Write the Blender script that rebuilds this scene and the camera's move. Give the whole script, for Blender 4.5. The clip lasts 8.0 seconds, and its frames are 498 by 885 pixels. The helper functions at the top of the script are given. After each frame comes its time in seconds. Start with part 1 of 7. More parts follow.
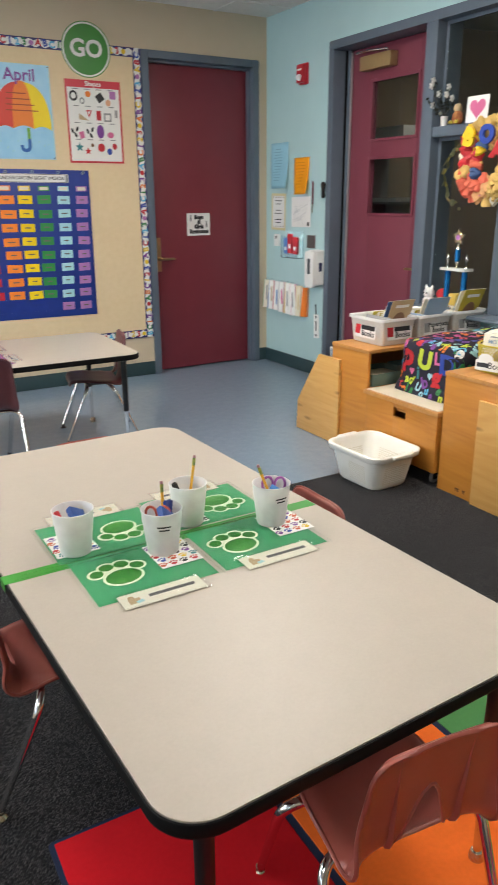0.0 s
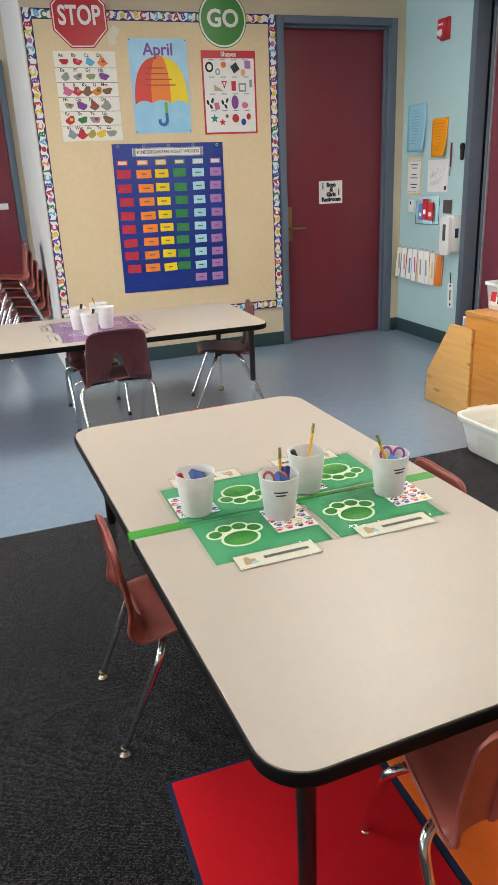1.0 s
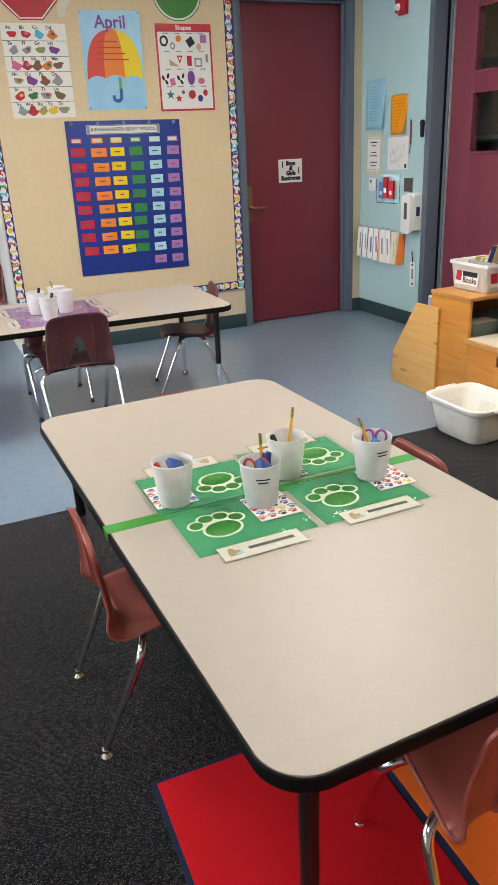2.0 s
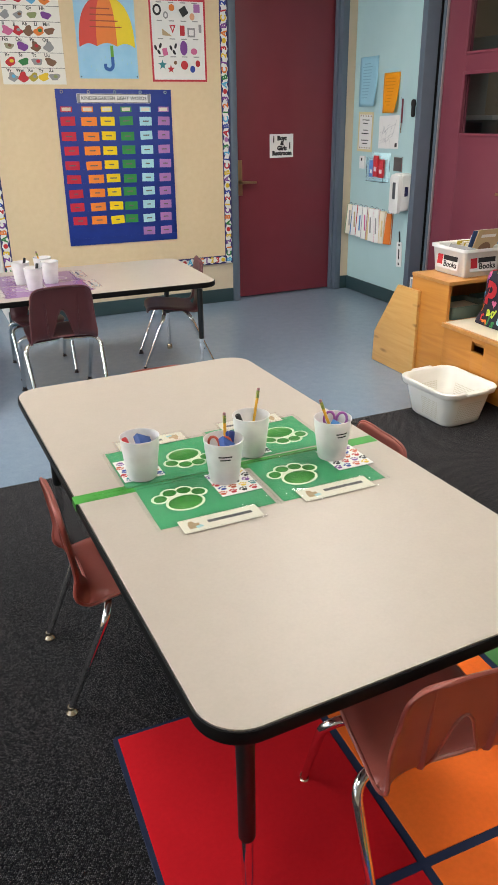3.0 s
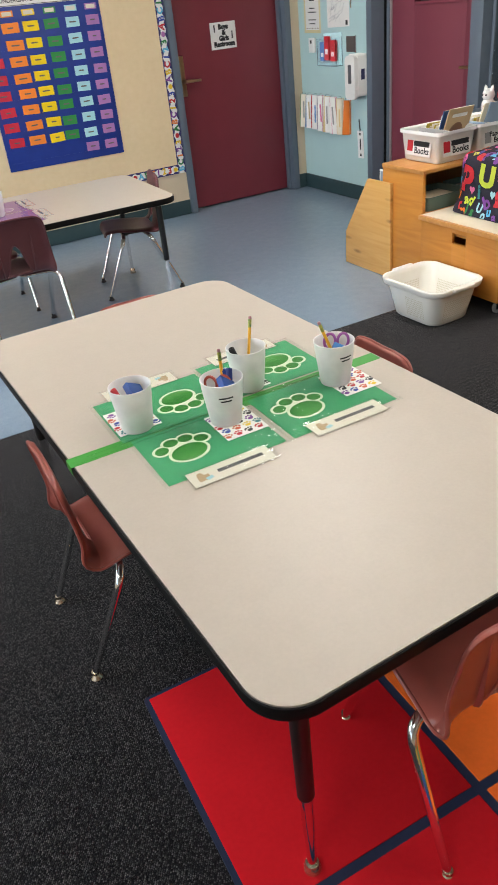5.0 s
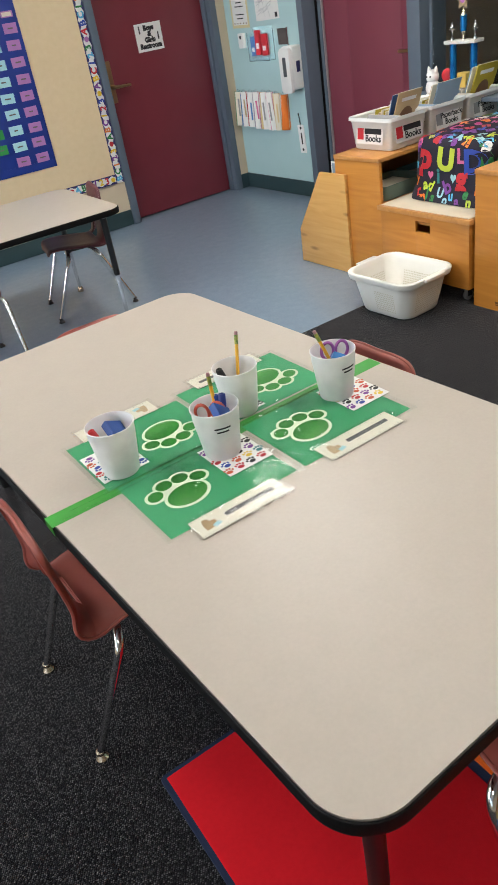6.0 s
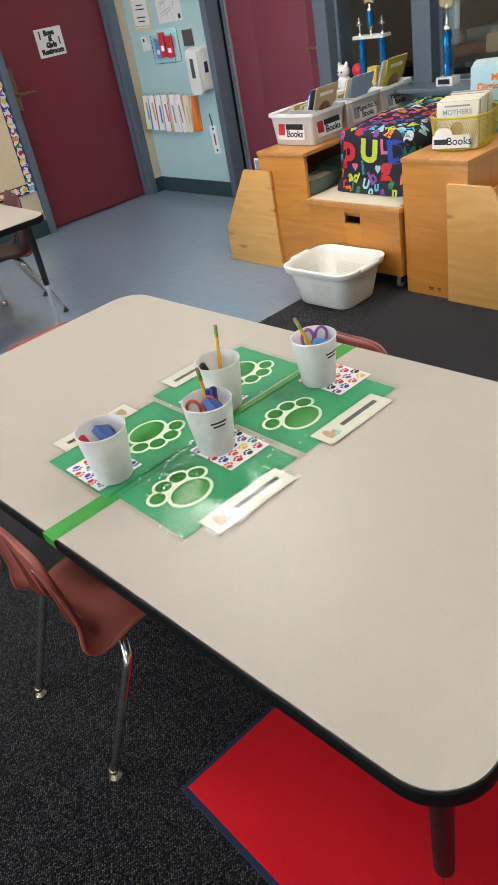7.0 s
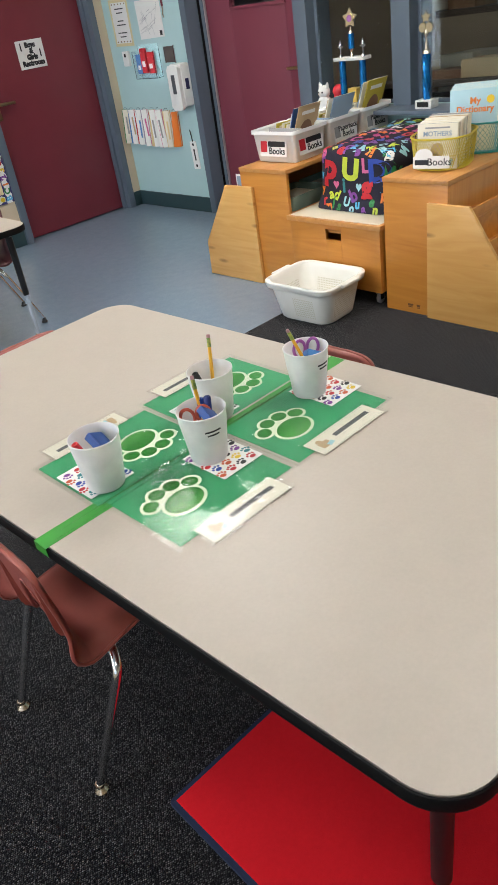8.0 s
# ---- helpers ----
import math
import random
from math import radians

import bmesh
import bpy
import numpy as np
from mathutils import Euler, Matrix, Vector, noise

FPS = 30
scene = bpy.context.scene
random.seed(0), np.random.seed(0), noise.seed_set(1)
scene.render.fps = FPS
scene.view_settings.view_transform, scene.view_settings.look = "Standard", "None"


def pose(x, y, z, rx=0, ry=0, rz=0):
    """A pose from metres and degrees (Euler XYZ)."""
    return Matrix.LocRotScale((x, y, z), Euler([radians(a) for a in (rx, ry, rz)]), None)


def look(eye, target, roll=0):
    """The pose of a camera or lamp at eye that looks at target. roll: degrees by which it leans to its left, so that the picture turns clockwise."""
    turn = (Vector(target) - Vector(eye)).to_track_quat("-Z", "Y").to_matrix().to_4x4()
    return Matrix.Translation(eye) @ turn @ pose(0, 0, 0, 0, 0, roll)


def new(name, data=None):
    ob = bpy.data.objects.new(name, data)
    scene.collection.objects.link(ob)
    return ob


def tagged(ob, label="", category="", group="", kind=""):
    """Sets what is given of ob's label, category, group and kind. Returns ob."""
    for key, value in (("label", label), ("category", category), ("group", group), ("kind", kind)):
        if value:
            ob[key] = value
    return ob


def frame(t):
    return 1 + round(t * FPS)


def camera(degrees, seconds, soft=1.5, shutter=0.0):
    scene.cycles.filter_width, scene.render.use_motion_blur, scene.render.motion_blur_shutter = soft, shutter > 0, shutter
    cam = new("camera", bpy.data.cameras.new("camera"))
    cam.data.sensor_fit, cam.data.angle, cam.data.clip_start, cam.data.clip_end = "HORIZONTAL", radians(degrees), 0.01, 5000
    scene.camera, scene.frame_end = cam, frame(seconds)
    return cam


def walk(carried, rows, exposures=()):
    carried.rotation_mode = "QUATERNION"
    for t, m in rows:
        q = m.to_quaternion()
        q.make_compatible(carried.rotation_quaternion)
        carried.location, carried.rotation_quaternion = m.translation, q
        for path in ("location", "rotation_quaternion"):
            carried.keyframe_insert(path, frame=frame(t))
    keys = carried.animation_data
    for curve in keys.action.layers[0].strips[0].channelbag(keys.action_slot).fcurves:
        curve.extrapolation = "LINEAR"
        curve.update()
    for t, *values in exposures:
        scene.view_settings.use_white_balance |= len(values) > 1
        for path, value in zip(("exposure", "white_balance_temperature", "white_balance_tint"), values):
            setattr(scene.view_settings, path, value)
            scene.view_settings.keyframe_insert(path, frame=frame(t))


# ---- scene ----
cam = camera(38.1, 8.0, soft=1.1, shutter=0.25)
PATH = [
    (0, (0.231, 0.341, 1.343), (1.197, 1.971, 0.703), -0.4),
    (0.5, (0.264, 0.269, 1.347), (0.974, 2.008, 0.66), -1.8),
    (1, (0.243, 0.307, 1.342), (0.875, 2.069, 0.636), -2.6),
    (1.5, (0.238, 0.361, 1.33), (0.918, 2.093, 0.598), -2.9),
    (2, (0.223, 0.385, 1.326), (0.951, 2.089, 0.572), -2.8),
    (2.2, (0.227, 0.384, 1.317), (0.965, 2.079, 0.553), -2.6),
    (3.3, (0.263, 0.264, 1.381), (0.993, 1.920, 0.529), -0.4),
    (3.5, (0.265, 0.253, 1.377), (0.991, 1.901, 0.508), -0.3),
    (4, (0.271, 0.242, 1.391), (0.981, 1.869, 0.47), -0.8),
    (4.5, (0.273, 0.324, 1.387), (0.959, 1.915, 0.388), -3.3),
    (4.7, (0.252, 0.376, 1.382), (0.95, 1.937, 0.345), -4.9),
    (5.8, (0.274, 0.639, 1.335), (1.100, 2.129, 0.288), -9.8),
    (6, (0.275, 0.673, 1.328), (1.12, 2.148, 0.274), -10.3),
    (6.5, (0.238, 0.734, 1.325), (1.172, 2.14, 0.252), -11.0),
    (7, (0.161, 0.772, 1.32), (1.183, 2.111, 0.242), -11.4),
    (7.5, (0.119, 0.787, 1.318), (1.206, 2.082, 0.25), -11.0),
    (8, (0.123, 0.798, 1.317), (1.224, 2.093, 0.263), -9.2),
]
walk(cam, [(t, look(eye, target, roll)) for t, eye, target, roll in PATH], [(0.0, 0.0, 6500, 10), (2.2, 0.0, 6500, 11), (4.0, 0.04, 6500, 11), (6.0, -0.06, 6280, 10), (7.0, -0.10, 6250, 10), (8.0, -0.08, 6250, 10)])

# world, lamps ------------------------------------------------------------
world = bpy.data.worlds.new("sky")
scene.world = world
world.use_nodes = True
wn = world.node_tree
sky = wn.nodes.new("ShaderNodeTexSky")
sky.sky_type, sky.sun_disc = "NISHITA", False
sky.sun_elevation, sky.sun_rotation = radians(48), radians(200)
wn.links.new(sky.outputs[0], wn.nodes["Background"].inputs[0])
wn.nodes["Background"].inputs[1].default_value = 0.10

XW, YB, ZC = 3.58, 5.68, 2.665          # blue wall, board wall, ceiling
X0, Y0, YA = -4.2, -3.2, 7.15          # window wall, rear wall, alcove's end wall


def area_lamp(name, m, sx, sy, watts, colour):
    data = bpy.data.lights.new(name, "AREA")
    data.shape, data.size, data.size_y, data.energy, data.color = "RECTANGLE", sx, sy, watts, colour
    ob = new(name, data)
    ob.matrix_world = m
    return ob


for wy, watts in ((-1.6, 14), (1.2, 16), (4.0, 140)):
    area_lamp("window_light", look((X0 - 0.02, wy, 1.65), (0, wy, 1.4)), 2.2, 1.3, watts, (0.80, 0.90, 1.0))

# materials ---------------------------------------------------------------


def material(name, colour, rough=0.5, metal=0.0, second=None, scale=20.0, amount=0.5, bump=0.0, bump_scale=200.0, coat=0.0, rand=0.0, stretch=(1, 1, 1)):
    """A surface with broad and fine variation of colour, and a fine relief."""
    m = bpy.data.materials.new(name)
    m.use_nodes = True
    nt = m.node_tree
    bsdf = nt.nodes["Principled BSDF"]
    bsdf.inputs["Roughness"].default_value = rough
    bsdf.inputs["Metallic"].default_value = metal
    if coat:
        bsdf.inputs["Coat Weight"].default_value = coat
        bsdf.inputs["Coat Roughness"].default_value = 0.08
    tc = nt.nodes.new("ShaderNodeTexCoord")
    mp = nt.nodes.new("ShaderNodeMapping")
    mp.inputs["Scale"].default_value = stretch
    nt.links.new(tc.outputs["Object"], mp.inputs["Vector"])
    second = second or tuple(c * 0.86 for c in colour)
    n1 = nt.nodes.new("ShaderNodeTexNoise")
    n1.inputs["Scale"].default_value, n1.inputs["Detail"].default_value = scale, 6
    n2 = nt.nodes.new("ShaderNodeTexNoise")
    n2.inputs["Scale"].default_value, n2.inputs["Detail"].default_value = scale * 0.13, 3
    for n in (n1, n2):
        nt.links.new(mp.outputs[0], n.inputs["Vector"])
    mid = nt.nodes.new("ShaderNodeMath")
    mid.operation = "MULTIPLY_ADD"
    mid.inputs[1].default_value = 0.6
    nt.links.new(n1.outputs[0], mid.inputs[0])
    low = nt.nodes.new("ShaderNodeMath")
    low.operation = "MULTIPLY"
    low.inputs[1].default_value = 0.4
    nt.links.new(n2.outputs[0], low.inputs[0])
    nt.links.new(low.outputs[0], mid.inputs[2])
    ramp = nt.nodes.new("ShaderNodeMapRange")
    ramp.inputs["From Min"].default_value, ramp.inputs["From Max"].default_value = 0.5 - 0.25 / max(amount, 0.01) * 0.5, 0.5 + 0.25 / max(amount, 0.01) * 0.5
    nt.links.new(mid.outputs[0], ramp.inputs["Value"])
    mix = nt.nodes.new("ShaderNodeMix")
    mix.data_type = "RGBA"
    mix.inputs["A"].default_value, mix.inputs["B"].default_value = (*colour, 1), (*second, 1)
    nt.links.new(ramp.outputs[0], mix.inputs["Factor"])
    out = mix.outputs["Result"]
    if rand:
        info = nt.nodes.new("ShaderNodeObjectInfo")
        hsv = nt.nodes.new("ShaderNodeHueSaturation")
        rr = nt.nodes.new("ShaderNodeMapRange")
        rr.inputs["To Min"].default_value, rr.inputs["To Max"].default_value = 1 - rand, 1 + rand
        nt.links.new(info.outputs["Random"], rr.inputs["Value"])
        nt.links.new(rr.outputs[0], hsv.inputs["Value"])
        nt.links.new(out, hsv.inputs["Color"])
        out = hsv.outputs[0]
    nt.links.new(out, bsdf.inputs["Base Color"])
    if bump:
        nb = nt.nodes.new("ShaderNodeTexNoise")
        nb.inputs["Scale"].default_value, nb.inputs["Detail"].default_value = bump_scale, 4
        nt.links.new(mp.outputs[0], nb.inputs["Vector"])
        bp = nt.nodes.new("ShaderNodeBump")
        bp.inputs["Strength"].default_value, bp.inputs["Distance"].default_value = bump, 0.002
        nt.links.new(nb.outputs[0], bp.inputs["Height"])
        nt.links.new(bp.outputs[0], bsdf.inputs["Normal"])
    return m


def plain(name, colour, rough=0.5, metal=0.0):
    return material(name, colour, rough, metal, amount=0.25, scale=30)


def glass(name, tint=(0.9, 0.95, 0.95), rough=0.0, ior=1.45):
    m = bpy.data.materials.new(name)
    m.use_nodes = True
    b = m.node_tree.nodes["Principled BSDF"]
    b.inputs["Base Color"].default_value = (*tint, 1)
    b.inputs["Transmission Weight"].default_value = 1
    b.inputs["Roughness"].default_value, b.inputs["IOR"].default_value = rough, ior
    return m


def carpet_material():
    """Tufted loops in close diagonal rows, pale yarn among charcoal."""
    m = material("charcoal_carpet", (0.0088, 0.0086, 0.0104), 0.97, second=(0.0054, 0.0054, 0.0070), scale=55, amount=0.8)
    nt = m.node_tree
    bsdf = nt.nodes["Principled BSDF"]
    bsdf.inputs["Specular IOR Level"].default_value = 0.08
    bsdf.inputs["Sheen Weight"].default_value, bsdf.inputs["Sheen Roughness"].default_value = 0.09, 0.40
    tc = nt.nodes.new("ShaderNodeTexCoord")
    mp = nt.nodes.new("ShaderNodeMapping")
    mp.inputs["Rotation"].default_value = (0, 0, radians(28))
    mp.inputs["Scale"].default_value = (1.0, 1.35, 1.0)
    nt.links.new(tc.outputs["Object"], mp.inputs["Vector"])
    vor = nt.nodes.new("ShaderNodeTexVoronoi")
    vor.inputs["Scale"].default_value, vor.inputs["Randomness"].default_value = 215, 0.40
    nt.links.new(mp.outputs[0], vor.inputs["Vector"])
    yarn = nt.nodes.new("ShaderNodeSeparateColor")
    nt.links.new(vor.outputs["Color"], yarn.inputs[0])
    pick = nt.nodes.new("ShaderNodeMapRange")
    pick.inputs["From Min"].default_value, pick.inputs["From Max"].default_value = 0.15, 1.15
    nt.links.new(yarn.outputs[0], pick.inputs["Value"])
    dot = nt.nodes.new("ShaderNodeMapRange")
    dot.inputs["From Min"].default_value, dot.inputs["From Max"].default_value = 0.50, 0.20
    nt.links.new(vor.outputs["Distance"], dot.inputs["Value"])
    both = nt.nodes.new("ShaderNodeMath")
    both.operation = "MULTIPLY"
    nt.links.new(pick.outputs[0], both.inputs[0])
    nt.links.new(dot.outputs[0], both.inputs[1])
    base = bsdf.inputs["Base Color"].links[0].from_socket
    mix = nt.nodes.new("ShaderNodeMix")
    mix.data_type = "RGBA"
    mix.inputs["B"].default_value = (0.190, 0.182, 0.186, 1)
    nt.links.new(both.outputs[0], mix.inputs["Factor"])
    nt.links.new(base, mix.inputs["A"])
    nt.links.new(mix.outputs["Result"], bsdf.inputs["Base Color"])
    bp = nt.nodes.new("ShaderNodeBump")
    bp.inputs["Strength"].default_value, bp.inputs["Distance"].default_value = 0.7, 0.004
    bp.invert = True
    nt.links.new(vor.outputs["Distance"], bp.inputs["Height"])
    nt.links.new(bp.outputs[0], bsdf.inputs["Normal"])
    return m


def wood_material(name, colour, dark, rough=0.38, axis=2, knots=True):
    """Varnished plywood: long grain along one axis, a few knots."""
    m = bpy.data.materials.new(name)
    m.use_nodes = True
    nt = m.node_tree
    bsdf = nt.nodes["Principled BSDF"]
    bsdf.inputs["Roughness"].default_value = rough
    bsdf.inputs["Coat Weight"].default_value, bsdf.inputs["Coat Roughness"].default_value = 0.25, 0.2
    tc = nt.nodes.new("ShaderNodeTexCoord")
    mp = nt.nodes.new("ShaderNodeMapping")
    s = [9.0, 9.0, 9.0]
    s[axis] = 0.9
    mp.inputs["Scale"].default_value = s
    nt.links.new(tc.outputs["Object"], mp.inputs["Vector"])
    n = nt.nodes.new("ShaderNodeTexNoise")
    n.inputs["Scale"].default_value, n.inputs["Detail"].default_value, n.inputs["Distortion"].default_value = 2.2, 8, 1.6
    nt.links.new(mp.outputs[0], n.inputs["Vector"])
    r = nt.nodes.new("ShaderNodeMapRange")
    r.inputs["From Min"].default_value, r.inputs["From Max"].default_value = 0.35, 0.72
    nt.links.new(n.outputs[0], r.inputs["Value"])
    mix = nt.nodes.new("ShaderNodeMix")
    mix.data_type = "RGBA"
    mix.inputs["A"].default_value, mix.inputs["B"].default_value = (*colour, 1), (*dark, 1)
    nt.links.new(r.outputs[0], mix.inputs["Factor"])
    out = mix.outputs["Result"]
    if knots:
        mk = nt.nodes.new("ShaderNodeMapping")
        k = [11.0, 11.0, 11.0]
        k[axis] = 3.2
        mk.inputs["Scale"].default_value = k
        nt.links.new(tc.outputs["Object"], mk.inputs["Vector"])
        v = nt.nodes.new("ShaderNodeTexVoronoi")
        v.inputs["Scale"].default_value = 0.9
        nt.links.new(mk.outputs[0], v.inputs["Vector"])
        kr = nt.nodes.new("ShaderNodeMapRange")
        kr.inputs["From Min"].default_value, kr.inputs["From Max"].default_value = 0.13, 0.04
        nt.links.new(v.outputs["Distance"], kr.inputs["Value"])
        mx = nt.nodes.new("ShaderNodeMix")
        mx.data_type = "RGBA"
        mx.inputs["B"].default_value = (dark[0] * 0.42, dark[1] * 0.36, dark[2] * 0.3, 1)
        half = nt.nodes.new("ShaderNodeMath")
        half.operation = "MULTIPLY"
        half.inputs[1].default_value = 0.75
        nt.links.new(kr.outputs[0], half.inputs[0])
        nt.links.new(half.outputs[0], mx.inputs["Factor"])
        nt.links.new(out, mx.inputs["A"])
        out = mx.outputs["Result"]
    nt.links.new(out, bsdf.inputs["Base Color"])
    return m


def film(name, tint=(0.97, 0.97, 0.97), rough=0.07, bump=0.25):
    """Thin clear film: it lets light straight through and only glints."""
    m = bpy.data.materials.new(name)
    m.use_nodes = True
    nt = m.node_tree
    nt.nodes.remove(nt.nodes["Principled BSDF"])
    clear, gloss, mix, fr = nt.nodes.new("ShaderNodeBsdfTransparent"), nt.nodes.new("ShaderNodeBsdfGlossy"), nt.nodes.new("ShaderNodeMixShader"), nt.nodes.new("ShaderNodeFresnel")
    clear.inputs[0].default_value, gloss.inputs[0].default_value = (*tint, 1), (0.66, 0.66, 0.66, 1)
    gloss.inputs["Roughness"].default_value, fr.inputs[0].default_value = rough, 1.43
    tc, ns, bp = nt.nodes.new("ShaderNodeTexCoord"), nt.nodes.new("ShaderNodeTexNoise"), nt.nodes.new("ShaderNodeBump")
    ns.inputs["Scale"].default_value, ns.inputs["Detail"].default_value, ns.inputs["Distortion"].default_value = 38, 4, 0.8
    bp.inputs["Strength"].default_value, bp.inputs["Distance"].default_value = bump, 0.004
    nt.links.new(tc.outputs["Object"], ns.inputs["Vector"])
    nt.links.new(ns.outputs[0], bp.inputs["Height"])
    nt.links.new(bp.outputs[0], gloss.inputs["Normal"])
    nt.links.new(fr.outputs[0], mix.inputs[0])
    nt.links.new(clear.outputs[0], mix.inputs[1])
    nt.links.new(gloss.outputs[0], mix.inputs[2])
    nt.links.new(mix.outputs[0], nt.nodes["Material Output"].inputs[0])
    return m


def emitter(name, colour, strength):
    m = bpy.data.materials.new(name)
    m.use_nodes = True
    b = m.node_tree.nodes["Principled BSDF"]
    b.inputs["Base Color"].default_value = (0.8, 0.8, 0.8, 1)
    b.inputs["Emission Color"].default_value, b.inputs["Emission Strength"].default_value = (*colour, 1), strength
    return m


M_CARPET = carpet_material()
M_VINYL = material("blue_vinyl", (0.215, 0.282, 0.358), 0.20, second=(0.175, 0.236, 0.312), scale=150, amount=0.7, bump=0.03, bump_scale=90)
M_BEIGE = material("beige_wall_paint", (0.60, 0.50, 0.36), 0.75, second=(0.57, 0.47, 0.335), scale=9, amount=0.5, bump=0.12, bump_scale=350)
M_TACK = material("tan_tackboard_vinyl", (0.74, 0.585, 0.370), 0.72, second=(0.70, 0.545, 0.335), scale=26, amount=0.8, bump=0.25, bump_scale=420)
M_AQUA = material("aqua_wall_paint", (0.425, 0.605, 0.612), 0.62, second=(0.400, 0.578, 0.588), scale=7, amount=0.6, bump=0.15, bump_scale=300)
M_WHITEWALL = material("off_white_paint", (0.74, 0.72, 0.68), 0.7, scale=8, amount=0.4, bump=0.1, bump_scale=300)
M_SLATE = material("slate_blue_frame_paint", (0.110, 0.140, 0.178), 0.40, second=(0.096, 0.124, 0.160), scale=14, amount=0.6, bump=0.06)
M_MAROON = material("maroon_door_paint", (0.185, 0.028, 0.040), 0.38, second=(0.165, 0.024, 0.034), scale=6, amount=0.7, bump=0.05, bump_scale=150)
M_MAROON2 = material("wine_door_paint", (0.192, 0.041, 0.064), 0.38, second=(0.174, 0.036, 0.057), scale=6, amount=0.7, bump=0.05, bump_scale=150)
M_BASE = material("dark_teal_rubber", (0.028, 0.060, 0.068), 0.45, scale=15)
M_CEIL = material("ceiling_tile", (0.78, 0.77, 0.74), 0.9, second=(0.70, 0.69, 0.66), scale=120, amount=0.9, bump=0.4, bump_scale=260)
M_LAMINATE = material("greige_laminate", (0.475, 0.420, 0.358), 0.39, second=(0.450, 0.398, 0.338), scale=160, amount=0.8, bump=0.05, bump_scale=500)
M_TMOLD = material("black_vinyl_edge", (0.006, 0.0056, 0.0056), 0.6, scale=60)
M_TMOLD.node_tree.nodes["Principled BSDF"].inputs["Specular IOR Level"].default_value = 0.14
M_BLACKMETAL = material("black_enamel", (0.008, 0.0075, 0.0075), 0.45, scale=40)
M_CHROME = material("chrome", (0.78, 0.78, 0.78), 0.10, 1.0, scale=60, amount=0.3)
M_NICKEL = material("nickel_glide", (0.60, 0.50, 0.36), 0.24, 0.9, scale=60, amount=0.3)
M_SHELL = material("brick_red_plastic", (0.330, 0.088, 0.068), 0.38, second=(0.295, 0.076, 0.058), scale=25, amount=0.7, bump=0.12, bump_scale=700)
M_SHELLDK = material("dark_maroon_plastic", (0.120, 0.032, 0.036), 0.40, second=(0.102, 0.026, 0.030), scale=25, amount=0.7, bump=0.12, bump_scale=700)
M_WOOD = wood_material("honey_birch_plywood", (0.60, 0.250, 0.040), (0.50, 0.185, 0.026), axis=1)
M_WOODLT = wood_material("pale_birch_plywood", (0.70, 0.40, 0.125), (0.62, 0.315, 0.080), axis=1)
M_WOODIN = wood_material("birch_inside", (0.52, 0.24, 0.060), (0.44, 0.18, 0.04), knots=False)
M_WHITEPL = material("white_plastic", (0.85, 0.85, 0.825), 0.35, scale=20, amount=0.2)
M_CUP = material("frosted_white_plastic", (0.76, 0.74, 0.73), 0.34, second=(0.66, 0.64, 0.635), scale=30, amount=0.9, bump=0.5, bump_scale=28)
M_CUP.node_tree.nodes["Principled BSDF"].inputs["Subsurface Weight"].default_value = 0.4
M_CUP.node_tree.nodes["Principled BSDF"].inputs["Subsurface Radius"].default_value = (0.012, 0.011, 0.010)
M_CUP.node_tree.nodes["Principled BSDF"].inputs["Subsurface Scale"].default_value = 1.0
M_PAPER = material("white_paper", (0.82, 0.81, 0.78), 0.6, scale=25, amount=0.2)
M_INK = plain("black_ink", (0.012, 0.012, 0.014), 0.5)
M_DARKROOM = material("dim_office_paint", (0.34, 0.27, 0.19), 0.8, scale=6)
M_TUBE = emitter("lamp_diffuser", (1.0, 0.94, 0.85), 22.8)

# mesh helpers ------------------------------------------------------------


def box(bm, x0, x1, y0, y1, z0, z1, bevel=0.0, m=None):
    r = bmesh.ops.create_cube(bm, size=1)
    vs = r["verts"]
    for v in vs:
        v.co = Vector((x0 + (v.co.x + 0.5) * (x1 - x0), y0 + (v.co.y + 0.5) * (y1 - y0), z0 + (v.co.z + 0.5) * (z1 - z0)))
    if bevel:
        es = list({e for v in vs for e in v.link_edges})
        out = bmesh.ops.bevel(bm, geom=es, offset=bevel, segments=2, profile=0.6, affect="EDGES", clamp_overlap=True)
        vs = list({v for f in out["faces"] for v in f.verts} | {v for v in vs if v.is_valid})
    if m is not None:
        bmesh.ops.transform(bm, matrix=m, verts=vs)
    return bm


def prism(bm, pts, z0, z1, bevel=0.0, m=None):
    """A plate: the outline pts in x, y, from z0 up to z1."""
    lo = [bm.verts.new((x, y, z0)) for x, y in pts]
    hi = [bm.verts.new((x, y, z1)) for x, y in pts]
    n = len(pts)
    bm.faces.new(lo[::-1]), bm.faces.new(hi)
    for i in range(n):
        bm.faces.new((lo[i], lo[(i + 1) % n], hi[(i + 1) % n], hi[i]))
    vs = lo + hi
    if bevel:
        es = [e for e in {e for v in vs for e in v.link_edges} if abs(e.verts[0].co.z - e.verts[1].co.z) < 1e-6]
        out = bmesh.ops.bevel(bm, geom=es, offset=bevel, segments=2, profile=0.6, affect="EDGES", clamp_overlap=True)
        vs = list({v for f in out["faces"] for v in f.verts} | {v for v in vs if v.is_valid})
    if m is not None:
        bmesh.ops.transform(bm, matrix=m, verts=vs)
    return bm


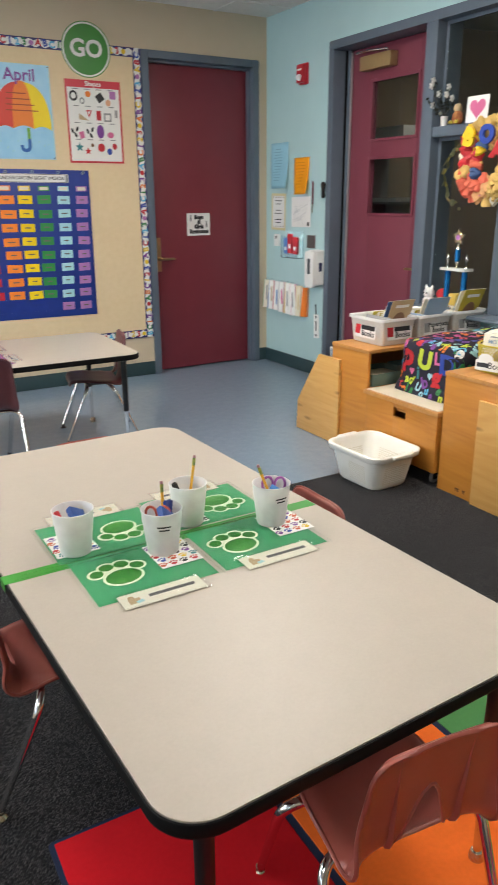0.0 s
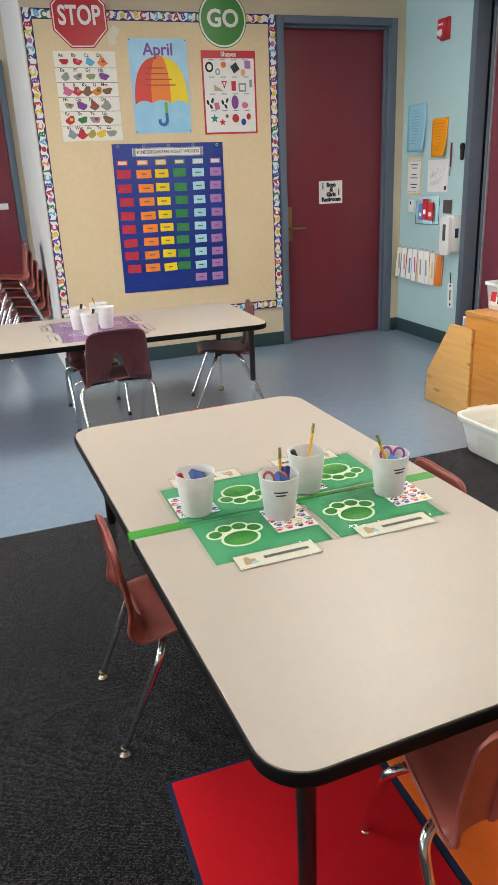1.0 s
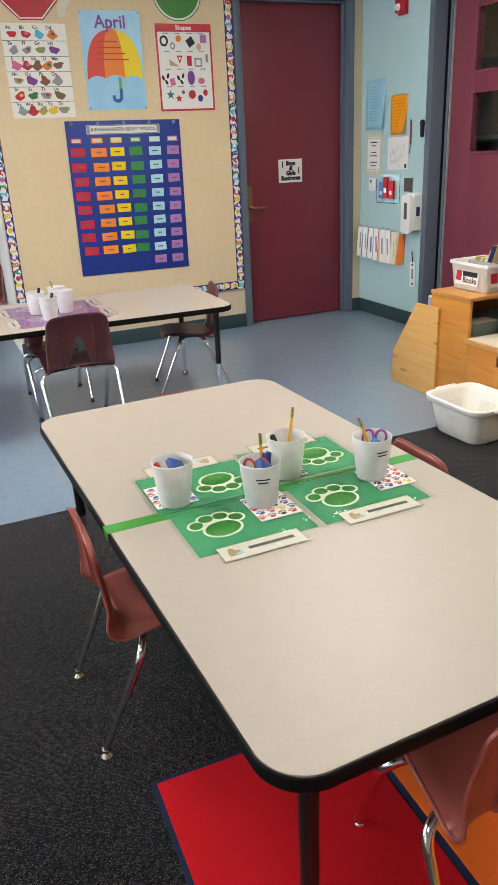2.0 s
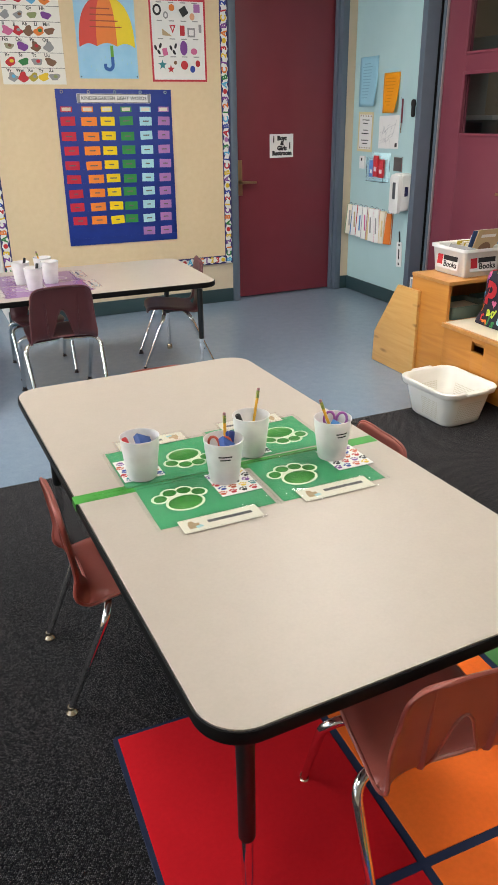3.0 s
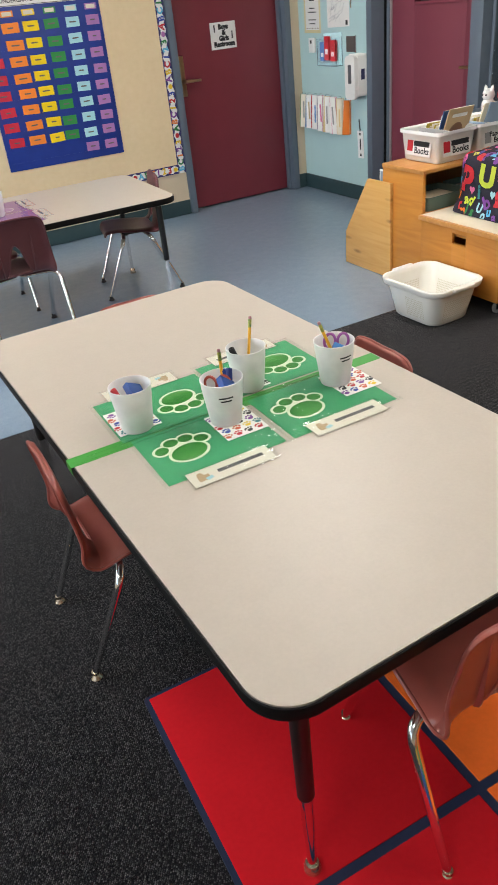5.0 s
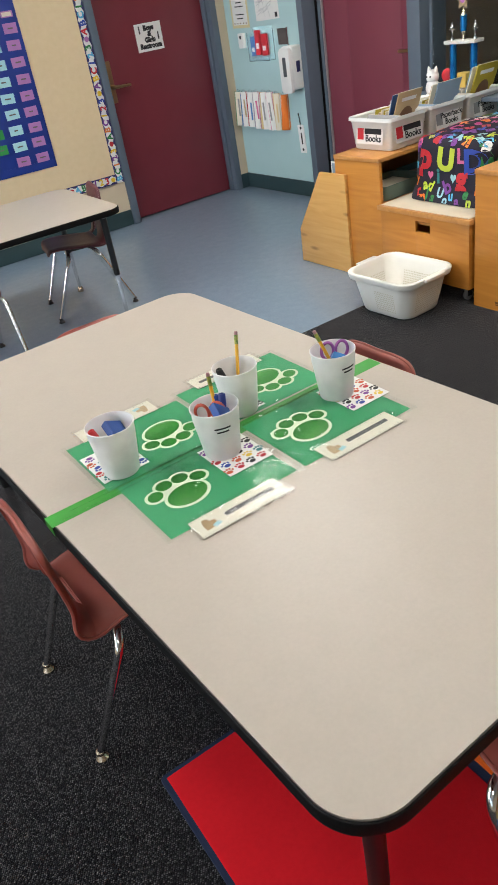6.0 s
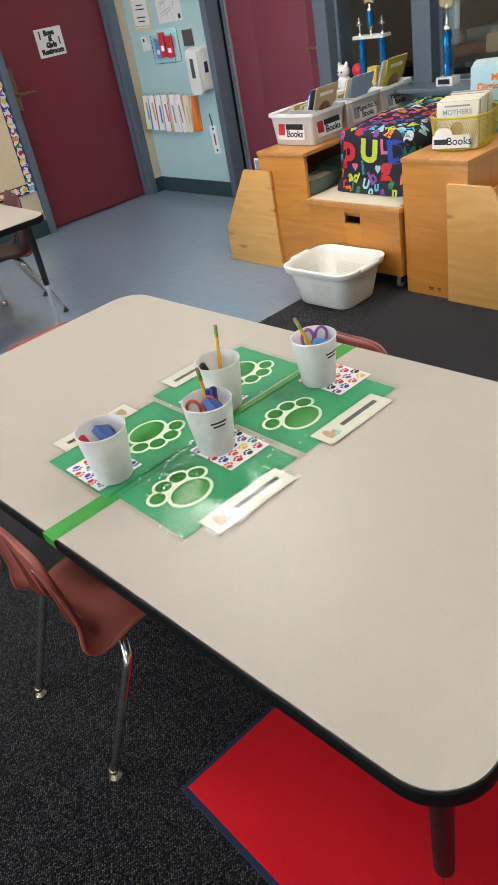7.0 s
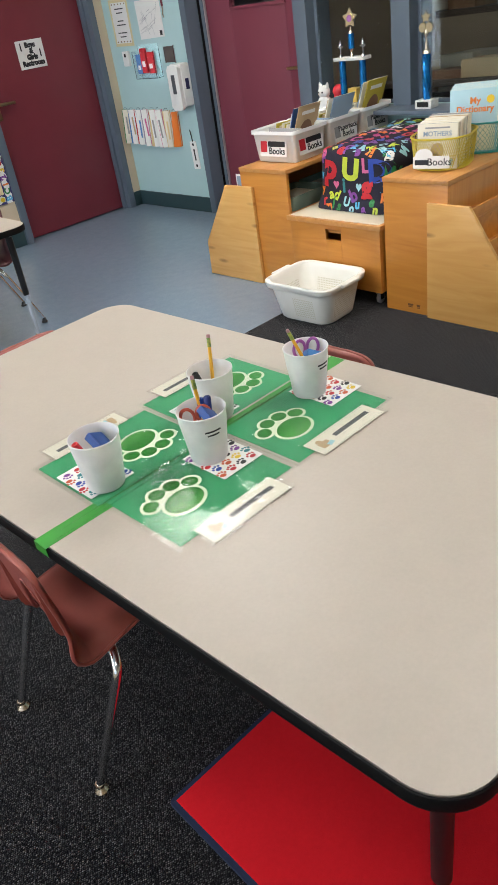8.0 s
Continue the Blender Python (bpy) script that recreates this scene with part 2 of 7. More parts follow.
def sweep(bm, path, radius, n=10, closed=False, caps=True):
    """A round tube along a list of points; radius may be a list."""
    pts = [Vector(p) for p in path]
    rad = radius if isinstance(radius, (list, tuple)) else [radius] * len(pts)
    side, rings = None, []
    for i, p in enumerate(pts):
        a = pts[i - 1] if i or closed else p
        b = pts[(i + 1) % len(pts)] if i < len(pts) - 1 or closed else p
        d = (b - a).normalized()
        if side is None:
            side = d.orthogonal().normalized()
        side = (side - d * side.dot(d)).normalized()
        up = d.cross(side)
        rings.append([bm.verts.new(p + rad[i] * (math.cos(2 * math.pi * k / n) * side + math.sin(2 * math.pi * k / n) * up)) for k in range(n)])
    pairs = list(zip(rings, rings[1:])) + ([(rings[-1], rings[0])] if closed else [])
    for a, b in pairs:
        for k in range(n):
            bm.faces.new((a[k], a[(k + 1) % n], b[(k + 1) % n], b[k]))
    if caps and not closed:
        bm.faces.new(rings[0][::-1]), bm.faces.new(rings[-1])
    return bm


def lathe(bm, profile, n=32, m=None, close=False):
    """Turns a list of (radius, z) round the z axis."""
    rings = []
    for r, z in profile:
        rings.append([bm.verts.new((r * math.cos(2 * math.pi * k / n), r * math.sin(2 * math.pi * k / n), z)) for k in range(n)] if r > 1e-6 else [bm.verts.new((0, 0, z))])
    pairs = list(zip(rings, rings[1:])) + ([(rings[-1], rings[0])] if close else [])
    for a, b in pairs:
        for k in range(n):
            q = (k + 1) % n
            if len(a) == 1 and len(b) > 1:
                bm.faces.new((a[0], b[q], b[k]))
            elif len(b) == 1 and len(a) > 1:
                bm.faces.new((a[k], a[q], b[0]))
            elif len(a) > 1:
                bm.faces.new((a[k], a[q], b[q], b[k]))
    if m is not None:
        bmesh.ops.transform(bm, matrix=m, verts=[v for r in rings for v in r])
    return bm


def rounded(x0, x1, y0, y1, r, n=6):
    """The outline of a rectangle with round corners."""
    pts = []
    for cx, cy, a in ((x1 - r, y1 - r, 0), (x0 + r, y1 - r, 90), (x0 + r, y0 + r, 180), (x1 - r, y0 + r, 270)):
        pts += [(cx + r * math.cos(radians(a + 90 * k / n)), cy + r * math.sin(radians(a + 90 * k / n))) for k in range(n + 1)]
    return pts


def bend(points, r=0.04, n=5):
    """Rounds the corners of a path."""
    pts = [Vector(p) for p in points]
    out = [pts[0]]
    for a, b, c in zip(pts, pts[1:], pts[2:]):
        u, w = (a - b), (c - b)
        d = min(r, u.length * 0.49, w.length * 0.49)
        p, q = b + u.normalized() * d, b + w.normalized() * d
        for k in range(n + 1):
            t = k / n
            out.append(p * (1 - t) ** 2 + b * 2 * t * (1 - t) + q * t * t)
    return out + [pts[-1]]


def finish(bm, name, mat, smooth=True, angle=40, keep=False):
    if not keep:
        bmesh.ops.recalc_face_normals(bm, faces=bm.faces)
    me = bpy.data.meshes.new(name)
    bm.to_mesh(me)
    bm.free()
    me.materials.append(mat)
    if smooth:
        me.polygons.foreach_set("use_smooth", [True] * len(me.polygons))
        me.set_sharp_from_angle(angle=radians(angle))
    return me


def thing(name, label, category, m=None, group="", kind=""):
    ob = new(name)
    ob.empty_display_size = 0.05
    if m is not None:
        ob.matrix_world = m
    return tagged(ob, label, category, group, kind)


def part(name, bm, mat, parent, label="", m=None, smooth=True, angle=40, keep=False):
    ob = new(name, finish(bm, name, mat, smooth, angle, keep))
    ob.parent = parent
    if m is not None:
        ob.matrix_basis = m
    if label:
        ob["label"] = label
    return ob


def solid(name, bm, mat, label, category, m=None, group="", kind="", smooth=True, angle=40):
    ob = new(name, finish(bm, name, mat, smooth, angle))
    if m is not None:
        ob.matrix_world = m
    return tagged(ob, label, category, group, kind)


def text_mesh(words, size, mat, align="CENTER", thick=0.0004, spacing=1.0, bold=0.0):
    """Words as a mesh in x, y, in the built-in font."""
    cu = bpy.data.curves.new("words", "FONT")
    cu.body, cu.size, cu.align_x, cu.align_y, cu.extrude, cu.space_line, cu.offset = words, size, align, "CENTER", thick, spacing, bold
    cu.resolution_u = 3
    ob = bpy.data.objects.new("words", cu)
    scene.collection.objects.link(ob)
    bpy.context.view_layer.update()
    me = bpy.data.meshes.new_from_object(ob.evaluated_get(bpy.context.evaluated_depsgraph_get()))
    bpy.data.objects.remove(ob)
    me.materials.clear()
    me.materials.append(mat)
    return me


def words(name, text, size, mat, parent, m, label="", align="CENTER", bold=0.0, thick=0.0004, spacing=1.0):
    ob = new(name, text_mesh(text, size, mat, align, thick, spacing, bold))
    ob.parent = parent
    ob.matrix_basis = m
    if label:
        ob["label"] = label
    return ob


# the room ----------------------------------------------------------------
T, TE = 0.15, 0.21


def wall(name, label, pieces, mat):
    bm = bmesh.new()
    for p in pieces:
        box(bm, *p)
    return solid(name, bm, mat, label, "wall", kind="structure", smooth=False)


bm = bmesh.new()
box(bm, X0, XW + 4, Y0, 3.095, -0.12, 0)
solid("floor_carpet", bm, M_CARPET, "charcoal loop carpet flecked with grey", "carpet floor", kind="structure", smooth=False)
bm = bmesh.new()
box(bm, X0, XW + 4, 3.095, YA + T, -0.12, -0.002)
solid("floor", bm, M_VINYL, "mottled blue sheet vinyl floor, slightly shiny", "floor", kind="structure", smooth=False)

# board wall, with the restroom door's opening; it ends at x 0.765, where the alcove begins
DL, DR, DT = 2.566, 3.444, 2.306         # door opening
wall("wall_north", "beige painted wall round the restroom door", [(0.767, DL - 0.047, YB, YB + T, 0, ZC), (DR + 0.047, XW, YB, YB + T, 0, ZC), (DL - 0.047, DR + 0.047, YB, YB + T, DT + 0.047, ZC)], M_BEIGE)
wall("wall_alcove_side", "off-white painted side wall of the alcove", [(0.767, 0.865, YB + T, YA, 0, ZC)], M_WHITEWALL)
bm = bmesh.new()
box(bm, 0.761, 0.7665, YB, YA, 0, ZC)
solid("wall_return", bm, M_WHITEWALL, "off-white painted end of the board wall", "wall", kind="structure", smooth=False)
wall("wall_alcove_end", "beige painted wall at the end of the alcove", [(X0, 0.865, YA, YA + T, 0, ZC)], M_BEIGE)
# blue wall, with the glazed door and window
FL, FR, FT = 4.838, 1.20, 2.362          # glazed screen: from y FL down to FR, up to FT
wall("wall_east", "aqua painted wall with paper notices", [(XW, XW + TE, FL, YB + T, 0, ZC), (XW, XW + TE, FR, FL, FT, ZC), (XW, XW + TE, FR, 3.80, 0, 0.678), (XW, XW + TE, Y0, FR, 0, ZC)], M_AQUA)
wall("wall_south", "beige painted wall behind the tables", [(X0, XW, Y0 - T, Y0, 0, ZC)], M_BEIGE)
pieces = [(X0 - T, X0, Y0, YA, 0, 0.95), (X0 - T, X0, Y0, YA, 2.35, ZC)]
edges = [Y0, -2.75, -0.45, 0.05, 2.35, 2.85, 5.15, YA]
for a, b in zip(edges[::2], edges[1::2]):
    pieces.append((X0 - T, X0, a, b, 0.95, 2.35))
wall("wall_west", "beige painted wall with a row of windows", pieces, M_BEIGE)
M_PANE = glass("clear_pane", (0.95, 0.97, 0.97))
for k, (a, b) in enumerate(zip(edges[1::2], edges[2::2])):
    win = thing("window_%d" % (k + 1), "wide daylit window with a slate blue frame", "window", pose(X0 - 0.11, a, 0.95), kind="structure")
    bm = bmesh.new()
    for q in ((0, b - a, 0, 0.05), (0, b - a, 1.35, 1.40), (0, 0.05, 0.05, 1.35), (b - a - 0.05, b - a, 0.05, 1.35), ((b - a) / 2 - 0.025, (b - a) / 2 + 0.025, 0.05, 1.35)):
        box(bm, -0.025, 0.025, *q, 0.003)
    part("window_frame", bm, M_SLATE, win)
    for y0, y1 in ((0.05, (b - a) / 2 - 0.025), ((b - a) / 2 + 0.025, b - a - 0.05)):
        bm = bmesh.new()
        box(bm, -0.003, 0.003, y0, y1, 0.05, 1.35)
        p = part("pane", bm, M_PANE, win, "clear glass pane")
        p.visible_shadow = False
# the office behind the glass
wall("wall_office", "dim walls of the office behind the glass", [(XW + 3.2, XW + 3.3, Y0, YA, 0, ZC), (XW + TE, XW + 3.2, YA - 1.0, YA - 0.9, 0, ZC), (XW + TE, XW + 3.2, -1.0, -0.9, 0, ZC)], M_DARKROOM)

# ceiling: tiles in a grid
bm = bmesh.new()
box(bm, X0, XW + 4, Y0, YA + T, ZC + 0.02, ZC + 0.1)
for i in range(14):
    for j in range(9):
        x, y = X0 + 0.02 + i * 0.61, Y0 + 0.02 + j * 1.22
        box(bm, x, x + 0.585, y, y + 1.195, ZC - 0.002, ZC + 0.02)
for i in range(15):
    box(bm, X0 + i * 0.61 - 0.005, X0 + i * 0.61 + 0.02, Y0, YA, ZC - 0.006, ZC + 0.004)
for j in range(10):
    box(bm, X0, XW, Y0 + j * 1.22 - 0.005, Y0 + j * 1.22 + 0.02, ZC - 0.007, ZC + 0.003)
solid("ceiling", bm, M_CEIL, "white acoustic tile ceiling in a metal grid", "ceiling", kind="structure", smooth=False)


def ceiling_light(x, y):
    t = thing("ceiling_light", "lit fluorescent ceiling troffer with a white frame", "ceiling light", pose(x, y, ZC), group="ceiling lights")
    bm = bmesh.new()
    for a in ((-0.30, 0.30, -0.61, -0.575), (-0.30, 0.30, 0.575, 0.61), (-0.30, -0.265, -0.575, 0.575), (0.265, 0.30, -0.575, 0.575)):
        box(bm, *a, -0.022, -0.008, 0.002)
    part("frame", bm, M_WHITEPL, t)
    bm = bmesh.new()
    box(bm, -0.265, 0.265, -0.575, 0.575, -0.016, -0.010)
    part("diffuser", bm, M_TUBE, t, "glowing acrylic diffuser")
    return t


# First lamp stands where its glare points; the others are unseen, added for brightness.
for lx, ly in ((2.205, 3.51), (-0.235, 3.51), (-2.675, 3.51), (2.205, 1.07), (-1.455, -0.15)):
    ceiling_light(lx, ly)


def skirting(name, x0, x1, y0, y1):
    bm = bmesh.new()
    box(bm, x0, x1, y0, y1, 0, 0.105, 0.004)
    solid(name, bm, M_BASE, "dark teal rubber cove skirting", "skirting", kind="structure")


skirting("baseboard", 0.755, DL - 0.055, YB - 0.012, YB)
skirting("baseboard", DR + 0.055, XW - 0.012, YB - 0.012, YB)
skirting("baseboard", XW - 0.012, XW, FL + 0.005, YB)

# restroom door
def door_frame(name, label, posts):
    bm = bmesh.new()
    for p in posts:
        box(bm, *p, 0.004)
    return solid(name, bm, M_SLATE, label, "door frame", kind="structure")


door_frame("door_frame", "slate blue painted steel door frame", [
    (DL - 0.052, DL, YB - 0.025, YB + T, 0, DT + 0.052), (DR, DR + 0.052, YB - 0.025, YB + T, 0, DT + 0.052), (DL, DR, YB - 0.025, YB + T, DT, DT + 0.052),
    (DL, DL + 0.019, YB + 0.045, YB + 0.064, 0, DT), (DR - 0.019, DR, YB + 0.02, YB + 0.064, 0, DT), (DL + 0.019, DR - 0.019, YB + 0.02, YB + 0.064, DT - 0.019, DT)])
# Unseen slab, added to keep sky light out of the door's gaps.
wall("wall_restroom", "unseen slab added behind the restroom door against sky light", [(DL - 0.1, DR + 0.1, YB + T + 0.002, YB + T + 0.05, 0, DT + 0.1)], M_DARKROOM)
door = thing("door_1", "closed flat maroon painted door with a lever handle", "door", pose(DL + 0.018, YB + 0.065, 0), kind="structure")
bm = bmesh.new()
box(bm, 0, DR - DL - 0.036, 0, 0.045, 0.008, DT - 0.018, 0.003)
part("leaf", bm, M_MAROON, door)
M_BRASS = material("worn_bronze", (0.46, 0.31, 0.16), 0.33, 1.0, scale=60)
bm = bmesh.new()
box(bm, 0.012, 0.052, -0.008, 0, 0.80, 1.06, 0.003)
lathe(bm, [(0.0, 0.0), (0.016, 0.0), (0.014, 0.03), (0.011, 0.05), (0.0, 0.05)], 14, pose(0.034, -0.006, 0.90, 90))
sweep(bm, bend([(0.034, -0.052, 0.90), (0.036, -0.058, 0.90), (0.15, -0.056, 0.897)], 0.01), [0.011] * 7 + [0.008], 10)
part("handle", bm, M_BRASS, door, "worn bronze lever handle with a long plate")

# tables ------------------------------------------------------------------


def classroom_table(x0, x1, y0, y1, h, label, turn=0.0):
    t = thing("classroom_table", label, "table", pose((x0 + x1) / 2, (y0 + y1) / 2, 0, 0, 0, turn), group="classroom tables")
    w, d = (x1 - x0) / 2, (y1 - y0) / 2
    bm = bmesh.new()
    prism(bm, rounded(-w + 0.003, w - 0.003, -d + 0.003, d - 0.003, 0.077, 12), h - 0.028, h, 0.001)
    part("tabletop", bm, M_LAMINATE, t, "greige speckled laminate top with rounded corners")
    bm = bmesh.new()
    outline = rounded(-w + 0.001, w - 0.001, -d + 0.001, d - 0.001, 0.079, 12)
    prof = [(0.0, -0.0015), (0.0022, -0.003), (0.0032, -0.008), (0.0032, -0.022), (0.002, -0.027), (0.0, -0.029)]
    rings = []
    n = len(outline)
    for i, (x, y) in enumerate(outline):
        a, b = Vector((*outline[i - 1], 0)), Vector((*outline[(i + 1) % n], 0))
        d2 = (b - a).normalized()
        o = Vector((d2.y, -d2.x, 0))
        rings.append([bm.verts.new(Vector((x, y, h)) + o * p + Vector((0, 0, q))) for p, q in prof])
    for i in range(n):
        a, b = rings[i], rings[(i + 1) % n]
        for k in range(len(prof) - 1):
            bm.faces.new((a[k], b[k], b[k + 1], a[k + 1]))
        bm.faces.new((a[-1], b[-1], b[0], a[0]))
    part("edge_band", bm, M_TMOLD, t, "black vinyl edge band")
    for sx in (-1, 1):
        bm = bmesh.new()
        box(bm, sx * (w - 0.17) - 0.015, sx * (w - 0.17) + 0.015, -d + 0.12, d - 0.12, h - 0.055, h - 0.029, 0.003)
        part("apron_rail", bm, M_BLACKMETAL, t)
    for sx in (-1, 1):
        for sy in (-1, 1):
            lx, ly = sx * (w - 0.085), sy * (d - 0.076)
            bm = bmesh.new()
            lathe(bm, [(0.0, h - 0.029), (0.046, h - 0.029), (0.046, h - 0.036), (0.0165, h - 0.045), (0.0150, 0.238), (0.013, 0.233), (0.0, 0.233)], 20, pose(lx, ly, 0))
            leg = part("leg", bm, M_BLACKMETAL, t, "black enamelled leg with a chrome insert")
            bm = bmesh.new()
            lathe(bm, [(0.0, 0.25), (0.0115, 0.25), (0.0112, 0.14), (0.0092, 0.10), (0.0090, 0.02), (0.0, 0.02)], 16, pose(lx, ly, 0))
            part("insert", bm, M_CHROME, leg, "chrome height-adjusting insert")
            bm = bmesh.new()
            lathe(bm, [(0.0, 0.030), (0.0125, 0.030), (0.0155, 0.022), (0.0170, 0.006), (0.0160, 0.001), (0.0, 0.001)], 18, pose(lx, ly, 0))
            part("glide", bm, M_NICKEL, leg, "nickel glide")
    return t


TH = 0.56
classroom_table(0.4795, 1.3005, 1.019, 2.650, TH, "greige laminate classroom table with black edge and legs", 1.9)
classroom_table(0.065, 1.702, 3.940, 4.735, TH, "greige laminate classroom table set with purple place mats", -1.2)

# chairs ------------------------------------------------------------------


def smooth_at(u, seq):
    """A point of a smooth curve through a list of pairs."""
    f = min(max(u, 0.0), 1.0) * (len(seq) - 1)
    i = min(int(f), len(seq) - 2)
    w = f - i
    p = [seq[max(i - 1, 0)], seq[i], seq[i + 1], seq[min(i + 2, len(seq) - 1)]]
    return [0.5 * (2 * p[1][k] + (p[2][k] - p[0][k]) * w + (2 * p[0][k] - 5 * p[1][k] + 4 * p[2][k] - p[3][k]) * w * w + (3 * p[1][k] - p[0][k] - 3 * p[2][k] + p[3][k]) * w ** 3) for k in range(len(p[0]))]


# y, z and half the width, from the seat's front lip to the top of the back
SHELL = [(0.152, 0.279, 0.092), (0.150, 0.294, 0.114), (0.136, 0.305, 0.129), (0.095, 0.308, 0.138), (0.048, 0.304, 0.142), (0.0, 0.298, 0.145), (-0.045, 0.295, 0.146), (-0.082, 0.297, 0.147), (-0.102, 0.309, 0.147), (-0.111, 0.332, 0.146), (-0.1155, 0.362, 0.144), (-0.120, 0.394, 0.142), (-0.125, 0.429, 0.139), (-0.130, 0.462, 0.136), (-0.134, 0.490, 0.133), (-0.1365, 0.508, 0.129), (-0.138, 0.520, 0.121), (-0.1388, 0.5285, 0.108), (-0.1393, 0.5338, 0.088), (-0.1396, 0.5365, 0.052)]
SEAT_UP = 0.027                            # longer legs under the same shell
HOLE0, HOLE1 = 7.55 / 19, 12.05 / 19       # the opening above the seat's rear edge


def hole_half(u):
    """Half the width of the arched opening in the back."""
    g = (u - HOLE0) / (HOLE1 - HOLE0)
    if g < 0 or g >= 1:
        return 0.0
    return (0.058 - 0.044 * g) * math.sqrt(max(0.0, 1 - (max(0.0, g - 0.80) / 0.20) ** 2))


def shell_point(u, x, t=0.0):
    """A point of the moulded shell, t behind its upper face."""
    y, z, h = smooth_at(u, SHELL)
    a, b = smooth_at(u - 0.02, SHELL), smooth_at(u + 0.02, SHELL)
    d = Vector((0, b[0] - a[0], b[1] - a[1])).normalized()
    nrm = Vector((0, d.z, -d.y))
    v = abs(x) / h
    wing = math.exp(-((u - 0.435) / 0.075) ** 2)
    rise = min(max((u - 0.42) / 0.14, 0.0), 1.0)
    roll = max(0.0, (v - 0.86) / 0.14) ** 2
    top = max(0.0, (u - 0.86) / 0.14) ** 2
    lift = v ** 3 * 0.008 * (1 - rise) - v ** 4 * 0.030 * wing - 0.003 * v * v * rise - max(0.009 * roll * rise, 0.009 * top) - 0.008 * max(0.0, v - 0.85) / 0.15 * (1 - rise)
    return Vector((x, y, z + SEAT_UP)) + nrm * (lift - t)


def chair(m, s=1.0, shell=None, label="", category="chair", group="school chairs"):
    """A school chair that faces local +y: one moulded shell on four chrome legs."""
    t = thing("school_chair", label, category, m @ Matrix.Diagonal((s, s, s, 1)), group=group)
    n = 11
    us = [HOLE0 * k / 22 for k in range(23)] + [HOLE0 + (HOLE1 - HOLE0) * (1 - (1 - k / 18) ** 1.6) for k in range(19)] + [HOLE1 + (1 - HOLE1) * k / 18 for k in range(1, 19)]
    open_from = 23
    bm = bmesh.new()
    rows = []
    for i, u in enumerate(us):
        w = hole_half(u) if i >= open_from else 0.0
        h = smooth_at(u, SHELL)[2]
        xs = [-h + (h - w) * k / n for k in range(n + 1)] + [w + (h - w) * k / n for k in range(n + 1)]
        rows.append([[bm.verts.new(shell_point(u, x, q)) for x in xs] for q in (0.0, 0.0055)])
    for i in range(len(rows) - 1):
        if i == open_from - 1:
            continue
        (fa, ba), (fb, bb) = rows[i], rows[i + 1]
        for k in list(range(n)) + list(range(n + 1, 2 * n + 1)):
            bm.faces.new((fa[k], fa[k + 1], fb[k + 1], fb[k]))
            bm.faces.new((ba[k], bb[k], bb[k + 1], ba[k + 1]))
        for k in (0, 2 * n + 1):
            bm.faces.new((fa[k], fb[k], bb[k], ba[k]))
        if open_from <= i and hole_half(us[i]) > 0:
            for k in (n, n + 1):
                bm.faces.new((fa[k], fb[k], bb[k], ba[k]))
    for row in (rows[0], rows[-1], rows[open_from - 1]):
        for k in list(range(n)) + list(range(n + 1, 2 * n + 1)):
            bm.faces.new((row[0][k], row[0][k + 1], row[1][k + 1], row[1][k]))
    bmesh.ops.remove_doubles(bm, verts=bm.verts, dist=0.00005)
    hs = [smooth_at(u, SHELL)[2] for u in us]
    ends = [[-hs[-1] + 2 * hs[-1] * k / 12 for k in range(1, 12)], [hs[0] - 2 * hs[0] * k / 12 for k in range(1, 12)]]
    bead = [shell_point(u, -h, 0.0027) for u, h in zip(us, hs)] + [shell_point(1.0, x, 0.0027) for x in ends[0]] + [shell_point(u, h, 0.0027) for u, h in zip(us[::-1], hs[::-1])] + [shell_point(0.0, x, 0.0027) for x in ends[1]]
    bead = [p for k, p in enumerate(bead) if (p - bead[k - 1]).length > 0.0008]
    sweep(bm, bead, 0.0046, 6, closed=True)
    body = part("seat_shell", bm, shell, t, angle=60)
    # the opening's rounded rim
    bm = bmesh.new()
    hu = [HOLE0 + (HOLE1 - HOLE0) * (1 - (1 - k / 16) ** 1.8) for k in range(17)]
    rim = [shell_point(u, -hole_half(u), 0.005) for u in hu] + [shell_point(u, hole_half(u), 0.005) for u in hu[-2::-1]]
    sweep(bm, rim, 0.0036, 8, closed=True)
    part("opening_rim", bm, shell, body)
    # two fins down the back, deepest at the foot
    for sx in (-1, 1):
        bm = bmesh.new()
        sec = []
        for k in range(15):
            u = HOLE0 + 0.022 + (0.79 - HOLE0) * k / 14
            x = 0.068 + 0.005 * k / 14
            p = shell_point(u, x, 0.004)
            edge = -0.1245 - 0.0155 * (p.z - SEAT_UP - 0.300) / 0.21 - 0.0025
            d = min(max(0.002, p.y - edge), 0.012, 0.004 + 0.006 * k)
            sec.append([bm.verts.new((sx * (x - 0.0042), p.y, p.z)), bm.verts.new((sx * (x - 0.0014), p.y - d, p.z - 0.004 * (1 - k / 14))), bm.verts.new((sx * (x + 0.0014), p.y - d, p.z - 0.004 * (1 - k / 14))), bm.verts.new((sx * (x + 0.0042), p.y, p.z))])
        for a, b in zip(sec, sec[1:]):
            for k in range(3):
                bm.faces.new((a[k], a[k + 1], b[k + 1], b[k]))
        bm.faces.new(sec[0][::-1]), bm.faces.new(sec[-1])
        part("back_fin", bm, shell, body, angle=60)
